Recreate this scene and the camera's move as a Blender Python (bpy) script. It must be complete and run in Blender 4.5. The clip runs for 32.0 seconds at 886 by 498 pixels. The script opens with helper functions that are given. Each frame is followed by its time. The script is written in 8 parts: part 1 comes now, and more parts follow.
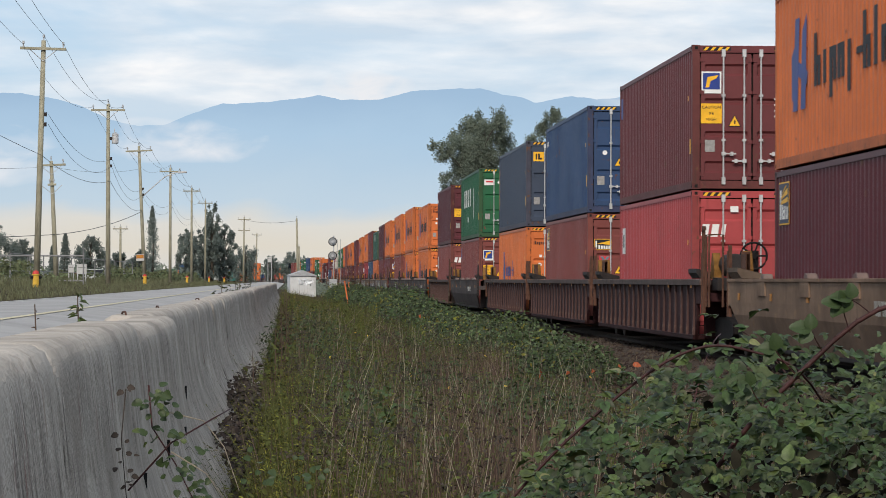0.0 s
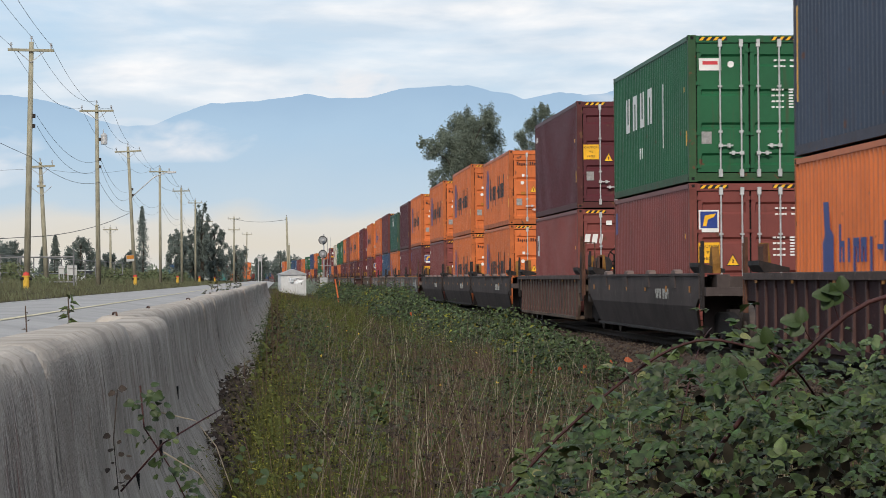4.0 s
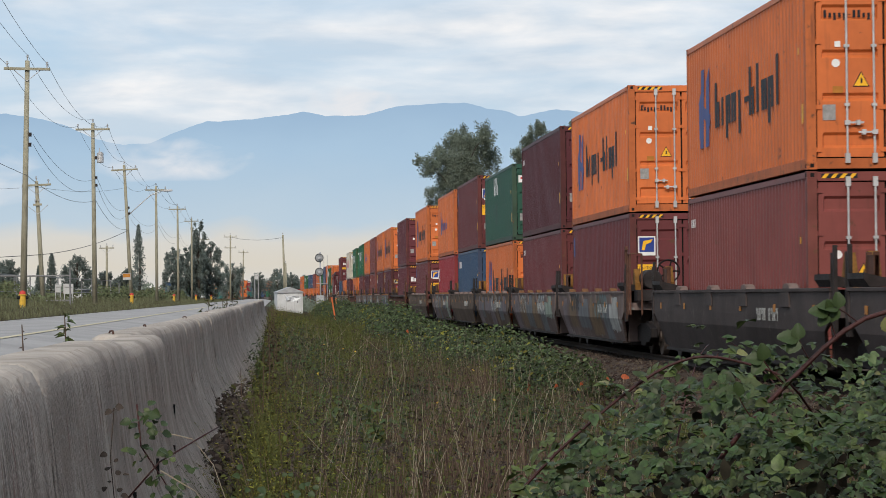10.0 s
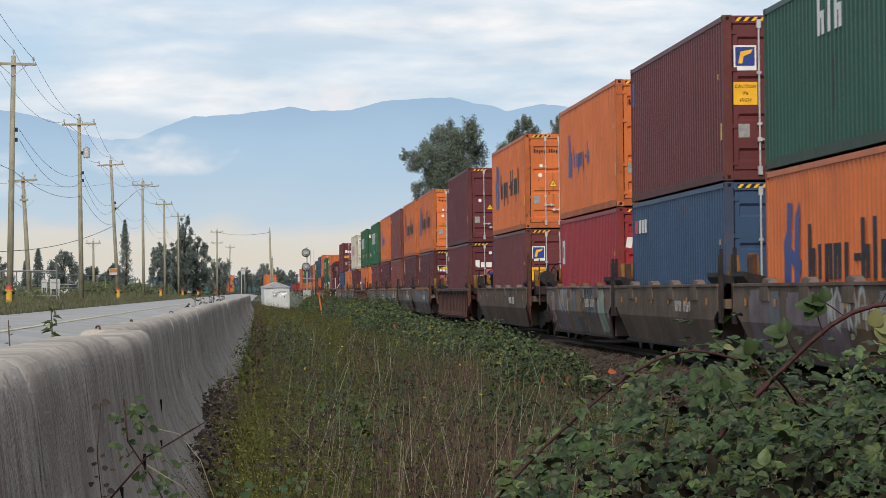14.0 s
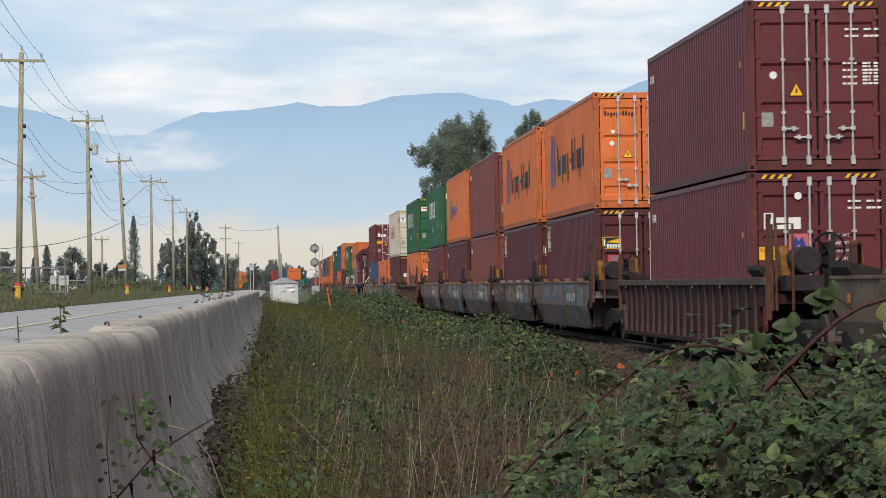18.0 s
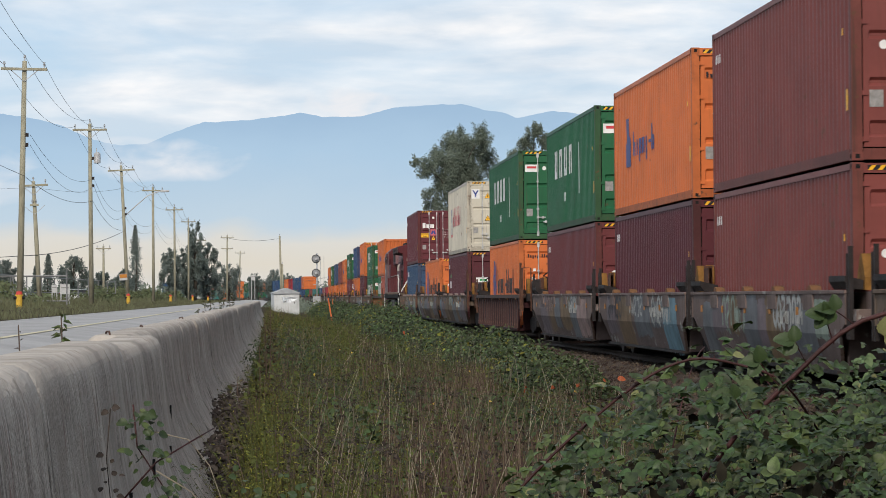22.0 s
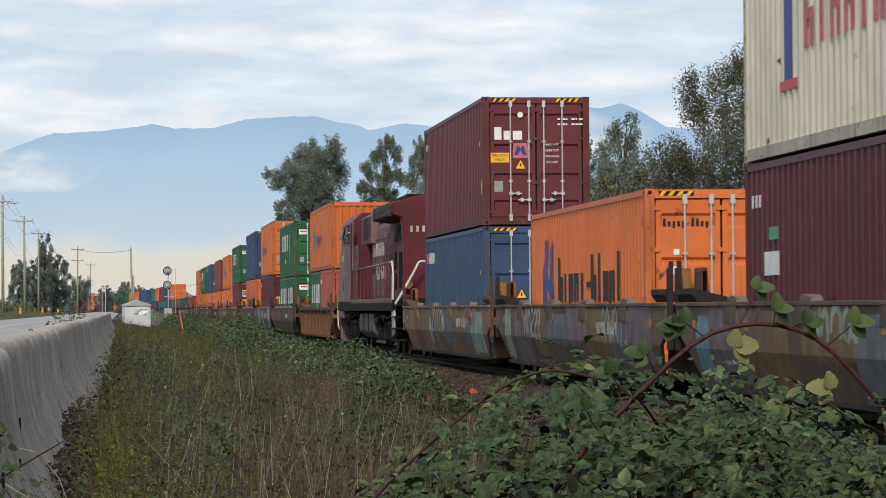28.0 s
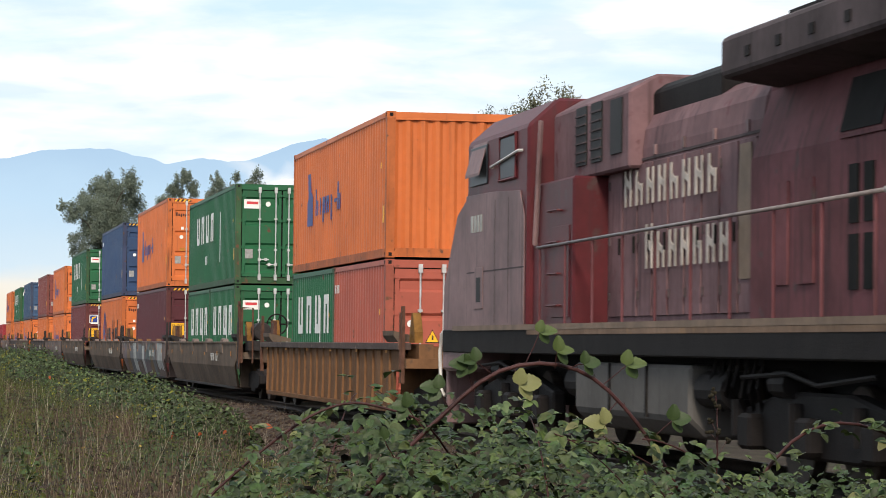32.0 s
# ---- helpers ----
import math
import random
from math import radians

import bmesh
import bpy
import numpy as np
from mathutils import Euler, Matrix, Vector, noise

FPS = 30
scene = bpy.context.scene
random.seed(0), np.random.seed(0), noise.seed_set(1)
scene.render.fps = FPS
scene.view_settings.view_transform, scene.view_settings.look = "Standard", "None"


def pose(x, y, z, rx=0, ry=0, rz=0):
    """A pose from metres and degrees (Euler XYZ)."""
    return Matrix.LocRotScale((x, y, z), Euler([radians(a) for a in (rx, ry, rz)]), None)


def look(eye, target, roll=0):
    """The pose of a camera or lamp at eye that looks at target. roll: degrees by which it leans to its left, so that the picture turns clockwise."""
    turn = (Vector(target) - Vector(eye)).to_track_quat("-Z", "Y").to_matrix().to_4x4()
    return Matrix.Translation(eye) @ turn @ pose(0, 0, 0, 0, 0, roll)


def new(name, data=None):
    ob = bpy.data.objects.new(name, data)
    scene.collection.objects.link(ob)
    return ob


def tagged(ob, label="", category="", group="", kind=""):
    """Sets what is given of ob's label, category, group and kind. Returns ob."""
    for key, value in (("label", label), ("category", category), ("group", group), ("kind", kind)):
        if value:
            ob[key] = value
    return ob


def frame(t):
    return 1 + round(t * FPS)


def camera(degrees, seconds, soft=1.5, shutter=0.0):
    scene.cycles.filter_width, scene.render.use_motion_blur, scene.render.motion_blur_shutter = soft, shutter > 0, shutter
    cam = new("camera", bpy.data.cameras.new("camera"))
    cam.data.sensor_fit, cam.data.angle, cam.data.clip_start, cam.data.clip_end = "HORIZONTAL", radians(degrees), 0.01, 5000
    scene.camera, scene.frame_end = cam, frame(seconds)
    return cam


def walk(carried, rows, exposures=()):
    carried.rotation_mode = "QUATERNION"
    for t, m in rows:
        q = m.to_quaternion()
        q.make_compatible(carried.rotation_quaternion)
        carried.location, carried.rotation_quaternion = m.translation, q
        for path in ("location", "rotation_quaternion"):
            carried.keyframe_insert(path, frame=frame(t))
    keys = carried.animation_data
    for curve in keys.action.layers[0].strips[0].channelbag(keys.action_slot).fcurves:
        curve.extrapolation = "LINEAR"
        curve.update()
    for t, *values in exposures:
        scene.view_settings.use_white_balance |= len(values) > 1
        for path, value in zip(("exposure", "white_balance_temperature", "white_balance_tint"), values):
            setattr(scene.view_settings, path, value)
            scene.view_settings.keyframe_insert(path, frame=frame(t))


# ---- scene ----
cam = camera(18.08, 32.0, soft=0.45, shutter=0.2)
EYE_Z = 1.38
PATH = [
    (0.0, pose(0.000, 0.000, EYE_Z, 90.646, -0.179, -3.196)),
    (0.5, pose(0.000, 0.000, EYE_Z, 90.690, -0.168, -3.203)),
    (1.0, pose(0.000, 0.000, EYE_Z, 90.764, 0.309, -3.204)),
    (1.5, pose(0.000, 0.000, EYE_Z, 90.806, 0.499, -3.224)),
    (2.0, pose(0.000, 0.000, EYE_Z, 90.751, 0.378, -3.246)),
    (2.5, pose(0.000, 0.000, EYE_Z, 90.641, 0.379, -3.244)),
    (3.0, pose(0.000, 0.000, EYE_Z, 90.594, 0.662, -3.269)),
    (3.5, pose(0.000, 0.000, EYE_Z, 90.567, 0.574, -3.325)),
    (5.5, pose(0.000, 0.000, EYE_Z, 90.779, 0.215, -3.467)),
    (6.0, pose(0.000, 0.000, EYE_Z, 90.835, 0.487, -3.456)),
    (6.5, pose(0.000, 0.000, EYE_Z, 90.873, 0.273, -3.466)),
    (7.0, pose(0.000, 0.000, EYE_Z, 90.916, 0.275, -3.469)),
    (7.5, pose(0.000, 0.000, EYE_Z, 90.929, 0.047, -3.487)),
    (8.0, pose(0.000, 0.000, EYE_Z, 90.923, 0.090, -3.504)),
    (8.5, pose(0.000, 0.000, EYE_Z, 90.912, 0.262, -3.527)),
    (9.0, pose(0.000, 0.000, EYE_Z, 90.889, 0.375, -3.515)),
    (9.5, pose(0.000, 0.000, EYE_Z, 90.929, 0.406, -3.492)),
    (10.0, pose(0.000, 0.000, EYE_Z, 90.947, 0.608, -3.462)),
    (10.5, pose(0.000, 0.000, EYE_Z, 90.968, 0.449, -3.445)),
    (11.0, pose(0.000, 0.000, EYE_Z, 90.964, 0.242, -3.445)),
    (11.5, pose(0.000, 0.000, EYE_Z, 90.956, 0.016, -3.459)),
    (12.0, pose(0.000, 0.000, EYE_Z, 90.921, 0.236, -3.445)),
    (12.5, pose(0.000, 0.000, EYE_Z, 90.891, 0.400, -3.480)),
    (13.0, pose(0.000, 0.000, EYE_Z, 90.864, 0.656, -3.587)),
    (13.5, pose(0.000, 0.000, EYE_Z, 90.844, 0.718, -3.711)),
    (15.5, pose(0.000, 0.000, EYE_Z, 90.832, 0.596, -3.707)),
    (16.0, pose(0.000, 0.000, EYE_Z, 90.877, 1.008, -3.583)),
    (16.5, pose(0.000, 0.000, EYE_Z, 90.896, 0.988, -3.566)),
    (17.0, pose(0.000, 0.000, EYE_Z, 90.848, 0.965, -3.546)),
    (17.5, pose(0.000, 0.000, EYE_Z, 90.770, 0.860, -3.563)),
    (18.0, pose(0.000, 0.000, EYE_Z, 90.739, 0.862, -3.557)),
    (18.5, pose(0.000, 0.000, EYE_Z, 90.737, 1.101, -3.547)),
    (19.0, pose(0.000, 0.000, EYE_Z, 90.785, 1.122, -3.534)),
    (19.5, pose(0.000, 0.000, EYE_Z, 90.854, 0.922, -3.549)),
    (20.0, pose(0.000, 0.000, EYE_Z, 90.924, 0.725, -3.554)),
    (20.5, pose(0.000, 0.000, EYE_Z, 90.975, 0.851, -3.558)),
    (21.0, pose(0.000, 0.000, EYE_Z, 90.988, 0.614, -3.519)),
    (21.5, pose(0.000, 0.000, EYE_Z, 91.003, 0.479, -3.511)),
    (22.0, pose(0.000, 0.000, EYE_Z, 90.974, 0.462, -3.531)),
    (22.5, pose(0.000, 0.000, EYE_Z, 90.958, 0.351, -3.594)),
    (23.0, pose(0.000, 0.000, EYE_Z, 90.963, 0.241, -3.690)),
    (23.5, pose(0.000, 0.000, EYE_Z, 90.965, 0.362, -3.760)),
    (24.0, pose(0.000, 0.000, EYE_Z, 91.001, 0.573, -3.790)),
    (24.5, pose(0.000, 0.000, EYE_Z, 91.004, 0.514, -3.753)),
    (26.5, pose(0.000, 0.000, EYE_Z, 91.079, 0.584, -5.395)),
    (27.0, pose(0.000, 0.000, EYE_Z, 91.091, 0.595, -5.829)),
    (27.5, pose(0.000, 0.000, EYE_Z, 91.148, 0.597, -6.228)),
    (28.0, pose(0.000, 0.000, EYE_Z, 91.202, 0.422, -6.575)),
    (28.5, pose(0.000, 0.000, EYE_Z, 91.258, 0.612, -6.946)),
    (29.0, pose(0.000, 0.000, EYE_Z, 91.335, 0.371, -7.393)),
    (29.5, pose(0.000, 0.000, EYE_Z, 91.416, 0.261, -8.093)),
    (30.0, pose(0.000, 0.000, EYE_Z, 91.517, 0.256, -8.820)),
    (30.5, pose(0.000, 0.000, EYE_Z, 91.576, 0.125, -9.462)),
    (31.0, pose(0.000, 0.000, EYE_Z, 91.708, -0.262, -9.975)),
    (31.5, pose(-0.022, -0.118, EYE_Z, 91.787, -0.037, -10.487)),
    (32.0, pose(-0.105, -0.540, EYE_Z, 91.987, -0.612, -10.82)),
]
walk(cam, PATH, exposures=[(0.0, 0.05, 6600, 10), (6.0, 0.08, 6600, 10), (8.5, -0.01, 6600, 10), (12.0, -0.03, 6600, 10), (15.5, 0.06, 6600, 10), (22.0, 0.06, 6600, 10), (27.0, 0.05, 6600, 10), (29.0, 0.10, 6600, 10), (30.0, 0.26, 6650, 10), (30.6, 0.38, 6750, 10), (32.0, 0.44, 6850, 10)])

# ---- world, sun, exposure ----
SUN_EL, SUN_AZ = radians(34), radians(193)
world = bpy.data.worlds.new("sky")
scene.world = world
world.use_nodes = True
wn, wl = world.node_tree.nodes, world.node_tree.links
wn.clear()


def wnode(kind, **values):
    n = wn.new(kind)
    for k, v in values.items():
        n.inputs[k].default_value = v
    return n


sky = wn.new("ShaderNodeTexSky")
sky.sky_type, sky.sun_disc, sky.sun_elevation, sky.sun_rotation = "NISHITA", False, SUN_EL, SUN_AZ
sky.air_density, sky.dust_density = 1.0, 1.2
lit = wn.new("ShaderNodeMix")
lit.data_type, lit.blend_type = "RGBA", "MULTIPLY"
lit.inputs[0].default_value = 1.0
lit.inputs[7].default_value = (0.105, 0.105, 0.105, 1)
wl.new(sky.outputs[0], lit.inputs[6])
where = wn.new("ShaderNodeTexCoord")
stretch = wn.new("ShaderNodeMapping")
stretch.inputs["Scale"].default_value = (1.0, 1.0, 4.2)
stretch.inputs["Location"].default_value = (0.31, 0.2, 0.13)
wl.new(where.outputs["Generated"], stretch.inputs[0])
big = wnode("ShaderNodeTexNoise", Scale=8.5, Detail=7.0, Roughness=0.55, Distortion=0.35)
wl.new(stretch.outputs[0], big.inputs["Vector"])
cover = wn.new("ShaderNodeValToRGB")
cover.color_ramp.elements[0].position, cover.color_ramp.elements[1].position = 0.33, 0.66
wl.new(big.outputs[0], cover.inputs[0])
fine = wnode("ShaderNodeTexNoise", Scale=21.0, Detail=6.0, Roughness=0.5, Distortion=0.2)
wl.new(stretch.outputs[0], fine.inputs["Vector"])
shade = wn.new("ShaderNodeValToRGB")
shade.color_ramp.elements[0].position, shade.color_ramp.elements[1].position = 0.36, 0.68
shade.color_ramp.elements[0].color, shade.color_ramp.elements[1].color = (0.62, 0.71, 0.81, 1), (1.02, 1.0, 0.99, 1)
wl.new(fine.outputs[0], shade.inputs[0])
cloudy = wn.new("ShaderNodeMix")
cloudy.data_type = "RGBA"
wl.new(cover.outputs[0], cloudy.inputs[0])
haze = wn.new("ShaderNodeMix")
haze.data_type = "RGBA"
haze.inputs[0].default_value = 0.72
haze.inputs[7].default_value = (0.49, 0.665, 0.885, 1)
wl.new(lit.outputs[2], haze.inputs[6])
wl.new(haze.outputs[2], cloudy.inputs[6])
wl.new(shade.outputs[0], cloudy.inputs[7])
back = wnode("ShaderNodeBackground", Strength=1.0)
wl.new(cloudy.outputs[2], back.inputs[0])
wout = wn.new("ShaderNodeOutputWorld")
wl.new(back.outputs[0], wout.inputs[0])

sun = new("sun", bpy.data.lights.new("sun", "SUN"))
sun.data.energy, sun.data.angle, sun.data.color = 2.7, radians(9), (1.0, 0.91, 0.80)
sun.matrix_world = look((0, 0, 0), (-math.sin(SUN_AZ) * math.cos(SUN_EL), -math.cos(SUN_AZ) * math.cos(SUN_EL), -math.sin(SUN_EL)))
scene.view_settings.exposure = 0.0

# ---- materials ----
MATS = {}


def shifted(n, l, place, amount):
    """The same coordinates, moved by another distance on each object, so that repeats differ."""
    info, mul, add = n.new("ShaderNodeObjectInfo"), n.new("ShaderNodeMath"), n.new("ShaderNodeVectorMath")
    mul.operation, add.operation = "MULTIPLY", "ADD"
    mul.inputs[1].default_value = amount
    l.new(info.outputs["Random"], mul.inputs[0])
    l.new(place, add.inputs[0])
    l.new(mul.outputs[0], add.inputs[1])
    return add.outputs[0]


def surface(name, color, rough=0.6, metal=0.0, vary=0.18, scale=2.0, bump=0.15, grain=60.0, streak=None, streaks=0.0,
            spots=None, spotted=0.0, rand=0.0, island=0.0, warp=(1, 1, 1), translucent=0.0, coat=0.0, run=(7.0, 7.0, 0.55), shift=0.0):
    """A procedural surface: two scales of tone, optional run-down streaks and worn spots, and fine relief."""
    m = bpy.data.materials.new(name)
    m.use_nodes = True
    nt = m.node_tree
    n, l = nt.nodes, nt.links
    bsdf = n["Principled BSDF"]
    bsdf.inputs["Roughness"].default_value, bsdf.inputs["Metallic"].default_value = rough, metal
    bsdf.inputs["Coat Weight"].default_value = coat
    bsdf.inputs["Specular IOR Level"].default_value = 0.10 if rough >= 0.65 else 0.2 if rough >= 0.55 else 0.32 if rough >= 0.4 else 0.5
    tc = n.new("ShaderNodeTexCoord")
    mp = n.new("ShaderNodeMapping")
    mp.inputs["Scale"].default_value = warp
    place = tc.outputs["Object"]
    if shift:
        place = shifted(n, l, place, shift)
    l.new(place, mp.inputs[0])

    def tex(s, detail=5.0, vec=None):
        t = n.new("ShaderNodeTexNoise")
        t.inputs["Scale"].default_value, t.inputs["Detail"].default_value = s, detail
        l.new(vec or mp.outputs[0], t.inputs["Vector"])
        return t

    def blend(fac, a, b, mode="MIX"):
        x = n.new("ShaderNodeMix")
        x.data_type, x.blend_type = "RGBA", mode
        for sock, val in ((0, fac), (6, a), (7, b)):
            if hasattr(val, "links"):
                l.new(val, x.inputs[sock])
            else:
                x.inputs[sock].default_value = val
        return x.outputs[2]

    def span(src, lo, hi):
        r = n.new("ShaderNodeMapRange")
        r.inputs[1].default_value, r.inputs[2].default_value = lo, hi
        l.new(src, r.inputs[0])
        return r.outputs[0]

    c = (*color, 1)
    dark = tuple(v * (1 - vary) for v in color) + (1,)
    light = tuple(min(1, v * (1 + vary)) for v in color) + (1,)
    col = blend(span(tex(scale).outputs[0], 0.32, 0.68), dark, light)
    col = blend(span(tex(scale * 9.3, 3.0).outputs[0], 0.3, 0.7), col, blend(1.0, col, (1 - vary * 0.6,) * 3 + (1,), "MULTIPLY"))
    if streak:
        ms = n.new("ShaderNodeMapping")
        ms.inputs["Scale"].default_value = run
        l.new(place, ms.inputs[0])
        col = blend(span(tex(1.3, 6.0, ms.outputs[0]).outputs[0], 0.72 - 0.35 * streaks, 0.86 - 0.12 * streaks), col, (*streak, 1))
    if spots:
        col = blend(span(tex(scale * 4.1, 8.0).outputs[0], 0.70 - 0.25 * spotted, 0.76 - 0.2 * spotted), col, (*spots, 1))
    if rand or island:
        info = n.new("ShaderNodeObjectInfo").outputs["Random"] if rand else n.new("ShaderNodeNewGeometry").outputs["Random Per Island"]
        h = n.new("ShaderNodeHueSaturation")
        r = n.new("ShaderNodeMapRange")
        amount = rand or island
        r.inputs[3].default_value, r.inputs[4].default_value = 1 - amount, 1 + amount
        l.new(info, r.inputs[0])
        l.new(r.outputs[0], h.inputs["Value"])
        if island:
            r2 = n.new("ShaderNodeMapRange")
            r2.inputs[3].default_value, r2.inputs[4].default_value = 0.5 - 0.06 * island, 0.5 + 0.05 * island
            l.new(info, r2.inputs[0])
            l.new(r2.outputs[0], h.inputs["Hue"])
        l.new(col, h.inputs["Color"])
        col = h.outputs[0]
    l.new(col, bsdf.inputs["Base Color"])
    if bump:
        b = n.new("ShaderNodeBump")
        b.inputs["Strength"].default_value, b.inputs["Distance"].default_value = bump, 0.02
        l.new(tex(grain, 4.0).outputs[0], b.inputs["Height"])
        l.new(b.outputs[0], bsdf.inputs["Normal"])
    if translucent:
        tr = n.new("ShaderNodeBsdfTranslucent")
        l.new(col, tr.inputs[0])
        mx = n.new("ShaderNodeMixShader")
        mx.inputs[0].default_value = translucent
        l.new(bsdf.outputs[0], mx.inputs[1])
        l.new(tr.outputs[0], mx.inputs[2])
        l.new(mx.outputs[0], n["Material Output"].inputs[0])
    MATS[name] = m
    return m


def glow(name, color, strength):
    m = bpy.data.materials.new(name)
    m.use_nodes = True
    b = m.node_tree.nodes["Principled BSDF"]
    b.inputs["Base Color"].default_value = (*color, 1)
    b.inputs["Emission Color"].default_value, b.inputs["Emission Strength"].default_value = (*color, 1), strength
    MATS[name] = m
    return m


GRIME = (0.05, 0.04, 0.035)
PAINT = {"orange": (0.57, 0.142, 0.036), "maroon": (0.118, 0.025, 0.027), "oxide": (0.178, 0.045, 0.038), "red": (0.27, 0.022, 0.03),
         "wine": (0.076, 0.0135, 0.019), "claret": (0.108, 0.020, 0.026), "slate": (0.040, 0.055, 0.088), "navy": (0.022, 0.052, 0.125), "blue": (0.030, 0.066, 0.132), "green": (0.010, 0.092, 0.036),
         "pine": (0.018, 0.076, 0.050), "cream": (0.56, 0.515, 0.42), "teal": (0.03, 0.14, 0.13), "grey": (0.30, 0.31, 0.31), "salmon": (0.36, 0.085, 0.055), "scarlet": (0.34, 0.050, 0.052)}
for k, c in PAINT.items():
    surface("paint_" + k, c, 0.5, 0, 0.12, 0.9, 0.05, 90, tuple(v * 0.5 + g * 0.5 for v, g in zip(c, (0.07, 0.03, 0.02))), 0.36, (0.10, 0.04, 0.022), 0.11, rand=0.10, shift=60.0)
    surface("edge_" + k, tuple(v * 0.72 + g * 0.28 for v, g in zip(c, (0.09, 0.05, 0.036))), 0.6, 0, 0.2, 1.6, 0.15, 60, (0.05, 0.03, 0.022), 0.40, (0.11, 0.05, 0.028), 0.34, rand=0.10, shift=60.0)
surface("steel_dark", (0.035, 0.03, 0.03), 0.65, 0.2, 0.3, 4, 0.2, 50)
surface("gasket", (0.012, 0.012, 0.012), 0.8, 0, 0.2, 5, 0.0)
surface("fence_grey", (0.22, 0.22, 0.22), 0.6, 0.2, 0.2, 4, 0.0)
surface("zinc", (0.50, 0.50, 0.50), 0.45, 0.35, 0.15, 6, 0.1, 80, (0.25, 0.2, 0.16), 0.2)
surface("yellow_mark", (0.80, 0.42, 0.02), 0.5, 0, 0.12, 5, 0.0)
surface("black_mark", (0.018, 0.018, 0.022), 0.6, 0, 0.2, 5, 0.0)
surface("white_mark", (0.72, 0.71, 0.69), 0.55, 0, 0.08, 4, 0.0)
surface("blue_mark", (0.02, 0.045, 0.22), 0.5, 0, 0.15, 5, 0.0)
surface("pink_mark", (0.52, 0.13, 0.15), 0.55, 0, 0.2, 5, 0.0)
surface("navy_mark", (0.018, 0.026, 0.06), 0.5, 0, 0.15, 5, 0.0)
surface("red_mark", (0.55, 0.05, 0.06), 0.5, 0, 0.15, 5, 0.0)
surface("green_mark", (0.03, 0.3, 0.1), 0.5, 0, 0.15, 5, 0.0)
surface("plate_metal", (0.30, 0.29, 0.28), 0.5, 0.3, 0.25, 12, 0.1)
# rib highlights and recess shade are put into car_rib and the darker car_maroon
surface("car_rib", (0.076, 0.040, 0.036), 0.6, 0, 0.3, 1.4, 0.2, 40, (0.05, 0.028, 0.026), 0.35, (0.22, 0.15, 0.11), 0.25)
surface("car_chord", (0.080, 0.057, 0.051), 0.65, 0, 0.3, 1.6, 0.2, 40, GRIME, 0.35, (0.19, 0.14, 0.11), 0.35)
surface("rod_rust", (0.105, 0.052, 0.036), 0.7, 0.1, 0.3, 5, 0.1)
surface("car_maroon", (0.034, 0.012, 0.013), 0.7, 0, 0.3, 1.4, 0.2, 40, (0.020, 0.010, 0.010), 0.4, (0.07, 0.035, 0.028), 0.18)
surface("car_grey", (0.066, 0.052, 0.049), 0.7, 0, 0.25, 1.1, 0.15, 40, GRIME, 0.4, (0.10, 0.085, 0.075), 0.25)
surface("car_tan", (0.200, 0.132, 0.092), 0.75, 0, 0.3, 0.9, 0.2, 40, (0.09, 0.065, 0.05), 0.4, (0.24, 0.15, 0.09), 0.3)
surface("car_brown", (0.128, 0.094, 0.072), 0.75, 0, 0.3, 0.9, 0.2, 40, GRIME, 0.45, (0.16, 0.10, 0.06), 0.35)
surface("car_ochre", (0.165, 0.084, 0.042), 0.75, 0, 0.3, 1.2, 0.2, 40, (0.07, 0.045, 0.03), 0.5, (0.10, 0.06, 0.04), 0.35)
surface("car_worn", (0.165, 0.122, 0.110), 0.7, 0, 0.3, 0.8, 0.2, 40, GRIME, 0.45, (0.28, 0.27, 0.25), 0.35)
surface("casting_gold", (0.20, 0.098, 0.026), 0.7, 0, 0.3, 6, 0.3)
surface("tag_orange", (0.42, 0.17, 0.03), 0.6, 0, 0.2, 6, 0.0)
surface("spray_dark", (0.035, 0.035, 0.042), 0.6, 0, 0.3, 3, 0.0)
surface("spray_pink", (0.30, 0.205, 0.185), 0.6, 0, 0.3, 3, 0.0)
surface("spray_blue", (0.13, 0.22, 0.265), 0.6, 0, 0.3, 3, 0.0)
surface("spray_teal", (0.115, 0.165, 0.165), 0.6, 0, 0.3, 3, 0.0)
surface("spray_white", (0.36, 0.36, 0.34), 0.6, 0, 0.3, 3, 0.0)
surface("spray_violet", (0.150, 0.115, 0.125), 0.6, 0, 0.3, 3, 0.0)
surface("spray_slate", (0.125, 0.130, 0.140), 0.6, 0, 0.3, 3, 0.0, 40, GRIME, 0.4)
surface("spray_ochre", (0.165, 0.105, 0.055), 0.6, 0, 0.3, 3, 0.0, 40, GRIME, 0.4)
surface("spray_mint", (0.25, 0.30, 0.245), 0.6, 0, 0.3, 3, 0.0)
surface("loco_red", (0.086, 0.009, 0.013), 0.5, 0, 0.3, 0.7, 0.05, 80, (0.045, 0.014, 0.017), 0.55, (0.06, 0.028, 0.028), 0.2)
surface("loco_mauve", (0.160, 0.092, 0.098), 0.65, 0, 0.3, 0.9, 0.08, 60, (0.06, 0.035, 0.038), 0.55, (0.12, 0.05, 0.055), 0.3)
surface("loco_grey", (0.205, 0.128, 0.128), 0.55, 0, 0.3, 0.8, 0.05, 80, (0.055, 0.042, 0.04), 0.5)
surface("loco_hood", (0.140, 0.052, 0.058), 0.68, 0, 0.3, 0.9, 0.08, 60, (0.035, 0.022, 0.024), 0.5, (0.09, 0.06, 0.06), 0.2)
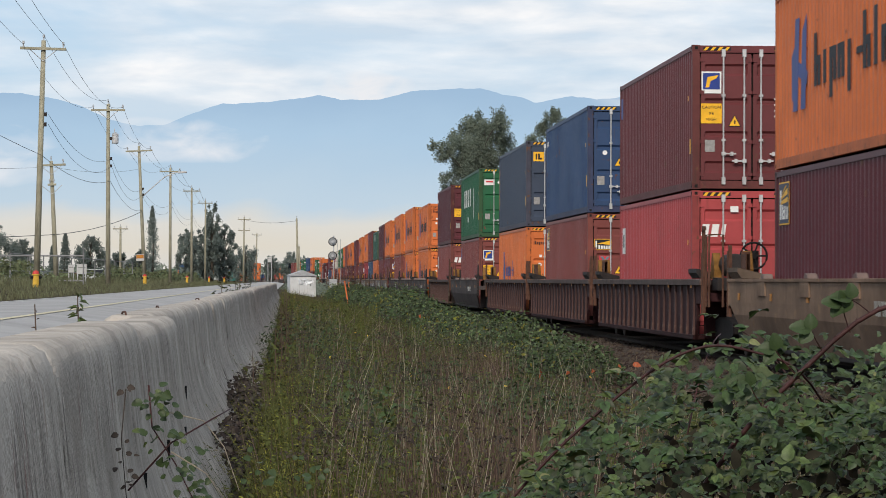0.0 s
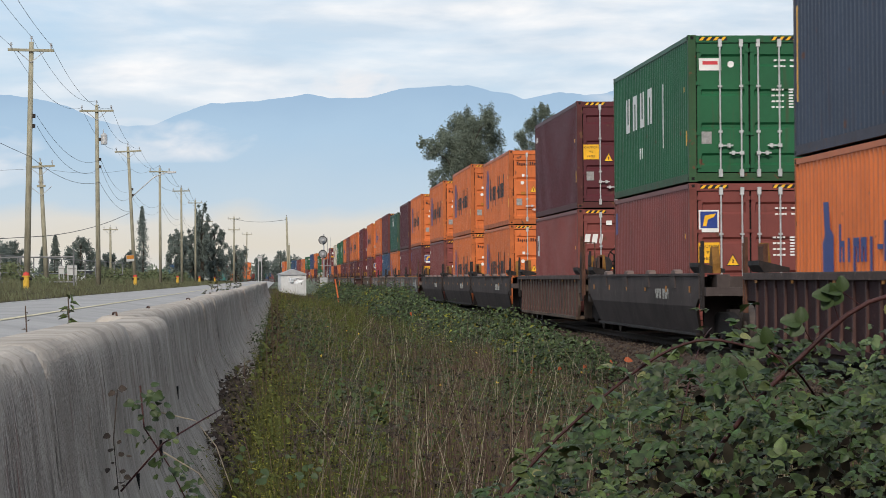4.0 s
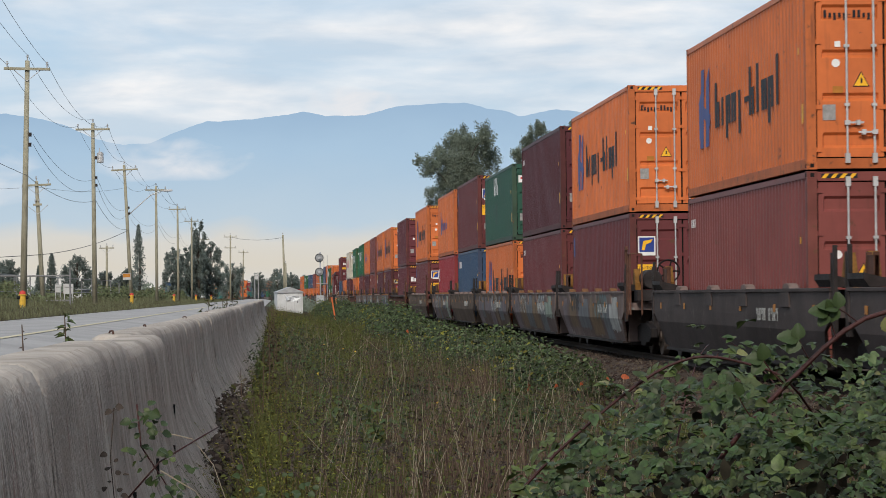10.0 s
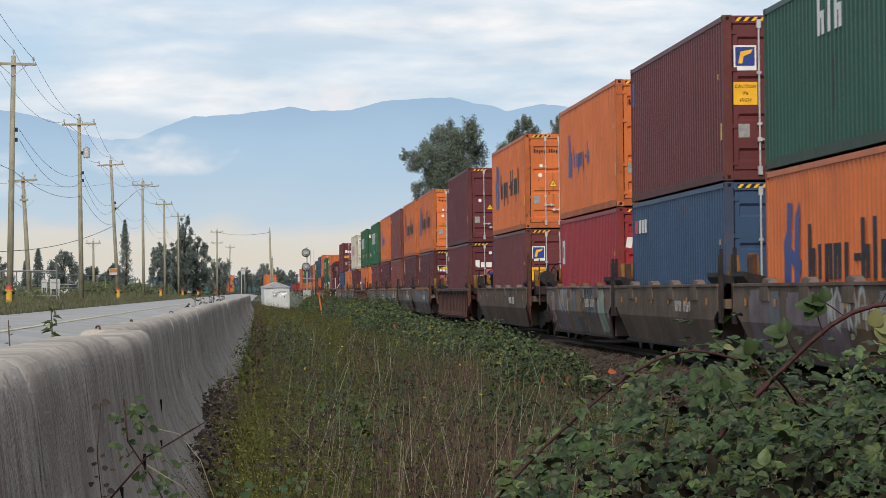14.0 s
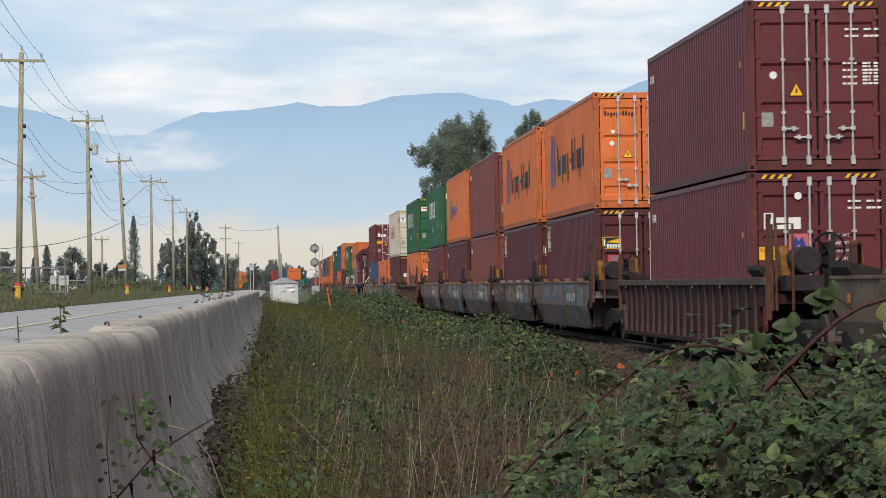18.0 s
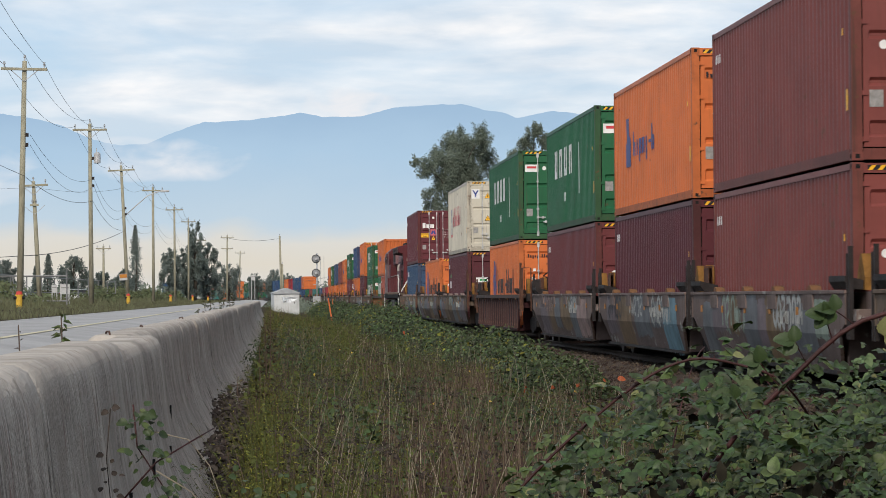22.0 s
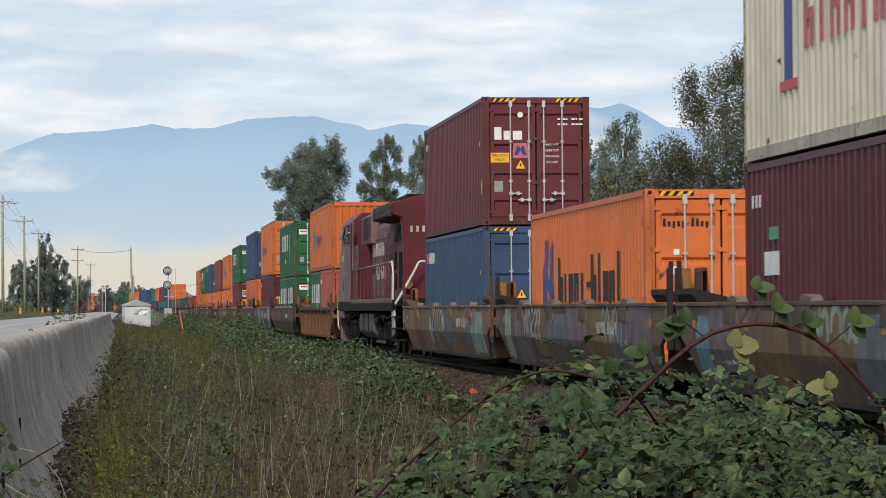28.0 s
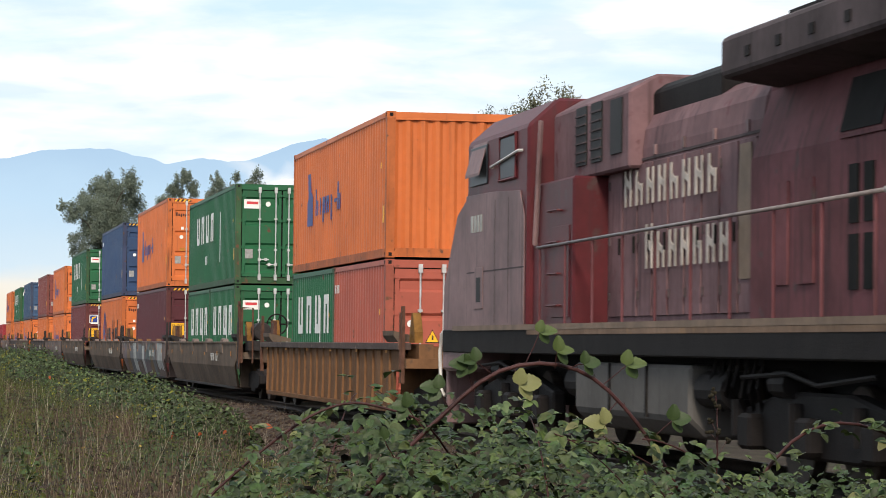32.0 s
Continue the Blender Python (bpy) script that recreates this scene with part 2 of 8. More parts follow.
surface("tank_grey", (0.105, 0.098, 0.092), 0.7, 0, 0.2, 1.2, 0.08, 60, (0.06, 0.055, 0.05), 0.4)
surface("loco_grimy", (0.078, 0.060, 0.062), 0.72, 0, 0.3, 0.9, 0.1, 60, (0.03, 0.022, 0.022), 0.5)
surface("loco_black", (0.014, 0.012, 0.012), 0.7, 0, 0.3, 2, 0.2, 40, (0.032, 0.026, 0.022), 0.3)
surface("loco_rail", (0.20, 0.17, 0.165), 0.45, 0.1, 0.25, 5, 0.0)
surface("rail_silver", (0.55, 0.53, 0.50), 0.4, 0.1, 0.15, 5, 0.0)
surface("name_cream", (0.46, 0.40, 0.35), 0.6, 0, 0.3, 3, 0.0)
surface("stripe_gold", (0.19, 0.13, 0.09), 0.6, 0, 0.2, 3, 0.0)
surface("wheel_steel", (0.07, 0.055, 0.048), 0.6, 0.3, 0.3, 8, 0.1)
surface("concrete", (0.42, 0.376, 0.33), 0.92, 0, 0.26, 3.0, 0.5, 90, None, 0, (0.27, 0.235, 0.20), 0.42, shift=40.0, rand=0.08)


def drips(m, layers):
    """Run-off stains that hang from a rim at z = 0; a layer is its grain along x, y, z, from and to where it starts, how it is spread, and its colour."""
    n, l = m.node_tree.nodes, m.node_tree.links
    bsdf = n["Principled BSDF"]
    tc, sep = n.new("ShaderNodeTexCoord"), n.new("ShaderNodeSeparateXYZ")
    place = shifted(n, l, tc.outputs["Object"], 40.0)
    l.new(tc.outputs["Object"], sep.inputs[0])

    def noise_(scale, grain, detail):
        mp, t = n.new("ShaderNodeMapping"), n.new("ShaderNodeTexNoise")
        mp.inputs["Scale"].default_value = grain
        l.new(place, mp.inputs[0])
        t.inputs["Scale"].default_value, t.inputs["Detail"].default_value, t.inputs["Distortion"].default_value = scale, detail, 0.25
        l.new(mp.outputs[0], t.inputs["Vector"])
        return t.outputs[0]

    def span(src, lo, hi):
        r = n.new("ShaderNodeMapRange")
        r.inputs[1].default_value, r.inputs[2].default_value = lo, hi
        l.new(src, r.inputs[0])
        return r.outputs[0]

    def times(p, q):
        k = n.new("ShaderNodeMath")
        k.operation = "MULTIPLY"
        l.new(p, k.inputs[0])
        l.new(q, k.inputs[1])
        return k.outputs[0]

    for grain, lo, hi, patch, tint in layers:
        was = bsdf.inputs["Base Color"].links[0].from_socket
        k = times(span(noise_(1.6, grain, 4.0), lo, hi), span(sep.outputs[2], -0.025, -0.07))
        if patch:
            k = times(k, span(noise_(1.0, (3.0, 4.2, 3.4), 3.0), 0.36, 0.62))
        x = n.new("ShaderNodeMix")
        x.data_type = "RGBA"
        x.inputs[7].default_value = (*tint, 1)
        l.new(k, x.inputs[0])
        l.new(was, x.inputs[6])
        l.new(x.outputs[2], bsdf.inputs["Base Color"])


drips(MATS["concrete"], (((2.0, 3.4, 0.9), 0.46, 0.74, False, (0.27, 0.236, 0.204)), ((26, 30, 1.6), 0.47, 0.66, True, (0.135, 0.117, 0.102)), ((34, 40, 2.4), 0.52, 0.70, True, (0.50, 0.455, 0.405)),
                         ((44, 52, 2.2), 0.56, 0.70, True, (0.11, 0.092, 0.080)), ((9, 11, 2.2), 0.63, 0.70, True, (0.20, 0.125, 0.105))))
surface("asphalt", (0.325, 0.318, 0.312), 0.85, 0, 0.12, 0.6, 0.3, 60, None, 0, (0.27, 0.27, 0.27), 0.3)
surface("line_yellow", (0.50, 0.45, 0.32), 0.7, 0, 0.2, 3, 0.1)
surface("line_white", (0.5, 0.5, 0.48), 0.7, 0, 0.2, 3, 0.1)
surface("soil", (0.040, 0.029, 0.020), 0.95, 0, 0.35, 0.8, 0.8, 14, None, 0, (0.055, 0.058, 0.024), 0.5)
# near-black colour stands for the shade under the train
surface("ballast_oily", (0.020, 0.016, 0.013), 0.9, 0, 0.35, 1.2, 0.9, 22)
surface("ballast", (0.060, 0.043, 0.033), 0.9, 0, 0.35, 1.2, 0.9, 22, None, 0, (0.04, 0.03, 0.024), 0.5, island=0.55)
# rails and ties are also coloured down for the shade under the wagons
surface("rail_steel", (0.035, 0.024, 0.018), 0.7, 0.1, 0.2, 6, 0.1)
surface("tie_wood", (0.028, 0.021, 0.017), 0.9, 0, 0.3, 4, 0.3)
surface("pole_wood", (0.31, 0.29, 0.215), 0.85, 0, 0.2, 1.2, 0.3, 40, (0.15, 0.135, 0.10), 0.5)
surface("wire", (0.045, 0.05, 0.055), 0.6, 0, 0.1, 3, 0.0)
surface("bark", (0.10, 0.085, 0.07), 0.9, 0, 0.3, 3, 0.4, 30)
surface("shed_white", (0.55, 0.56, 0.56), 0.6, 0, 0.12, 1.5, 0.1, 30, (0.34, 0.33, 0.31), 0.4)
surface("sign_white", (0.46, 0.46, 0.45), 0.6, 0, 0.1, 4, 0.0)
surface("sheet_white", (0.78, 0.80, 0.82), 0.5, 0, 0.1, 4, 0.3, 10)
surface("roof_grey", (0.33, 0.34, 0.35), 0.6, 0, 0.15, 2, 0.1)
surface("signal_face", (0.26, 0.27, 0.28), 0.6, 0, 0.2, 4, 0.0)
surface("signal_black", (0.015, 0.015, 0.016), 0.6, 0, 0.2, 4, 0.0)
surface("signal_silver", (0.42, 0.43, 0.44), 0.45, 0.4, 0.15, 4, 0.0)
surface("hydrant_yellow", (0.62, 0.38, 0.05), 0.5, 0, 0.12, 6, 0.05)
surface("hydrant_red", (0.52, 0.05, 0.04), 0.5, 0, 0.12, 6, 0.05)
surface("orange_plastic", (0.62, 0.15, 0.05), 0.5, 0, 0.2, 5, 0.0)
surface("leaf_bramble", (0.034, 0.056, 0.016), rough=0.52, vary=0.4, scale=60.0, bump=0.0, island=0.45, translucent=0.10)
surface("leaf_bright", (0.074, 0.102, 0.028), rough=0.52, vary=0.4, scale=60.0, bump=0.0, island=0.3, translucent=0.15)
surface("leaf_under", (0.085, 0.115, 0.05), rough=0.6, vary=0.3, scale=14.0, bump=0.0, island=0.3, translucent=0.1)
surface("leaf_pale", (0.19, 0.19, 0.075), rough=0.5, vary=0.3, scale=30.0, bump=0.0, island=0.2, translucent=0.2)
# withered brown taken nearly to black, for shade deep in the thicket
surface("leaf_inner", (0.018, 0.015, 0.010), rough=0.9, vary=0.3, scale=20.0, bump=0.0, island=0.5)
surface("leaf_dead", (0.052, 0.041, 0.035), rough=0.8, vary=0.3, scale=20.0, bump=0.0, island=0.5)
surface("leaf_lime", (0.155, 0.150, 0.030), rough=0.7, vary=0.3, scale=3.0, bump=0.0, island=0.4, translucent=0.15)
surface("leaf_rust", (0.34, 0.085, 0.035), rough=0.6, vary=0.3, scale=20.0, bump=0.0, island=0.3, translucent=0.15)
surface("leaf_gold", (0.45, 0.30, 0.05), rough=0.6, vary=0.3, scale=20.0, bump=0.0, island=0.3, translucent=0.15)
surface("leaf_bank", (0.036, 0.051, 0.017), rough=0.60, vary=0.4, scale=1.5, bump=0.0, island=0.6, translucent=0.10)
surface("leaf_weed", (0.064, 0.071, 0.020), rough=0.75, vary=0.3, scale=3.0, bump=0.0, island=0.45, translucent=0.15)
surface("grass_green", (0.080, 0.088, 0.030), rough=0.65, vary=0.3, scale=0.8, bump=0.0, island=0.4, translucent=0.1)
surface("stalk_dry", (0.100, 0.070, 0.054), rough=0.8, vary=0.3, scale=0.7, bump=0.0, island=0.5)
surface("stalk_pale", (0.25, 0.215, 0.165), rough=0.75, vary=0.2, scale=2.0, bump=0.0, island=0.3)
surface("cane_red", (0.052, 0.019, 0.018), rough=0.55, vary=0.35, scale=9.0, bump=0.2, grain=90)
# leaf colour lifted and greyed to carry the haze of distance
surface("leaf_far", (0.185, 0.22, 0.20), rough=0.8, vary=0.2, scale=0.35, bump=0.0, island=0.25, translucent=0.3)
surface("verge_straw", (0.135, 0.138, 0.078), rough=0.7, vary=0.3, scale=0.8, bump=0.0, island=0.4, translucent=0.1)
surface("leaf_verge", (0.105, 0.12, 0.062), rough=0.7, vary=0.3, scale=0.8, bump=0.0, island=0.4, translucent=0.2)
# paler, bluer green: the haze before these far trees is in the colour
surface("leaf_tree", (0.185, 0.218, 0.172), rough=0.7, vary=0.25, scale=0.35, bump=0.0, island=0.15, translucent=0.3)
surface("leaf_olive", (0.128, 0.126, 0.076), rough=0.7, vary=0.3, scale=0.35, bump=0.0, island=0.5, translucent=0.25)
glow("lamp_lit", (1.0, 0.95, 0.85), 2.0)
glow("lamp_dim", (0.22, 0.20, 0.16), 0.05)
surface("glass_dark", (0.012, 0.014, 0.017), 0.42, 0, 0.1, 3, 0.0)

# ---- mesh tools ----


class Geo:
    """Collects faces; every face may carry a material slot."""

    def __init__(self):
        self.v, self.f, self.s = [], [], []

    def add(self, verts, faces, slot=0):
        o = len(self.v)
        self.v += [tuple(p) for p in verts]
        self.f += [tuple(i + o for i in f) for f in faces]
        self.s += [slot] * len(faces)
        return self

    def box(self, x0, x1, y0, y1, z0, z1, slot=0):
        v = [(x, y, z) for z in (z0, z1) for y in (y0, y1) for x in (x0, x1)]
        return self.add(v, [(0, 2, 3, 1), (4, 5, 7, 6), (0, 1, 5, 4), (2, 6, 7, 3), (0, 4, 6, 2), (1, 3, 7, 5)], slot)

    def prism(self, outline, lo, hi, axis="y", slot=0):
        """Extrudes a 2D outline along an axis: (x,z) along y, (y,z) along x, (x,y) along z."""
        n = len(outline)
        put = {"y": lambda a, b, c: (a, c, b), "x": lambda a, b, c: (c, a, b), "z": lambda a, b, c: (a, b, c)}[axis]
        v = [put(a, b, lo) for a, b in outline] + [put(a, b, hi) for a, b in outline]
        f = [tuple(range(n)), tuple(range(2 * n - 1, n - 1, -1))] + [(i, n + i, n + (i + 1) % n, (i + 1) % n) for i in range(n)]
        return self.add(v, f, slot)

    def tube(self, points, radius, sides=6, slot=0, taper=1.0):
        pts = [Vector(p) for p in points]
        n = len(pts)
        v, f = [], []
        side = Vector((0, 0, 1))
        for i, p in enumerate(pts):
            d = (pts[min(i + 1, n - 1)] - pts[max(i - 1, 0)]).normalized()
            a = d.cross(side if abs(d.dot(side)) < 0.95 else Vector((1, 0, 0))).normalized()
            b = d.cross(a)
            r = radius * (1 + (taper - 1) * i / max(1, n - 1))
            v += [p + (a * math.cos(k * math.tau / sides) + b * math.sin(k * math.tau / sides)) * r for k in range(sides)]
        for i in range(n - 1):
            f += [(i * sides + k, i * sides + (k + 1) % sides, (i + 1) * sides + (k + 1) % sides, (i + 1) * sides + k) for k in range(sides)]
        f += [tuple(range(sides - 1, -1, -1)), tuple(range((n - 1) * sides, n * sides))]
        return self.add(v, f, slot)

    def disc(self, c, r, depth, axis="x", sides=16, slot=0):
        ax = {"x": Vector((1, 0, 0)), "y": Vector((0, 1, 0)), "z": Vector((0, 0, 1))}[axis]
        return self.tube([Vector(c) - ax * depth / 2, Vector(c) + ax * depth / 2], r, sides, slot)

    def mesh(self, name, mats, bevel=0.0, smooth=False):
        me = bpy.data.meshes.new(name)
        me.from_pydata(self.v, [], self.f)
        for m in (mats if isinstance(mats, (list, tuple)) else [mats]):
            me.materials.append(MATS[m] if isinstance(m, str) else m)
        me.polygons.foreach_set("material_index", self.s)
        bm = bmesh.new()
        bm.from_mesh(me)
        bmesh.ops.recalc_face_normals(bm, faces=bm.faces)
        if bevel:
            bmesh.ops.bevel(bm, geom=[e for e in bm.edges if len(e.link_faces) == 2 and e.calc_face_angle(0) > 0.6], offset=bevel, segments=1, affect="EDGES")
        bm.to_mesh(me)
        bm.free()
        if smooth:
            me.polygons.foreach_set("use_smooth", [True] * len(me.polygons))
        return me


def part(name, me, parent, label="", at=None):
    ob = new(name, me)
    ob.parent = parent
    if at is not None:
        ob.location = at
    return tagged(ob, label) if label else ob


def thing(name, label, category, m=None, group="", kind="", me=None):
    ob = new(name, me)
    if m is not None:
        ob.matrix_basis = m
    return tagged(ob, label, category, group, kind)


def quads(name, v, f, mat, smooth=False):
    """A mesh straight from arrays: v (n,3), f (m,3 or 4)."""
    v, f = np.asarray(v, np.float32), np.asarray(f, np.int32)
    me = bpy.data.meshes.new(name)
    me.vertices.add(len(v))
    me.vertices.foreach_set("co", v.ravel())
    k = f.shape[1]
    me.loops.add(f.size)
    me.loops.foreach_set("vertex_index", f.ravel())
    me.polygons.add(len(f))
    me.polygons.foreach_set("loop_start", np.arange(0, f.size, k, dtype=np.int32))
    for m in (mat if isinstance(mat, (list, tuple)) else [mat]):
        me.materials.append(MATS[m])
    if smooth:
        me.polygons.foreach_set("use_smooth", np.ones(len(f), bool))
    me.update(calc_edges=True)
    return me


CACHE = {}


def cached(key, make):
    if key not in CACHE:
        CACHE[key] = make()
    return CACHE[key]


def words(text, size, mat):
    """Lettering in the built-in font as a thin flat mesh in the x-z plane, centred."""
    def make():
        cu = bpy.data.curves.new("lettering", "FONT")
        cu.resolution_u = 2
        cu.body, cu.size, cu.align_x, cu.align_y, cu.extrude = text, size, "CENTER", "CENTER", 0.002
        ob = bpy.data.objects.new("lettering", cu)
        scene.collection.objects.link(ob)
        me = bpy.data.meshes.new_from_object(ob.evaluated_get(bpy.context.evaluated_depsgraph_get()))
        bpy.data.objects.remove(ob)
        me.transform(Matrix.Rotation(radians(90), 4, "X"))
        me.materials.clear()
        me.materials.append(MATS[mat])
        return me
    return cached(("words", text, size, mat), make)

# ---- containers ----
W2 = 1.219
LONG = 12.192


def corrugated(length, z0, z1, x_out, depth=0.036, pitch=0.2785):
    """A vertical-ribbed steel wall along y, facing -x."""
    n = max(1, int(length / pitch))
    p = length / n
    g = Geo()
    ys = []
    for i in range(n):
        for u, o in ((0.0, 0), (0.26, 0), (0.5, depth), (0.76, depth)):
            ys.append(((i + u) * p, o))
    ys.append((length, 0))
    v = [(x_out + o, y, z) for y, o in ys for z in (z0, z1)]
    f = [(2 * i, 2 * i + 1, 2 * i + 3, 2 * i + 2) for i in range(len(ys) - 1)]
    g.add(v, f)
    v2 = [(x_out + o + 0.004, y, z) for y, o in ys for z in (z0, z1)]
    g.add(v2, [tuple(reversed(q)) for q in f])
    return g


def door_leaf(height):
    """One door: pressed horizontal bands, 1.10 m wide, its outside at y = 0."""
    g = Geo()
    z0, z1 = 0.19, height - 0.17
    h = z1 - z0
    prof = [(z0, 0.0)]
    for c, half in ((0.10, 0.055), (0.36, 0.03), (0.62, 0.03), (0.87, 0.055)):
        a, b = z0 + h * c - half * 2.2, z0 + h * c + half * 2.2
        prof += [(a, 0.0), (a + 0.045, 0.042), (b - 0.045, 0.042), (b, 0.0)]
    prof.append((z1, 0.0))
    xs = (-0.55, -0.47, -0.45, 0.45, 0.47, 0.55)
    v, f = [], []
    for z, o in prof:
        v += [(x, (o if 1 < i < 4 else 0.0), z) for i, x in enumerate(xs)]
    for r in range(len(prof) - 1):
        f += [(r * 6 + i, r * 6 + i + 1, (r + 1) * 6 + i + 1, (r + 1) * 6 + i) for i in range(5)]
    g.add(v, f)
    g.box(-0.55, 0.55, 0.043, 0.055, z0, z1)
    for z in (0.30, 0.95, height - 0.95, height - 0.30):
        for s in (-1, 1):
            g.box(s * 0.53 - 0.05, s * 0.53 + 0.05, -0.02, 0.01, z - 0.035, z + 0.035)
    return g


def lock_rod(height):
    g = Geo()
    g.tube([(0, -0.045, 0.13), (0, -0.045, height - 0.10)], 0.0195, 8)
    for z in (0.17, height - 0.16):
        g.box(-0.04, 0.04, -0.075, 0.0, z - 0.075, z + 0.075)
    for z in (height * 0.34, height * 0.65):
        g.box(-0.042, 0.042, -0.068, 0.0, z - 0.022, z + 0.022)
    return g


def door_handle(height, way, z):
    """A lever that lies level from its rod towards the other rod of the door, with its hub and catch."""
    g = Geo()

    def slab(x0, x1, y0, y1, z0, z1):
        g.box(min(way * x0, way * x1), max(way * x0, way * x1), y0, y1, z0, z1)

    slab(-0.03, 0.27, -0.085, -0.064, z - 0.014, z + 0.014)
    slab(0.15, 0.21, -0.082, 0.0, z - 0.04, z + 0.04)
    slab(-0.045, 0.04, -0.088, -0.02, z - 0.035, z + 0.035)
    return g


def stripes():
    """Yellow and black warning band, 0.55 m wide."""
    g = Geo()
    g.box(-0.28, 0.28, 0.0, 0.004, -0.035, 0.035, 1)
    for i in range(4):
        x = -0.25 + i * 0.14
        g.add([(x - 0.03, -0.003, -0.035), (x + 0.035, -0.003, -0.035), (x + 0.095, -0.003, 0.035), (x + 0.03, -0.003, 0.035)], [(0, 1, 2, 3)], 0)
    return g


def triangle(size):
    g = Geo().prism([(-size * 1.18, -size * 0.92), (size * 1.18, -size * 0.92), (0, size * 1.22)], -0.003, 0.0, "y", 1)
    g.prism([(-size, -size * 0.8), (size, -size * 0.8), (0, size)], -0.006, -0.0035)
    return g.prism([(-size * 0.12, -size * 0.45), (size * 0.12, -size * 0.45), (size * 0.2, size * 0.1), (-size * 0.05, size * 0.35)], -0.008, -0.0065, "y", 1)


def letter_bar(lo, hi, pitch, tall, stroke, double):
    """One abstract upright bar or pair of bars in place of a letter, in the y-z plane."""
    if hi - lo < 0.2:
        return Geo().box(0, 0.004, -pitch * 0.35, pitch * 0.35, tall * lo, tall * hi)
    if not double:
        return Geo().box(0, 0.004, pitch * 0.0, pitch * 0.0 + stroke, tall * lo, tall * hi)
    g = Geo().prism([(-pitch * 0.25, 0), (-pitch * 0.25 + stroke, 0), (-pitch * 0.25 + stroke, tall * 0.40), (pitch * 0.22, tall * 0.40), (pitch * 0.22, tall * lo), (pitch * 0.22 + stroke, tall * lo), (pitch * 0.22 + stroke, tall * hi), (pitch * 0.22, tall * hi), (pitch * 0.22, tall * 0.56), (-pitch * 0.25, tall * 0.56)], 0, 0.004, "x")
    if hi < 0.7:
        g.box(0.001, 0.005, -pitch * 0.25, pitch * 0.22 + stroke, tall * (hi - 0.13), tall * hi)
    return g


NAME_A = ((0, 1), (0, .62), (-.3, .62), (0, .62), (-.3, .62), (.3, .42), (0, 1), (0, 1), (0, .62), (-.3, .62), (0, 1))
CAPS4 = ((0, 1),) * 4
CAPS6 = ((0, 1),) * 7

LIVERY = {  # paint, marks
    "orange_named": ("orange", "name"), "orange_short": ("orange", "short"), "orange_plain": ("orange", ""),
    "maroon": ("maroon", "plain"), "maroon_square": ("maroon", "square"), "maroon_fade": ("oxide", "plain"), "wine": ("wine", "plain"),
    "wine_sign": ("wine", "sign"), "wine_tex": ("claret", "block"), "claret": ("claret", "plain"), "wine_touch": ("wine", "touch"), "wine_globe": ("wine", "globe"),
    "oxide_block": ("scarlet", "caps"), "rust_block": ("oxide", "caps"), "red_block": ("red", "caps"), "navy_badge": ("slate", "badge"), "oxide_sign": ("oxide", "sign"), "oxide_square": ("oxide", "square"), "navy": ("navy", "plain"),
    "blue": ("blue", "corner"), "green_caps": ("green", "wide"), "pine": ("pine", "mid"), "cream": ("cream", "script"), "teal": ("teal", "plain"),
    "grey": ("grey", "plain"), "salmon": ("salmon", "plain"), "oxide": ("oxide", "plain"),
}
TONE = {"orange": "bright orange", "maroon": "dull maroon", "oxide": "faded red-brown", "red": "crimson", "wine": "dark wine-red", "claret": "deep claret-red", "slate": "dull slate-blue", "navy": "dark navy blue",
        "blue": "weathered blue", "green": "bright green", "pine": "dark green", "cream": "dirty cream-white", "teal": "blue-green", "grey": "pale grey", "salmon": "faded salmon-red", "scarlet": "bright faded red"}


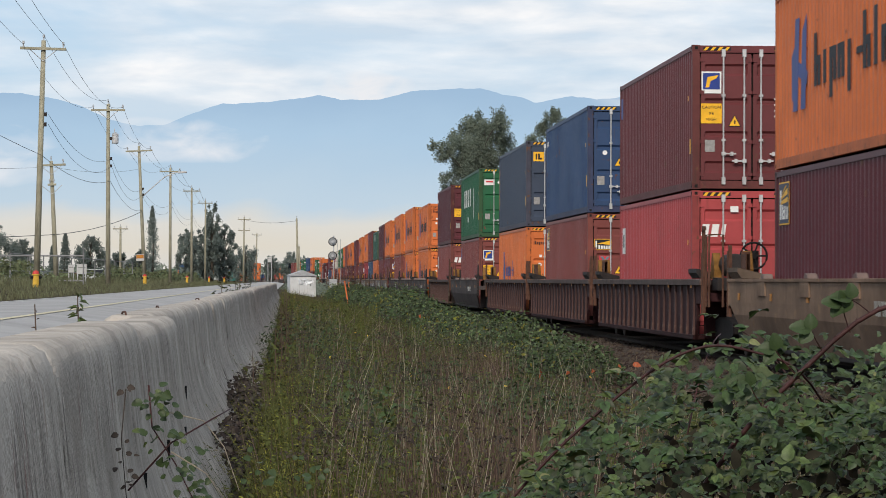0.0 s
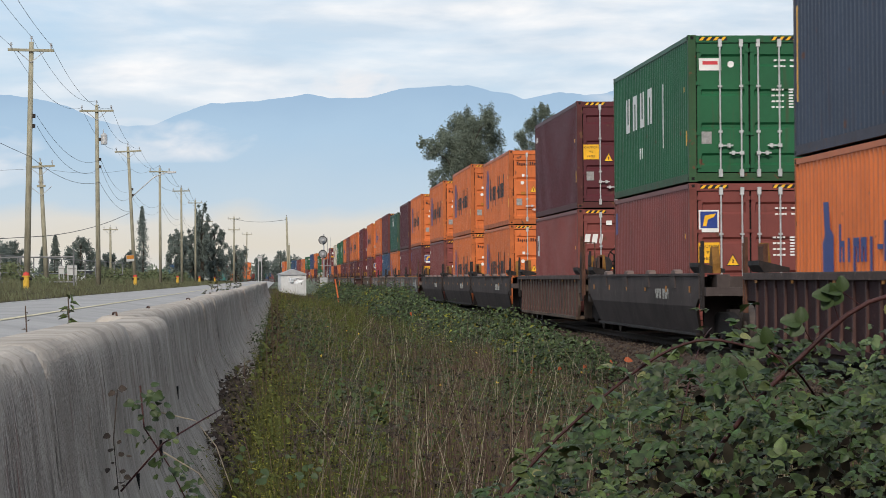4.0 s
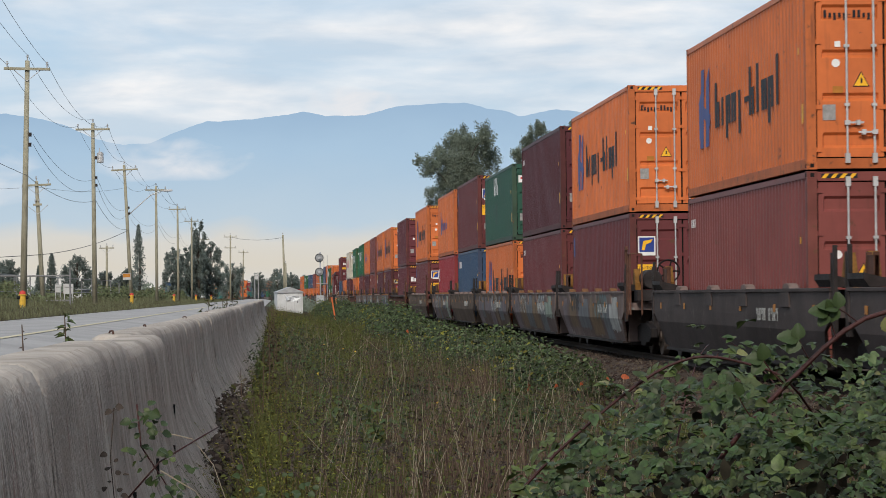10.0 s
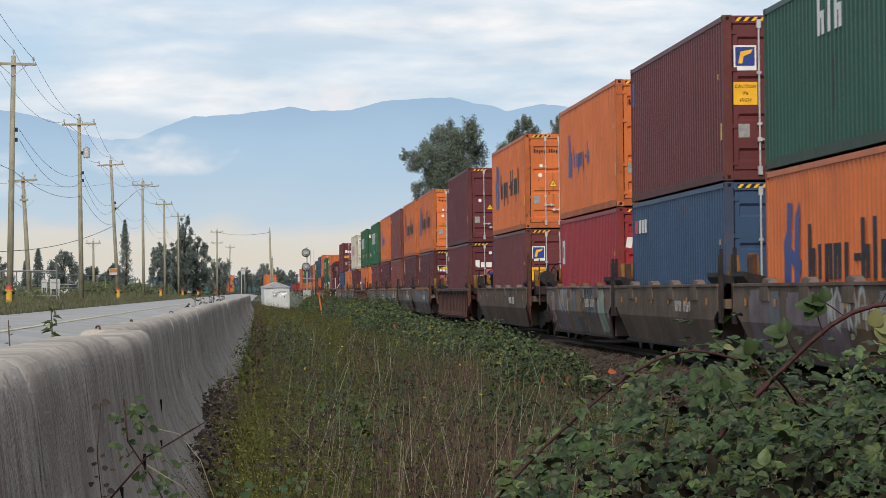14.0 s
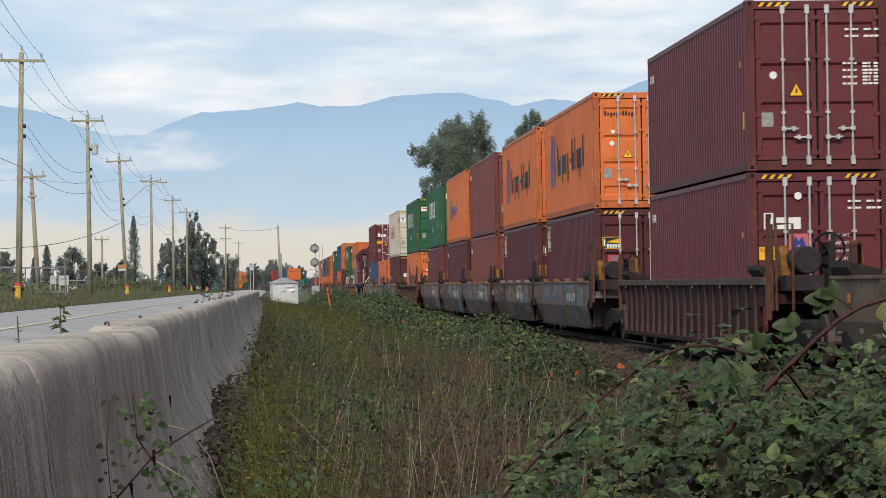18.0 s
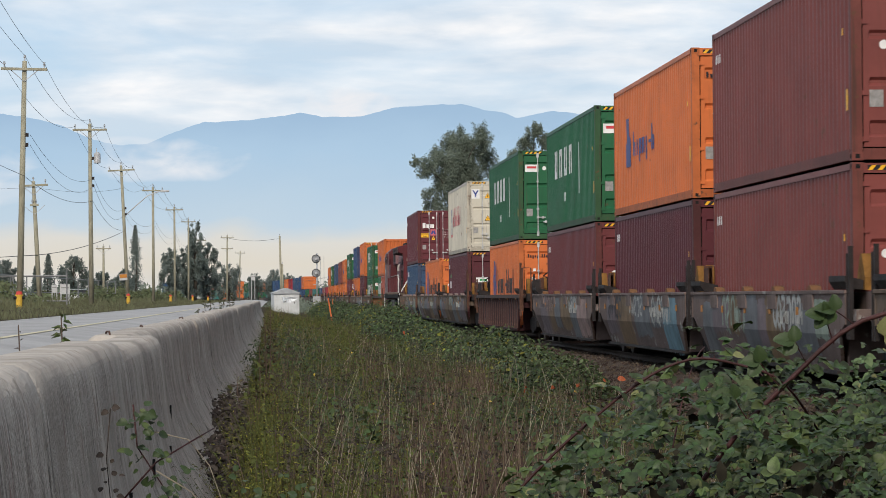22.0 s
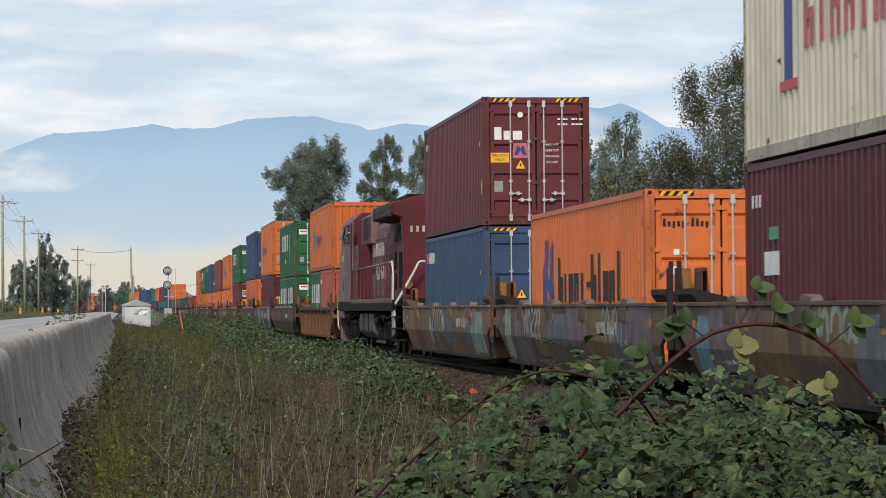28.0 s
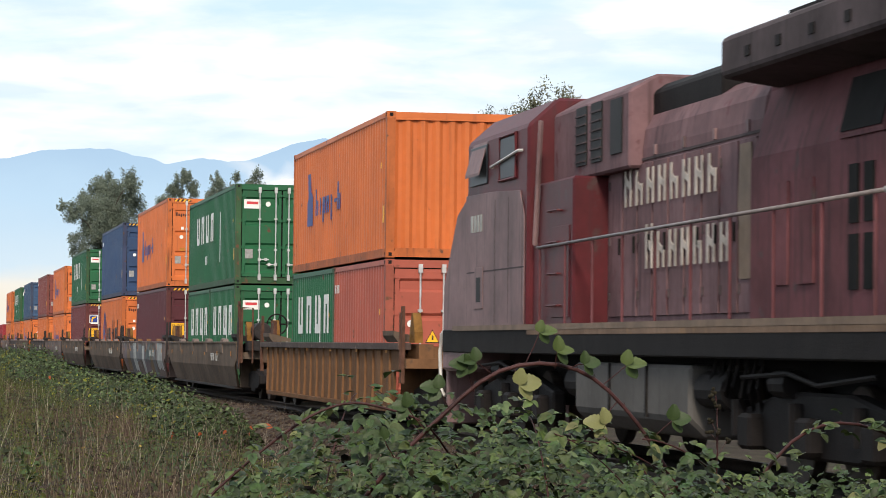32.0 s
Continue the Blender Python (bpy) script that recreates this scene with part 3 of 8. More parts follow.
def container(kind, height, length=LONG, flip=False, fine=True, sunk=False):
    """A steel shipping container; origin at the middle of its near end, at the bottom; it runs along +y."""
    paint, marks = LIVERY[kind]
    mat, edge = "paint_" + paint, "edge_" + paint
    size = "forty-foot" if length > 7 else "twenty-foot"
    ends = "closed end showing" if flip else "locked double doors"
    ob = thing("shipping_container", f"{TONE[paint]} corrugated steel {size} container with {ends}", "shipping container", group="containers on the train")
    key = (paint, height, length)
    H, L = height, length

    def get(name, make, mats=mat, bevel=0.0):
        return cached((name, *key, str(mats)), lambda: make().mesh(name, mats, bevel))

    if not fine:
        part("body", get("body", lambda: Geo().box(-1.19, 1.19, 0.06, L, 0.1, H - 0.02).box(-1.219, -1.06, 0, 0.16, 0, H).box(1.06, 1.219, 0, 0.16, 0, H).box(-1.219, 1.219, 0, 0.1, H - 0.14, H)), ob)
        for s in (-1, 1):
            part("side_wall", get("side_wall_far", lambda: corrugated(L - 0.26, 0.12, H - 0.05, -1.215)), ob, at=(0, 0.13 if s < 0 else L - 0.13, 0)).rotation_euler = (0, 0, 0 if s < 0 else math.pi)
            d = part("door", get("door", lambda: door_leaf(H)), ob, at=(s * 0.53, 0.0, 0))
            d.scale = (0.925, 1, 1)
        return ob
    wall = get("side_wall", lambda: corrugated(L - 0.26, 0.15, H - 0.10, -1.212))
    part("side_wall", wall, ob, at=(0, 0.13, 0))
    o = part("side_wall", wall, ob, at=(0, L - 0.13, 0))
    o.rotation_euler = (0, 0, math.pi)
    part("roof", get("roof", lambda: Geo().box(-1.16, 1.16, 0.08, L - 0.08, H - 0.045, H - 0.02)), ob)
    part("floor", get("floor", lambda: Geo().box(-1.15, 1.15, 0.08, L - 0.08, 0.10, 0.15), "steel_dark"), ob)
    rail_t = get("top_rail", lambda: Geo().box(-0.04, 0.04, 0.16, L - 0.16, H - 0.10, H - 0.012))
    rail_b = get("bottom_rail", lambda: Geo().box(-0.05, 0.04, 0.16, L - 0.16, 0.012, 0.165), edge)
    for s in (-1, 1):
        part("top_rail", rail_t, ob, at=(s * 1.178, 0, 0))
        part("bottom_rail", rail_b, ob, at=(s * 1.17, 0, 0))
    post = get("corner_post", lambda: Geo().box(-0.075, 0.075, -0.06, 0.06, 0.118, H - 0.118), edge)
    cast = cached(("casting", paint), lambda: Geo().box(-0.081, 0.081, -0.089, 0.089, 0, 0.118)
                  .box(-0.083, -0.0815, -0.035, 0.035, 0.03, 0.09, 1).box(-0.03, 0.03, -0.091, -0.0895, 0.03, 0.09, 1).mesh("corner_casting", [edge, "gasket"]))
    for x in (-1, 1):
        for y in (0, 1):
            part("corner_post", post, ob, at=(x * 1.142, 0.062 + y * (L - 0.124), 0))
            for z in ((H - 0.118,) if sunk else (0, H - 0.118)):
                c = part("corner_casting", cast, ob, at=(x * 1.138, 0.089 + y * (L - 0.178), z))
                if x > 0:
                    c.rotation_euler = (0, 0, math.pi)
    head = get("door_header", lambda: Geo().box(-1.06, 1.06, 0, 0.09, H - 0.15, H - 0.012))
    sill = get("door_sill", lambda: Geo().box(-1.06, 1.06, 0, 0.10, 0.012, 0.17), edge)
    for y in (0, L - 0.1):
        part("end_header", head, ob, at=(0, y, 0))
        part("end_sill", sill, ob, at=(0, y, 0))
    # closed end
    wall_e = get("end_wall", lambda: corrugated(2.13, 0.17, H - 0.15, 0.0, 0.045, 0.25))
    e = part("end_wall", wall_e, ob, at=(-1.065 if not flip else 1.065, L - 0.035 if not flip else 0.02, 0))
    e.rotation_euler = (0, 0, math.radians(-90 if not flip else 90))
    # doors
    yd, rz = (0.03, 0) if not flip else (L - 0.03, math.pi)
    gas = get("gasket_frame", lambda: Geo().box(-1.07, 1.07, 0.062, 0.075, 0.15, H - 0.14), "gasket")
    b = part("gasket_frame", gas, ob, at=(0, yd, 0))
    b.rotation_euler = (0, 0, rz)
    leaf = get("door", lambda: door_leaf(H))
    rod = cached(("rod", H), lambda: lock_rod(H).mesh("lock_rod", "zinc"))
    for side in (-1, 1):
        d = part("door", leaf, ob, at=(side * 0.53, yd, 0))
        d.rotation_euler = (0, 0, rz)
        d.scale = (0.925, 1, 1)
        if fine and not flip:
            for x in (0.17, 0.59):
                r = part("lock_rod", rod, d, "galvanised steel locking rod", at=((side * x - side * 0.53) / 0.925, 0, 0))
                way = side if x < 0.4 else -side
                lever = cached(("handle", H, way, x), lambda: door_handle(H, way, H * (0.195 if x < 0.4 else 0.245)).mesh("door_handle", "zinc"))
                part("door_handle", lever, d, "galvanised lever handle", at=((side * x - side * 0.53) / 0.925, 0, 0))
    if not flip and H > 2.7:
        st = cached("stripes", lambda: stripes().mesh("warning_stripes", ["yellow_mark", "black_mark"]))
        for x in (-0.72, 0.72):
            part("warning_stripes", st, ob, "yellow and black striped band", at=(x, -0.005, H - 0.075))
    if not flip:
        door_marks(ob, marks, H, paint)
    side_marks(ob, marks, H, L)
    return ob


def flat(w, h, mat):
    """A thin sticker facing -y."""
    return cached(("flat", w, h, mat), lambda: Geo().box(-w / 2, w / 2, -0.004, 0.0, -h / 2, h / 2).mesh("sticker", mat))


def rows_of_bars(n, w, mat):
    def make():
        g = Geo()
        for i in range(n):
            z = -i * 0.115
            for x0, wide in ((-0.50, 0.10), (-0.37, 0.16), (-0.19, 0.06), (0.02, 0.14), (0.18, 0.05 + 0.05 * (i % 2)), (0.31, 0.12)):
                g.box(w * x0, w * (x0 + wide), -0.004, 0, z, z + 0.034)
                if n > 2 and i < n - 1 and x0 > 0:
                    g.box(w * x0, w * (x0 + wide * 0.9), -0.004, 0, z - 0.052, z - 0.022)
        return g.mesh("data_lines", mat)
    return cached(("lines", n, w, mat), make)


def door_marks(ob, marks, H, paint):
    y = 0.024
    dark = "black_mark" if paint in ("orange", "cream") else "white_mark"
    tagged(part("data_lines", rows_of_bars(2, 0.62, dark), ob, at=(0.80, y, H * 0.82)), kind="stuff")
    if marks not in ("caps", "corner", "block"):
        tagged(part("data_lines", rows_of_bars(4, 0.66, dark), ob, at=(0.77, y, H * 0.62)), kind="stuff")
    part("data_plate", flat(0.2, 0.24, "plate_metal"), ob, "riveted grey metal data plate", at=(-0.86, y, H * 0.30))
    tri = cached("tri", lambda: triangle(0.11).mesh("warning_triangle", ["yellow_mark", "black_mark"]))
    if marks != "wide":
        part("warning_triangle", tri, ob, "yellow warning triangle", at=(-0.36, y, H * 0.47))
    ring = cached(("ring", dark), lambda: Geo().disc((0, -0.002, 0), 0.065, 0.004, "y", 14).mesh("round_mark", "white_mark"))
    if marks in ("name", "block", "short", "plain"):
        part("round_mark", ring, ob, at=(-0.36 if marks == "block" else -0.75, y, H * (0.86 if marks == "block" else 0.56)))
    if marks in ("name", "short"):
        # dark name bars across the door
        for i, (lo, hi) in enumerate(NAME_A):
            me = cached(("door_bar", lo, hi), lambda: Geo().box(0, 0.042, -0.004, 0, 0.115 * lo, 0.115 * hi).mesh("name_bar", "black_mark"))
            part("name_bar", me, ob, "dark bar" if i == 0 else "", at=(-0.93 + i * 0.075, y, H * 0.80))
        part("sticker", flat(0.09, 0.09, "white_mark"), ob, at=(-0.72, y, H * 0.66))
        part("sticker", flat(0.16, 0.10, "tag_orange"), ob, at=(-0.72, y, H * 0.42))
    if marks == "sign":
        me = cached("beacon_door", lambda: Geo().box(-.24, .24, -.004, 0, -.15, .15, 2).box(-.225, .225, -.007, -.003, -.135, .135, 0).prism([(-.16, .02), (.20, -.01), (.20, .11)], -.010, -.006, "y", 2)
                    .box(-.20, -.16, -.010, -.006, -.12, .10, 1).box(-.12, -.07, -.010, -.006, -.12, -.02, 1).box(-.05, 0, -.010, -.006, -.12, -.03, 1).box(.02, .07, -.010, -.006, -.12, -.03, 1).box(.09, .13, -.010, -.006, -.12, -.03, 1).box(.15, .20, -.010, -.006, -.12, -.03, 1).mesh("logo_plate", ["black_mark", "white_mark", "yellow_mark"]))
        part("logo_plate", me, ob, "black sign with yellow and white shapes", at=(-0.80, y, H * 0.71))
        part("sticker", flat(0.32, 0.26, "red_mark"), ob, "red sticker with a pale fork", at=(-0.74, y, H * 0.56))
        me = cached("fork", lambda: Geo().prism([(-.13, .11), (-.05, .11), (0, .02), (.05, .11), (.13, .11), (.03, -.03), (.03, -.11), (-.03, -.11), (-.03, -.03)], -.009, -.005).mesh("logo_shape", "spray_blue"))
        part("logo_shape", me, ob, at=(-0.74, y, H * 0.56))
    if marks == "square":
        me = cached("square_logo", lambda: Geo().box(-0.2, 0.2, -0.004, 0, -0.22, 0.22, 0).box(-0.17, 0.17, -0.007, -0.003, -0.14, 0.19, 1)
                    .add([(-0.12, -0.008, -0.10), (-0.05, -0.008, -0.10), (-0.02, -0.008, 0.03), (0.10, -0.008, 0.08), (0.14, -0.008, 0.15), (-0.08, -0.008, 0.11)],
                         [(0, 1, 2, 3, 4, 5)], 2).mesh("logo_plate", ["white_mark", "blue_mark", "yellow_mark"]))
        part("logo_plate", me, ob, "blue square sign with a yellow shape", at=(-0.83, y, H * 0.74))
    if marks in ("square", "touch", "script", "block") and H > 2.7:
        wide = marks == "block"
        side = 0.83 if marks == "script" else -0.83
        p = part("caution_sign", flat(0.42, 0.22 if wide else 0.40, "yellow_mark"), ob, "yellow caution sign", at=(side, y, H * 0.525 if marks != "script" else H * 0.2))
        part("lettering", words("CAUTION", 0.085, "black_mark"), p, "black capitals", at=(0, -0.007, 0.05 if wide else 0.12))
        if not wide:
            part("lettering", words("9'6", 0.085, "black_mark"), p, "black figures", at=(0, -0.007, 0.0))
        part("lettering", words("HIGH", 0.085, "black_mark"), p, "black capitals", at=(0, -0.007, -0.05 if wide else -0.12))
    if marks == "block":
        # white lower-case shape
        me = cached("block_logo", lambda: Geo().box(-.33, -.17, -.004, 0, -.1, .18).box(-.12, .04, -.004, 0, -.1, .1).box(.09, .30, -.004, 0, -.1, .1).mesh("logo_shape", "white_mark"))
        part("logo_shape", me, ob, "white block shape", at=(-0.62, y, H * 0.70))
        part("sticker", flat(0.34, 0.34, "pink_mark"), ob, "pink square sticker", at=(-0.36, y, H * 0.58))
        me = cached("xmark", lambda: Geo().prism([(-.14, -.1), (-.06, -.1), (0, 0), (.06, -.1), (.14, -.1), (.06, .13), (0, .04), (-.06, .13)], -.004, 0).mesh("logo_shape", "blue_mark"))
        part("logo_shape", me, ob, "blue shape", at=(-0.36, y - 0.005, H * 0.58))
        for z, t in enumerate(("MAX. WT.", "TARE WT.", "PAYLOAD", "CU. CAP.")):
            part("lettering", words(t, 0.075, "white_mark"), ob, "white capitals", at=(0.36, y, H * (0.625 - 0.045 * z)))
    if marks == "caps":
        me = cached("caps_logo", lambda: Geo().prism([(-.26, -.12), (-.12, -.12), (-.08, .13), (-.22, .13)], -.004, 0).prism([(-.06, -.12), (.08, -.12), (.12, .13), (-.02, .13)], -.004, 0).prism([(.14, -.12), (.22, -.12), (.26, .13), (.18, .13)], -.004, 0).mesh("logo_shape", "white_mark"))
        part("logo_shape", me, ob, "white block shapes", at=(-0.78, y, H * 0.72))
        part("sticker", flat(0.16, 0.12, "white_mark"), ob, at=(-0.36, y, H * 0.87))
    if marks == "badge":
        part("logo_plate", flat(0.36, 0.32, "yellow_mark"), ob, "yellow badge", at=(-0.80, y, H * 0.82))
        part("logo_shape", cached("badge_l", lambda: Geo().box(-.1, -.05, -.008, -.004, -.1, .1).box(-.02, .04, -.008, -.004, -.1, .1).box(.04, .12, -.008, -.004, -.1, -.04).mesh("logo_shape", "black_mark")), ob, at=(-0.80, y, H * 0.82))
    if marks == "globe":
        part("sticker", flat(0.5, 0.2, "white_mark"), ob, "white sign", at=(-0.62, y, H * 0.60))
        part("logo_shape", flat(0.3, 0.08, "black_mark" if marks == "sign" else "green_mark"), ob, at=(-0.56, y - 0.005, H * 0.60))
    if marks in ("wide", "mid"):
        part("sticker", flat(0.44, 0.24, "white_mark"), ob, "white sign with red print", at=(-0.78, y, H * 0.80))
        part("logo_shape", flat(0.3, 0.07, "red_mark"), ob, at=(-0.78, y - 0.005, H * 0.81))
        part("round_mark", ring, ob, at=(-0.37, y, H * 0.80))
    if marks == "script":
        part("sticker", flat(0.34, 0.40, "white_mark"), ob, "pale square sign", at=(-0.86, y, H * 0.82))
        me = cached("ymark", lambda: Geo().prism([(-.13, .14), (-.07, .14), (0, .03), (.07, .14), (.13, .14), (.03, -.03), (.03, -.14), (-.03, -.14), (-.03, -.03)], -.009, -.005).mesh("logo_shape", "blue_mark"))
        part("logo_shape", me, ob, "blue forked shape", at=(-0.86, y, H * 0.82))
        part("warning_triangle", tri, ob, "yellow warning triangle", at=(-0.36, y, H * 0.79))
        part("warning_triangle", tri, ob, "yellow warning triangle", at=(0.36, y, H * 0.79))


def side_marks(ob, marks, H, L):
    x = -1.2165

    def bars(key, heights, pitch, tall, stroke, mat, y, z, label):
        for i, (lo, hi) in enumerate(heights):
            double = (i % 3) != 1 and key not in ("wide", "wide2", "numbers", "corner")
            me = cached(("bar", lo, hi, pitch, tall, stroke, mat, double), lambda: letter_bar(lo, hi, pitch, tall, stroke, double).mesh("name_bar", mat))
            part("name_bar", me, ob, label if i == 0 else "", at=(x, y - i * pitch, z))

    def sq(w, h, mat, y, z, label="", off=0.0):
        me = cached(("side", w, h, mat), lambda: Geo().box(0, 0.003, -w / 2, w / 2, -h / 2, h / 2).mesh("side_mark", mat))
        part("side_mark", me, ob, label, at=(x - off, y, z))

    sq(0.12, 0.30, "yellow_mark", 0.32, H * 0.30)
    sq(0.08, 0.10, "yellow_mark", 0.60, H * 0.64)
    if marks == "name":
        me = cached("anchor", lambda: Geo().prism([(.30, .0), (.72, .0), (.50, 1.6), (.12, 1.6)], 0, .003, "x").prism([(-.42, .0), (.02, .0), (-.14, 1.35), (-.52, 1.6)], 0.0005, .0035, "x")
                    .prism([(-.60, .62), (.60, .95), (.62, .70), (-.52, .40)], 0.001, .004, "x").prism([(.40, .25), (.80, .2), (.84, .95), (.55, 1.15)], 0.0015, .0045, "x").mesh("logo_shape", "blue_mark"))
        part("logo_shape", me, ob, "tall blue shape", at=(x - 0.002, L * 0.81, H * 0.30)).scale = (1, 0.95, 0.92)
        bars("name", NAME_A, 0.61, 0.82, 0.23, "black_mark", L * 0.69, H * 0.40, "row of dark upright bars")
    if marks == "short":
        me = cached("anchor_s", lambda: Geo().prism([(-.45, .0), (.35, .0), (.35, .5), (.2, .6), (.3, 1.1), (-.1, 1.1), (-.2, .7), (-.45, .6)], 0, .003, "x").mesh("logo_shape", "blue_mark"))
        part("logo_shape", me, ob, "small blue shape", at=(x, L * 0.79, H * 0.36))
        bars("short", NAME_A[:7], 0.50, 0.55, 0.14, "blue_mark", L * 0.70, H * 0.43, "row of dark bars")
    if marks == "wide":
        for i in range(4):
            u = cached(("cap", i % 2), lambda: Geo().box(0, .004, -.33, -.12, 0, .78).box(0, .004, .12, .33, 0, .78).box(0.001, .005, -.33, .33, *((0, .19) if i % 2 == 0 else (.59, .78))).mesh("name_bar", "white_mark"))
            part("name_bar", u, ob, "white capital-sized shape", at=(x, L * 0.78 - i * 1.25, H * 0.50))
        sq(0.12, 1.35, "white_mark", L * 0.30, H * 0.52)
        bars("wide2", CAPS4[:2], 0.34, 0.24, 0.14, "white_mark", L * 0.60, H * 0.26, "white bars")
    if marks == "mid":
        bars("mid", CAPS4[:3], 0.6, 0.62, 0.18, "white_mark", L * 0.62, H * 0.68, "white shapes")
        sq(0.10, 0.8, "black_mark", L * 0.56, H * 0.40)
    if marks == "script":
        bars("script", CAPS4 * 2, 0.62, 0.82, 0.17, "pink_mark", L * 0.71, H * 0.42, "row of faded red bars")
        sq(0.42, 1.15, "blue_mark", L * 0.80, H * 0.50, "blue mark")
        sq(0.9, 0.12, "red_mark", L * 0.80, H * 0.29, "", 0.001)
    if marks == "caps":
        sq(0.55, 0.62, "white_mark", L * 0.93, H * 0.70, "white block mark")
        sq(0.18, 0.3, "black_mark", L * 0.93, H * 0.70, "", 0.004)
    if marks in ("corner",):
        sq(0.40, 0.28, "red_mark", L * 0.945, H * 0.815, "red block shape")
        bars("corner", CAPS4[:3], 0.44, 0.28, 0.30, "white_mark", L * 0.89, H * 0.767, "small white shapes")
    if marks in ("block", "touch", "plain", "globe"):
        bars("numbers", CAPS6[:3], 0.20, 0.16, 0.10, "white_mark", L * 0.96, H * 0.80, "small white bars")
    if marks == "globe":
        sq(0.8, 0.3, "white_mark", L * 0.88, H * 0.55, "white mark")
        sq(0.5, 0.16, "green_mark", L * 0.87, H * 0.68, "green mark")
    if marks == "badge":
        sq(0.10, 1.5, "yellow_mark", L * 0.975, H * 0.55, "yellow upright mark")
    if marks == "sign":
        sq(0.92, 0.70, "yellow_mark", L * 0.93, H * 0.81, "dark sign with a gold edge")
        sq(0.86, 0.65, "navy_mark", L * 0.93, H * 0.81, "dark navy sign", 0.003)
        me = cached("rays", lambda: Geo().prism([(.30, -.02), (.30, .03), (-.34, .10), (-.34, .02)], 0, .003, "x").prism([(.28, .06), (.26, .10), (-.30, .24), (-.34, .15)], 0, .003, "x")
                    .prism([(.20, .13), (.16, .16), (-.16, .29), (-.24, .28)], 0, .003, "x").mesh("logo_shape", "yellow_mark"))
        part("logo_shape", me, ob, "yellow rays", at=(x - 0.007, L * 0.93, H * 0.81))
        me = cached("beacon_caps", lambda: Geo().box(0, .003, .22, .34, -.26, .22).box(0, .003, .06, .14, -.26, -.02).box(0, .003, -.12, .06, -.26, -.20).box(0, .003, -.10, .06, -.16, -.11).box(0, .003, -.14, -.06, -.24, -.04)
                    .box(0, .003, -.34, -.26, -.26, -.06).box(0, .003, -.30, -.2, -.26, -.20).mesh("logo_shape", "white_mark"))
        part("logo_shape", me, ob, "white letter-sized shapes", at=(x - 0.007, L * 0.93, H * 0.81))
    if marks == "square":
        sq(0.3, 0.5, "blue_mark", L * 0.965, H * 0.80, "small blue mark")


# ---- well cars ----
SILL = 1.42


def ribbed_side(hl):
    """The recessed plate of a ribbed well's left side."""
    cut = hl - 1.05
    return Geo().prism([(-cut, 0.26), (cut, 0.26), (cut + 0.22, 0.62), (cut + 0.22, 0.95), (hl, 0.95), (hl, 1.31), (-hl, 1.31), (-hl, 0.95), (-cut - 0.22, 0.95), (-cut - 0.22, 0.62)], -1.46, -1.40, "x")


def smooth_side(hl):
    """Left side of a plate well: upright upper plate, lower plate leaning in, ends cut off below."""
    g = Geo()
    lo, mid = hl - 1.15, hl - 0.55
    out = [(-1.50, hl, SILL), (-1.50, -hl, SILL), (-1.50, hl, 1.02), (-1.50, -hl, 1.02), (-1.49, mid, 0.80), (-1.49, -mid, 0.80), (-1.33, lo, 0.26), (-1.33, -lo, 0.26)]
    inn = [(x + 0.05, y, z) for x, y, z in out]
    f = [(0, 1, 3, 2), (2, 3, 5, 4), (4, 5, 7, 6)]
    rim = [(0, 1), (1, 3), (3, 5), (5, 7), (7, 6), (6, 4), (4, 2), (2, 0)]
    return g.add(out + inn, f + [tuple(8 + k for k in reversed(q)) for q in f] + [(a, b, b + 8, a + 8) for a, b in rim])


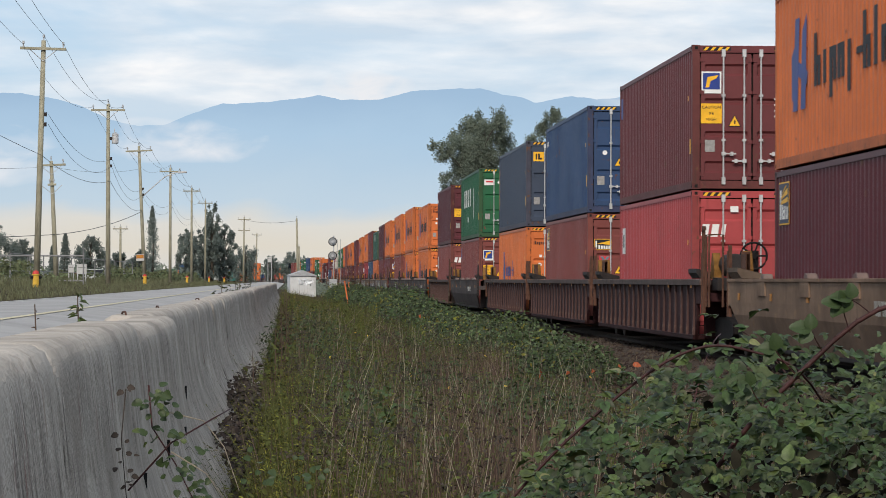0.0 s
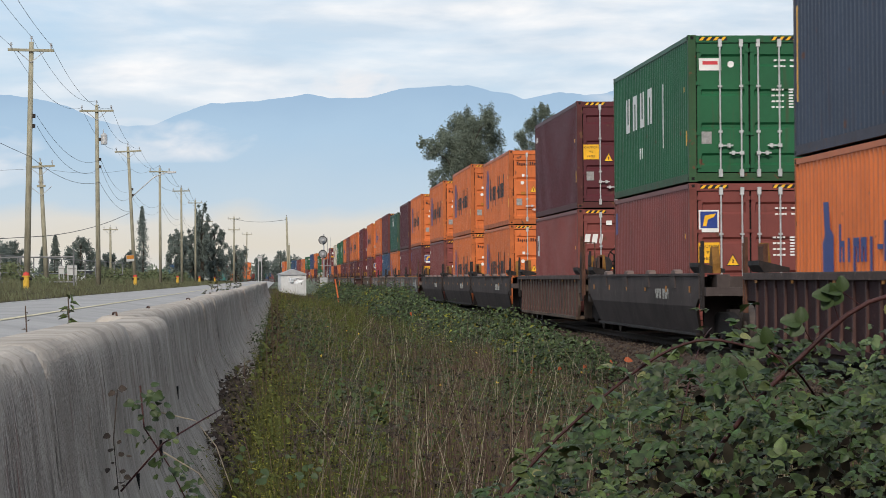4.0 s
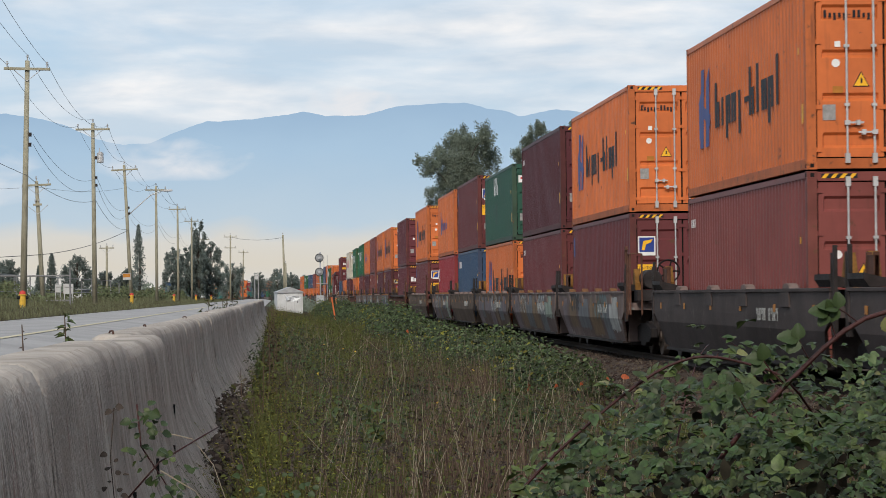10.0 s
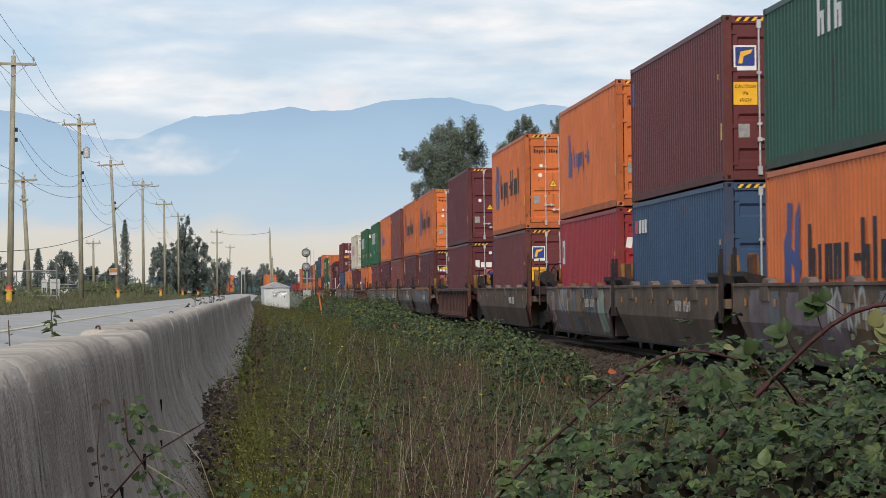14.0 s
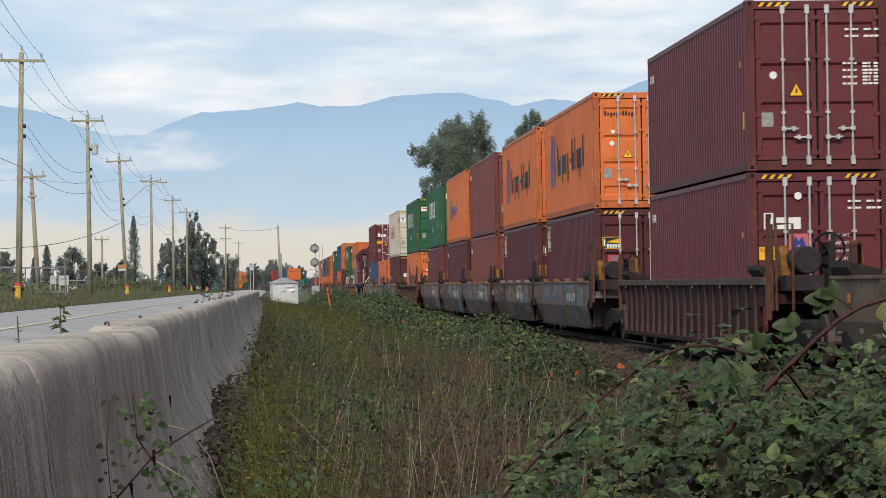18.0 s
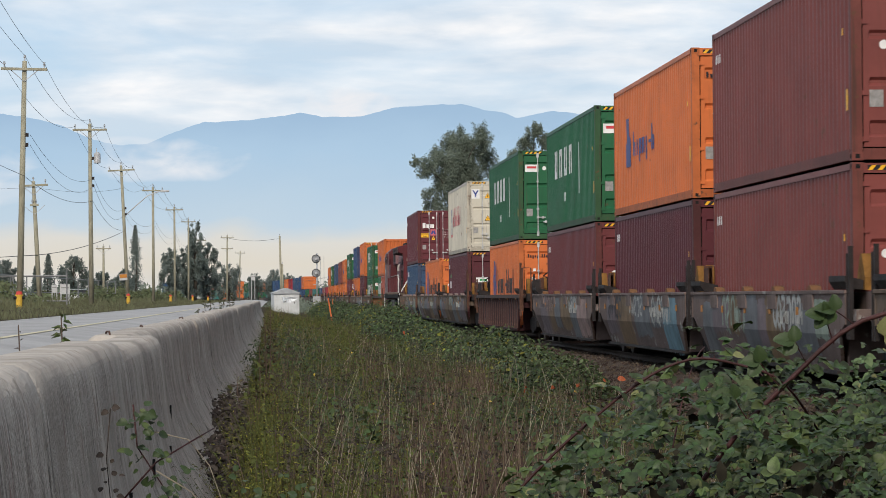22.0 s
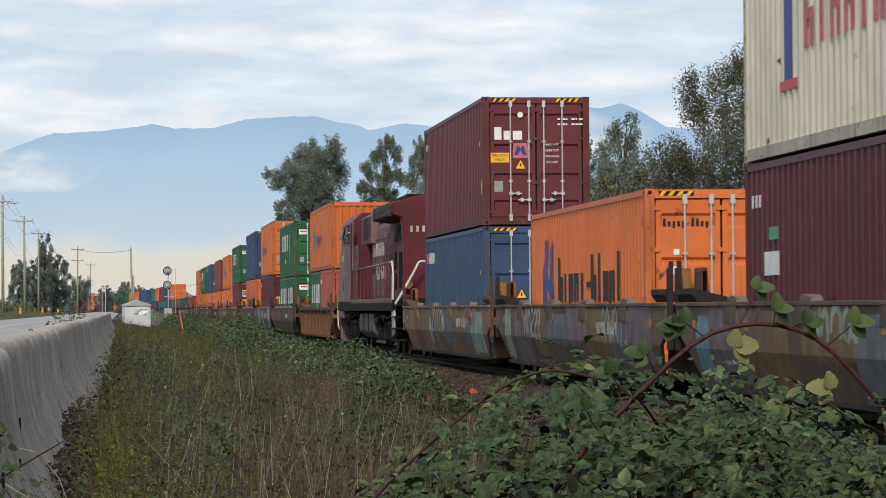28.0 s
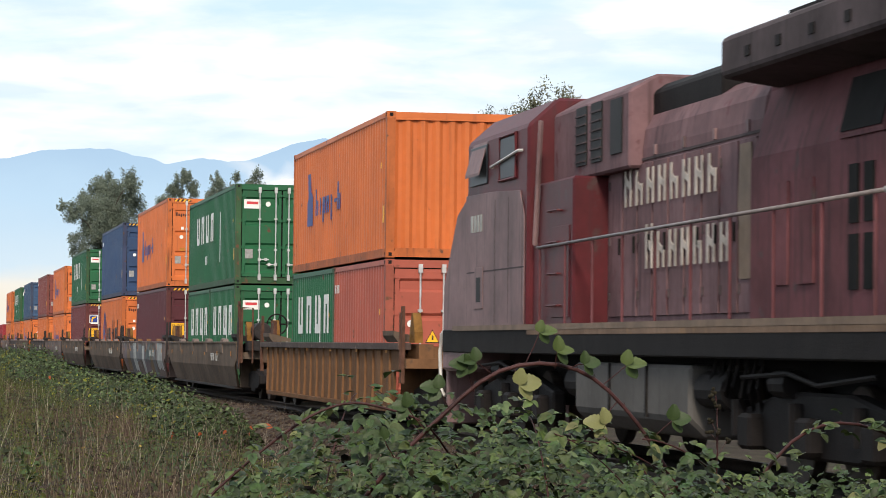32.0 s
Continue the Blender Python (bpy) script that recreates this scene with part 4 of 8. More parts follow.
def well_car(style, color, hl, brake=False, spray=None, seed=0, ends=(-1, 1)):
    """One unit of a well car; origin on the rail at the unit's middle."""
    mat = "car_" + color
    tone = {"maroon": "dark maroon-brown", "grey": "dark grey", "brown": "dusty brown", "ochre": "ochre-yellow", "worn": "worn pale grey", "tan": "dusty tan-brown"}[color]
    look_ = "ribbed" if style == "rib" else "plate-sided"
    ob = thing("well_car", f"{tone} {look_} well wagon" + (" with faded sprayed paint" if spray else ", dirty steel"), "well wagon", group="wagons of the train")
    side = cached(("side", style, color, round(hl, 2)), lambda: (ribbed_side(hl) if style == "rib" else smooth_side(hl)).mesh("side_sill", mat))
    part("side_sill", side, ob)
    s = part("side_sill", side, ob)
    s.rotation_euler = (0, 0, math.pi)
    hk = round(hl, 2)
    cut = hl - 1.05
    if style == "rib":
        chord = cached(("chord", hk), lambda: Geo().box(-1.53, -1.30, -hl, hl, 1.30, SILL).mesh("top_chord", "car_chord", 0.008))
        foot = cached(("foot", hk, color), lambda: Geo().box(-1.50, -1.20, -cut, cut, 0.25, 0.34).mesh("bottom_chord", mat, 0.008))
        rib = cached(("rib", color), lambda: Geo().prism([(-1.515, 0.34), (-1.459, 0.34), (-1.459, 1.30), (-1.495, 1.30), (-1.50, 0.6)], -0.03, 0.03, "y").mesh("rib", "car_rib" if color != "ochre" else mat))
        n = int(2 * cut / 0.84)
        for i in range(n + 1):
            part("rib", rib, ob, at=(0, -cut + 2 * cut * i / n, 0))
    else:
        chord = cached(("flange", hk, color), lambda: Geo().box(-1.53, -1.40, -hl, hl, SILL - 0.05, SILL + 0.004).mesh("top_flange", mat, 0.006))
        foot = cached(("sillb", hk), lambda: Geo().box(-1.40, -1.18, -hl + 1.15, hl - 1.15, 0.24, 0.29).mesh("bottom_flange", "steel_dark"))
        edge = cached(("edge", color), lambda: Geo().box(-1.515, -1.45, -0.03, 0.03, 0.95, SILL - 0.05).mesh("end_stiffener", mat))
        for y in (-hl + 0.05, hl - 0.05):
            part("end_stiffener", edge, ob, at=(0, y, 0))
    for turn in (0, math.pi):
        part("top_chord", chord, ob, "worn brown top chord" if style == "rib" else "").rotation_euler = (0, 0, turn)
        part("bottom_chord", foot, ob).rotation_euler = (0, 0, turn)
    fl = cached(("floor", round(hl, 2)), lambda: floor_geo(hl).mesh("well_floor", "steel_dark"))
    part("well_floor", fl, ob)
    plat = cached(("plat", color, style), lambda: platform_geo(style).mesh("end_platform", mat))
    for sgn in (-1, 1):
        p = part("end_platform", plat, ob, at=(0, sgn * hl, 0))
        if sgn > 0:
            p.rotation_euler = (0, 0, math.pi)
        guide = cached(("guide", color), lambda: Geo().prism([(-1.44, 1.43), (-1.02, 1.43), (-1.02, 1.5), (-1.52, 1.62), (-1.52, 1.54)], -0.55, 0.55).mesh("container_guide", "car_brown" if color in ("tan", "ochre") else "steel_dark"))
        for yy in (hl - 1.0,) if style == "rib" else (hl - 0.55,):
            part("container_guide", guide, ob, "dark steel corner guide", at=(0, sgn * yy, 0))
        lug = cached("lug", lambda: Geo().prism([(-.24, 1.42), (.24, 1.42), (.24, 1.60), (.06, 1.92), (-.04, 1.92), (-.24, 1.60)], -1.26, -1.12, "x").mesh("lock_casting", "casting_gold"))
        part("lock_casting", lug, ob, "ochre painted lock casting", at=(0, sgn * (hl - 0.15), 0))
        if sgn > 0:
            part("guide_plate", cached("gplate", lambda: Geo().box(-1.34, -1.27, -0.32, 0.20, 1.42, 1.86).box(-1.345, -1.265, -0.32, -0.26, 1.40, 1.90).box(-1.345, -1.265, 0.14, 0.20, 1.40, 1.90).mesh("guide_plate", "rod_rust", 0.006)), ob, "rusty upright guide plate", at=(0, hl - 0.62, 0))
        bar = cached(("post", color), lambda: Geo().box(-1.5, -1.44, -0.035, 0.035, 0.75, 2.02).box(-1.5, -1.44, 0.14, 0.185, 0.75, 1.92).box(-1.48, -1.43, 0.0, 0.2, 1.2, 1.25).mesh("end_post", "rod_rust" if color in ("maroon", "tan", "ochre") else "steel_dark"))
        part("end_post", bar, ob, "upright ladder post", at=(0, sgn * (hl + 0.12) - (0.1 if sgn > 0 else 0.05), 0))
    if brake:
        g = Geo()
        rail = [(-1.46, -hl - 0.75, 0.9), (-1.46, -hl - 0.75, 2.25), (-1.46, -hl - 0.40, 2.25), (-1.46, -hl - 0.40, 0.9)]
        part("ladder_rod", cached(("lr", hk), lambda: Geo().tube([(-1.47, -hl - 0.18, 0.8), (-1.47, -hl - 0.18, 2.42)], 0.03).tube([(-1.47, -hl - 0.02, 0.8), (-1.47, -hl - 0.02, 2.36)], 0.022).box(-1.5, -1.44, -hl - 0.26, -hl - 0.08, 2.34, 2.42).mesh("ladder_rod", "rod_rust")), ob, "rusty upright rods")
        part("handrail", cached(("hr", round(hl, 2)), lambda: Geo().tube(rail, 0.022).tube([(-1.2, -hl - 0.75, 0.9), (-1.2, -hl - 0.75, 2.25), (-1.46, -hl - 0.75, 2.25)], 0.022).mesh("handrail", "rod_rust")), ob, "rusty bent handrail")
        part("brake_wheel", cached(("bw", round(hl, 2)), lambda: brake_wheel_geo((-0.55, -hl - 0.35, 1.86)).mesh("brake_wheel", "loco_black")), ob, "black spoked hand brake wheel")
        part("air_reservoir", cached(("tank", round(hl, 2)), lambda: Geo().disc((-0.95, -hl - 0.3, 1.68), 0.22, 0.8, "y", 16).mesh("air_reservoir", "steel_dark", 0.02)), ob)
        part("brake_box", cached(("bb", round(hl, 2)), lambda: Geo().box(-1.3, -0.7, -hl - 0.7, -hl - 0.1, 1.2, 1.45).mesh("brake_box", "steel_dark", 0.01)), ob)
    for y in ends:
        truck(ob, y * (hl + 0.15))
    rnd = random.Random(seed)
    tag = cached("tag", lambda: Geo().box(-1.5, -1.496, -0.09, 0.09, -0.06, 0.06).mesh("reflector_tag", "tag_orange"))
    for i in range(6 if ends else 0):
        part("reflector_tag", tag, ob, "orange reflective patch", at=(-0.017, -hl + 1.2 + i * (2 * hl - 2.4) / 5, 1.31 if style == "rib" else 1.12))
    me = cached("stencil", lambda: stencil_geo().mesh("stencil_mark", "spray_white"))
    if style != "rib":
        tagged(part("stencil_mark", me, ob, "small white bars", at=(-0.004, -hl * 0.55, 1.02 if style != "rib" else 1.235)), kind="stuff")
    if style != "rib" and ends:
        low = 0.30 if color in ("brown", "grey") else 0.17
        hoop = cached(("hoop", color), lambda: Geo().prism([(-low, 1.42), (low, 1.42), (low * 0.72, 1.485), (low * 0.3, 1.505), (-low * 0.3, 1.505), (-low * 0.72, 1.485)], -1.50, -1.34, "x").mesh("sill_hoop", "car_worn" if color != "worn" else "car_ochre", 0.01))
        flap = cached(("flap", color), lambda: Geo().prism([(-.4, 1.14), (.4, 1.14), (.36, 1.40), (-.36, 1.40)], -1.525, -1.503, "x").mesh("tie_down_flap", mat))
        for y in (-hl * 0.62, -hl * 0.2, hl * 0.2, hl * 0.62):
            part("tie_down_flap", flap, ob, at=(0, y, 0))
            part("sill_hoop", hoop, ob, "pale worn hoop on the sill", at=(0, y, 0))
    if spray:
        room = 2 * (hl - 1.25) / len(spray)
        for i, pair in enumerate(spray):
            if not pair:
                continue
            under, over = pair
            y0 = -hl + 1.25 + i * room
            y, k = y0, 0
            while y < y0 + room - 0.5:
                y1 = min(y + rnd.uniform(0.8, 2.6), y0 + room)
                mat_ = (under, "slate", "ochre", "violet", under, "slate")[(k + i) % 6]
                tagged(part("sprayed_patch", spray_fill(rnd, y, y1).mesh("sprayed_patch", "spray_" + mat_), ob, "faded block of sprayed paint", at=(-0.003 - 0.001 * (k % 2), 0, 0)), kind="stuff")
                y, k = y1 + rnd.choice((-0.15, 0.0, 0.5)), k + 1
            y = y0 + rnd.uniform(0.2, 0.4) * room
            tagged(part("sprayed_tag", spray_strokes(rnd, y, min(y + 2.6, y0 + room * 0.95)).mesh("sprayed_tag", "spray_" + over), ob, "sprayed letter-like strokes", at=(-0.009, 0, 0)), kind="stuff")
    return ob


def floor_geo(hl):
    g = Geo()
    for i in range(9):
        y = -hl + 1.3 + i * (2 * hl - 2.6) / 8
        g.box(-1.25, 1.25, y - 0.12, y + 0.12, 0.24, 0.30)
    return g.box(-1.2, -1.0, -hl + 1.1, hl - 1.1, 0.2, 0.30).box(1.0, 1.2, -hl + 1.1, hl - 1.1, 0.2, 0.30)


def platform_geo(style):
    """End bulkhead and platform over the truck, for the low-y end."""
    g = Geo()
    g.box(-1.45, 1.45, -0.42, 1.0, 1.0, 1.16)
    g.box(-1.3, 1.3, 0.82, 0.95, 0.28, 1.36)
    g.box(-0.35, 0.35, -0.95, 0.0, 0.78, 1.0)
    for x in (-1.1, 1.1):
        g.box(x - 0.12, x + 0.12, -0.3, 0.9, 1.16, 1.40)
    return g


def brake_wheel_geo(c):
    g = Geo()
    n = 20
    g.tube([(c[0] + math.cos(k * math.tau / n) * 0.25, c[1], c[2] + math.sin(k * math.tau / n) * 0.25) for k in range(n + 1)], 0.022, 6)
    for k in range(5):
        a = k * math.tau / 5
        g.tube([c, (c[0] + math.cos(a) * 0.25, c[1], c[2] + math.sin(a) * 0.25)], 0.018, 5)
    g.disc(c, 0.06, 0.08, "y", 10)
    return g.box(c[0] - 0.1, c[0] + 0.1, c[1] + 0.05, c[1] + 0.2, c[2] - 0.6, c[2] + 0.1)


def stencil_geo():
    g = Geo()
    for i in range(9):
        if i != 4:
            g.box(-1.506, -1.502, 0.22 * i, 0.22 * i + 0.05, -0.10, 0.10)
            g.box(-1.506, -1.502, 0.22 * i + 0.1, 0.22 * i + 0.15, -0.10 if i % 2 else 0.0, 0.10)
    return g


def on_plate(y, z):
    """A point on the left plate of a plate-sided well."""
    return (-1.501 if z > 1.02 else -1.501 + (1.02 - z) * 0.045 if z > 0.8 else -1.491 + (0.8 - z) * 0.296, y, z)


def spray_fill(rnd, y0, y1):
    """A block of faded paint on the plate with an uneven lower edge."""
    g = Geo()
    deep, top, slant = rnd.choice((0.22, 0.35, 0.5, 0.72)), rnd.uniform(1.24, 1.395), rnd.uniform(-0.10, 0.10)
    n = max(4, int((y1 - y0) / 0.11))
    low = deep
    for k in range(n):
        a, b = y0 + (y1 - y0) * k / n, y0 + (y1 - y0) * (k + 1) / n
        low = 0.6 * low + 0.4 * deep + rnd.uniform(-0.04, 0.04)
        z_top = min(1.395, top + rnd.uniform(-0.012, 0.012) - (0.10 if k in (0, n - 1) else 0))
        zs = [z_top] + [z for z in (1.02, 0.8) if low < z - 0.02] + [low]
        v = [on_plate(q + slant * (z - 1), z) for z in zs for q in (a, b)]
        g.add(v, [(2 * i, 2 * i + 1, 2 * i + 3, 2 * i + 2) for i in range(len(zs) - 1)])
    return g


LOOPS = (((0.0, 0.0), (0.05, 0.75), (0.3, 1.0), (0.6, 0.85), (0.7, 0.5), (0.72, 0.0)), ((0.7, 0.85), (0.4, 1.0), (0.1, 0.85), (0.1, 0.6), (0.6, 0.4), (0.65, 0.15), (0.35, 0.0), (0.0, 0.12)), ((0.35, 0.0), (0.05, 0.25), (0.0, 0.7), (0.35, 1.0), (0.7, 0.75), (0.7, 0.3), (0.35, 0.0)), ((0.0, 1.0), (0.1, 0.05), (0.4, 0.7), (0.65, 0.05), (0.75, 1.0)), ((0.7, 0.9), (0.2, 0.95), (0.05, 0.5), (0.2, 0.05), (0.7, 0.08)))


def spray_strokes(rnd, y0, y1):
    """Rounded letter-like outlines in broad soft strokes, joined side by side."""
    g = Geo()
    y = y0
    w, tall = rnd.uniform(0.035, 0.06), rnd.uniform(0.36, 0.62)
    foot = 1.34 - tall
    while y < y1 - 0.4:
        loop = rnd.choice(LOOPS)
        wide = rnd.uniform(0.34, 0.62)
        pts = []
        for a, b in zip(loop, loop[1:]):
            for t in (0, 0.34, 0.67):
                pts.append((y + (a[0] + (b[0] - a[0]) * t) * wide, foot + (a[1] + (b[1] - a[1]) * t) * tall + 0.02 * math.sin(7 * y)))
        v = []
        for k, (py, pz) in enumerate(pts):
            q0, q1 = pts[max(0, k - 2)], pts[min(len(pts) - 1, k + 2)]
            d = Vector((q1[0] - q0[0], q1[1] - q0[1]))
            d = d.normalized() if d.length > 1e-6 else Vector((1, 0))
            v += [on_plate(py - d.y * w, pz + d.x * w), on_plate(py + d.y * w, pz - d.x * w)]
        g.add(v, [(2 * k, 2 * k + 1, 2 * k + 3, 2 * k + 2) for k in range(len(pts) - 1)])
        y += wide * 0.95
    return g


def truck(ob, y):
    t = part("truck", cached("bolster", lambda: Geo().box(-1.0, 1.0, -0.2, 0.2, 0.45, 0.75).mesh("truck", "steel_dark")), ob, "black four-wheel truck", at=(0, y, 0))
    sf = cached("sideframe", lambda: Geo().prism([(-1.2, .40), (-.95, .30), (-.45, .28), (-.3, .2), (.3, .2), (.45, .28), (.95, .30), (1.2, .40), (1.2, .60), (.5, .70), (-.5, .70), (-1.2, .60)], -.08, .08, "x").mesh("side_frame", "loco_black", 0.015))
    wh = cached("wheel", lambda: Geo().disc((0, 0, 0), 0.42, 0.13, "x", 24).disc((-0.07, 0, 0), 0.12, 0.08, "x", 12).mesh("wheel", "wheel_steel", 0.012))
    for x in (-1, 1):
        part("side_frame", sf, t, at=(x * 1.02, 0, 0))
        for w in (-0.89, 0.89):
            part("wheel", wh, t, at=(x * 0.75, w, 0.42))
    ax = cached("axle", lambda: Geo().disc((0, 0, 0.42), 0.08, 1.5, "x", 10).mesh("axle", "wheel_steel"))
    for w in (-0.89, 0.89):
        part("axle", ax, t, at=(0, w, 0))

# ---- locomotive ----


def locomotive():
    """A six-axle diesel freight locomotive; origin on the rail under its rear coupler, cab towards +y."""
    ob = thing("locomotive", "grimy dark red and grey diesel freight locomotive, headlights lit", "locomotive")

    def add(name, g, mat, label="", bevel=0.0, parent=None, smooth=False):
        g.v = [(x, 0.976 * y + 0.53, z) for x, y, z in g.v]
        return part(name, g.mesh(name, mat, bevel, smooth), parent or ob, label)

    add("underframe", Geo().box(-1.5, 1.5, 0.9, 21.9, 1.28, 1.62).box(-0.6, 0.6, 0.2, 22.3, 0.85, 1.28), "loco_black", "black underframe", 0.015)
    for y0, y1, m in ((1.0, 15.6, "stripe_gold"), (15.6, 21.0, "stripe_gold")):
        for s in (-1, 1):
            add("sill_stripe", Geo().box(s * 1.515 - 0.008, s * 1.515 + 0.008, y0, y1, 1.60, 1.67), m, "faded gold stripe along the sill")
    # fuel tank
    add("fuel_tank", Geo().prism([(-1.42, 0.62), (-1.2, 0.42), (1.2, 0.42), (1.42, 0.62), (1.42, 1.2), (-1.42, 1.2)], 8.2, 13.4), "tank_grey", "dusty grey fuel tank", 0.04)
    for s in (-1, 1):
        for y in (9.9, 11.6):
            add("tank_strap", Geo().box(s * 1.43 - 0.012, s * 1.43 + 0.012, y, y + 0.06, 0.62, 1.2), "loco_black")
    for y in (7.6, 13.6):
        add("air_tank", Geo().disc((-1.2, y, 0.95), 0.2, 1.0, "y", 14), "loco_black")
    # rear hood with radiators
    add("radiator_hood", Geo().prism([(-1.12, 1.62), (1.12, 1.62), (1.12, 3.36), (1.18, 4.02), (1.46, 4.12), (1.46, 4.46), (0.6, 4.70), (-0.6, 4.70), (-1.46, 4.46), (-1.46, 4.12), (-1.18, 4.02), (-1.12, 3.36)], 1.25, 1.75), "loco_red", "dark red rear end of the hood", 0.03)
    add("radiator_body", Geo().prism([(-1.12, 1.62), (1.12, 1.62), (1.12, 3.30), (0.92, 3.98), (0.95, 4.46), (0.6, 4.68), (-0.6, 4.68), (-0.95, 4.46), (-0.92, 3.98), (-1.12, 3.30)], 1.75, 7.0), "loco_hood", "grimy maroon radiator body", 0.03)
    for s in (-1, 1):
        add("hood_side", Geo().box(s * 1.122 - 0.006, s * 1.122 + 0.006, 1.6, 6.98, 1.64, 3.28), "loco_hood", "grimy lower hood side")
    for s in (-1, 1):
        add("radiator_wing", Geo().prism([(s * 0.93, 3.98), (s * 1.54, 4.06), (s * 1.56, 4.12), (s * 1.56, 4.44), (s * 1.48, 4.49), (s * 0.9, 4.60)], 1.62, 6.6), "loco_grimy", "sooty overhanging radiator wing", 0.025)
        add("roof_grille", Geo().box(min(s * 0.92, s * 0.3), max(s * 0.92, s * 0.3), 2.0, 6.4, 4.60, 4.74), "loco_black", "sooty roof grille")
        for k in range(4):
            add("lifting_eye", Geo().box(s * 1.565 - 0.01, s * 1.565 + 0.01, 2.6 + k * 1.0, 2.75 + k * 1.0, 4.2, 4.3), "loco_black")
        for y0 in (1.62, 2.92):
            f = add("intake_frame", Geo().prism([(s * 1.00, 3.30), (s * 1.145, 3.30), (s * 1.145, 3.34), (s * 1.00, 3.90), (s * 0.90, 3.90)], y0, y0 + 1.25), "loco_hood", "slanting intake frame")
            add("intake_screen", Geo().prism([(s * 1.05, 3.36), (s * 1.155, 3.36), (s * 1.03, 3.86), (s * 0.94, 3.86)], y0 + 0.06, y0 + 1.19), "gasket", "black slanting intake screen", 0, f)
        for y0, w, z0, z1 in ((1.58, 0.17, 1.95, 3.02), (1.92, 0.17, 1.95, 3.02), (2.26, 0.17, 1.95, 3.02), (3.2, 0.24, 2.52, 3.05), (3.62, 0.24, 2.52, 3.05), (3.2, 0.24, 1.92, 2.42), (3.62, 0.24, 1.92, 2.42), (4.9, 0.5, 2.0, 3.0), (5.7, 0.5, 2.0, 3.0)):
            add("grille_door", Geo().box(s * 1.14 - 0.012, s * 1.14 + 0.012, y0, y0 + w, z0, z1), "gasket" if w < 0.4 else "loco_hood", "black louvred door" if w < 0.4 else "plain hood door")
    # rear face fittings
    for x in (-0.62, 0.62):
        for i in range(4):
            xx = x - 0.27 + i * 0.18
            add("number_bar", Geo().box(xx - 0.036, xx + 0.036, 1.243, 1.249, 3.60, 3.78), "name_cream", "pale bar of the fleet number")
    lamp = add("headlight", Geo().disc((0, 1.21, 4.06), 0.115, 0.1, "y", 20).disc((0, 1.21, 4.29), 0.115, 0.1, "y", 20).box(-0.14, 0.14, 1.225, 1.26, 3.92, 4.44), "loco_black", "twin headlight housing")
    for z in (4.06, 4.29):
        add("lens", Geo().disc((0, 1.15, z), 0.084, 0.03, "y", 18), "lamp_dim", "headlight lens", 0, lamp)
    for z in (4.0, 3.42, 2.92, 2.4):
        add("grab_iron", Geo().tube([(-0.3, 1.25, z), (-0.3, 1.16, z), (0.3, 1.16, z), (0.3, 1.25, z)], 0.016), "loco_red")
    for x in (-0.28, 0.28):
        add("ditch_light", Geo().box(x - 0.05, x + 0.05, 1.00, 1.2, 1.84, 1.90), "lamp_lit", "lit white ditch light")
    add("bell_lamp", Geo().disc((-1.0, 1.1, 2.05), 0.12, 0.16, "y", 18), "casting_gold", "round marker lamp")
    add("marker_box", Geo().box(-1.18, -0.82, 1.15, 1.26, 1.84, 2.24), "loco_red", "", 0.02)
    add("marker_box", Geo().box(0.95, 1.25, 1.1, 1.26, 1.75, 2.05), "loco_red", "", 0.02)
    add("safety_chain", Geo().tube([(-0.45 + 0.9 * k / 12, 0.60, 2.68 - 0.14 * math.sin(math.pi * k / 12)) for k in range(13)], 0.018, 5), "rail_silver", "sagging chain between the end rails")
    # engine hood
    add("engine_hood", Geo().prism([(-0.98, 1.62), (0.98, 1.62), (0.98, 3.72), (0.95, 3.95), (0.86, 4.12), (0.70, 4.23), (0.45, 4.28), (-0.45, 4.28), (-0.70, 4.23), (-0.86, 4.12), (-0.95, 3.95), (-0.98, 3.72)], 7.0, 13.6), "loco_mauve", "faded mauve-grey engine hood", 0.03)
    add("exhaust_housing", Geo().prism([(-0.85, 4.1), (0.85, 4.1), (0.85, 4.40), (0.7, 4.5), (-0.7, 4.5), (-0.85, 4.40)], 9.0, 12.0), "loco_black", "sooty exhaust housing", 0.03)
    for s in (-1, 1):
        for i in range(9):
            y0 = 7.2 + i * 0.7
            d = add("hood_door", Geo().box(s * 0.99 - 0.012, s * 0.99 + 0.012, y0, y0 + 0.62, 1.75, 3.55), "loco_mauve", "", 0.006)
            for zz in (1.95, 2.62, 3.3):
                add("hinge", Geo().box(s * 1.008 - 0.01, s * 1.008 + 0.01, y0 + 0.56, y0 + 0.60, zz, zz + 0.1), "loco_grimy", "", 0, d)
            add("door_latch", Geo().box(s * 1.01 - 0.015, s * 1.01 + 0.015, y0 + 0.05, y0 + 0.09, 2.5, 2.7), "loco_black", "", 0, d)
    for s in (-1, 1):
        for i in range(5):
            add("hood_lug", Geo().box(s * 0.985 - 0.02, s * 0.985 + 0.02, 7.5 + i * 1.25, 7.58 + i * 1.25, 3.62, 3.74), "loco_grey", "small grey lifting lug")
        add("hood_seam", Geo().box(s * 0.985 - 0.008, s * 0.985 + 0.008, 7.0, 13.6, 3.58, 3.61), "loco_grimy")
        add("crest", Geo().prism([(7.35, 2.1), (7.75, 2.1), (7.82, 2.9), (7.75, 3.5), (7.35, 3.5), (7.28, 2.9)], min(s * 1.012, s * 1.018), max(s * 1.012, s * 1.018), "x"), "stripe_gold", "faded gold crest shape")
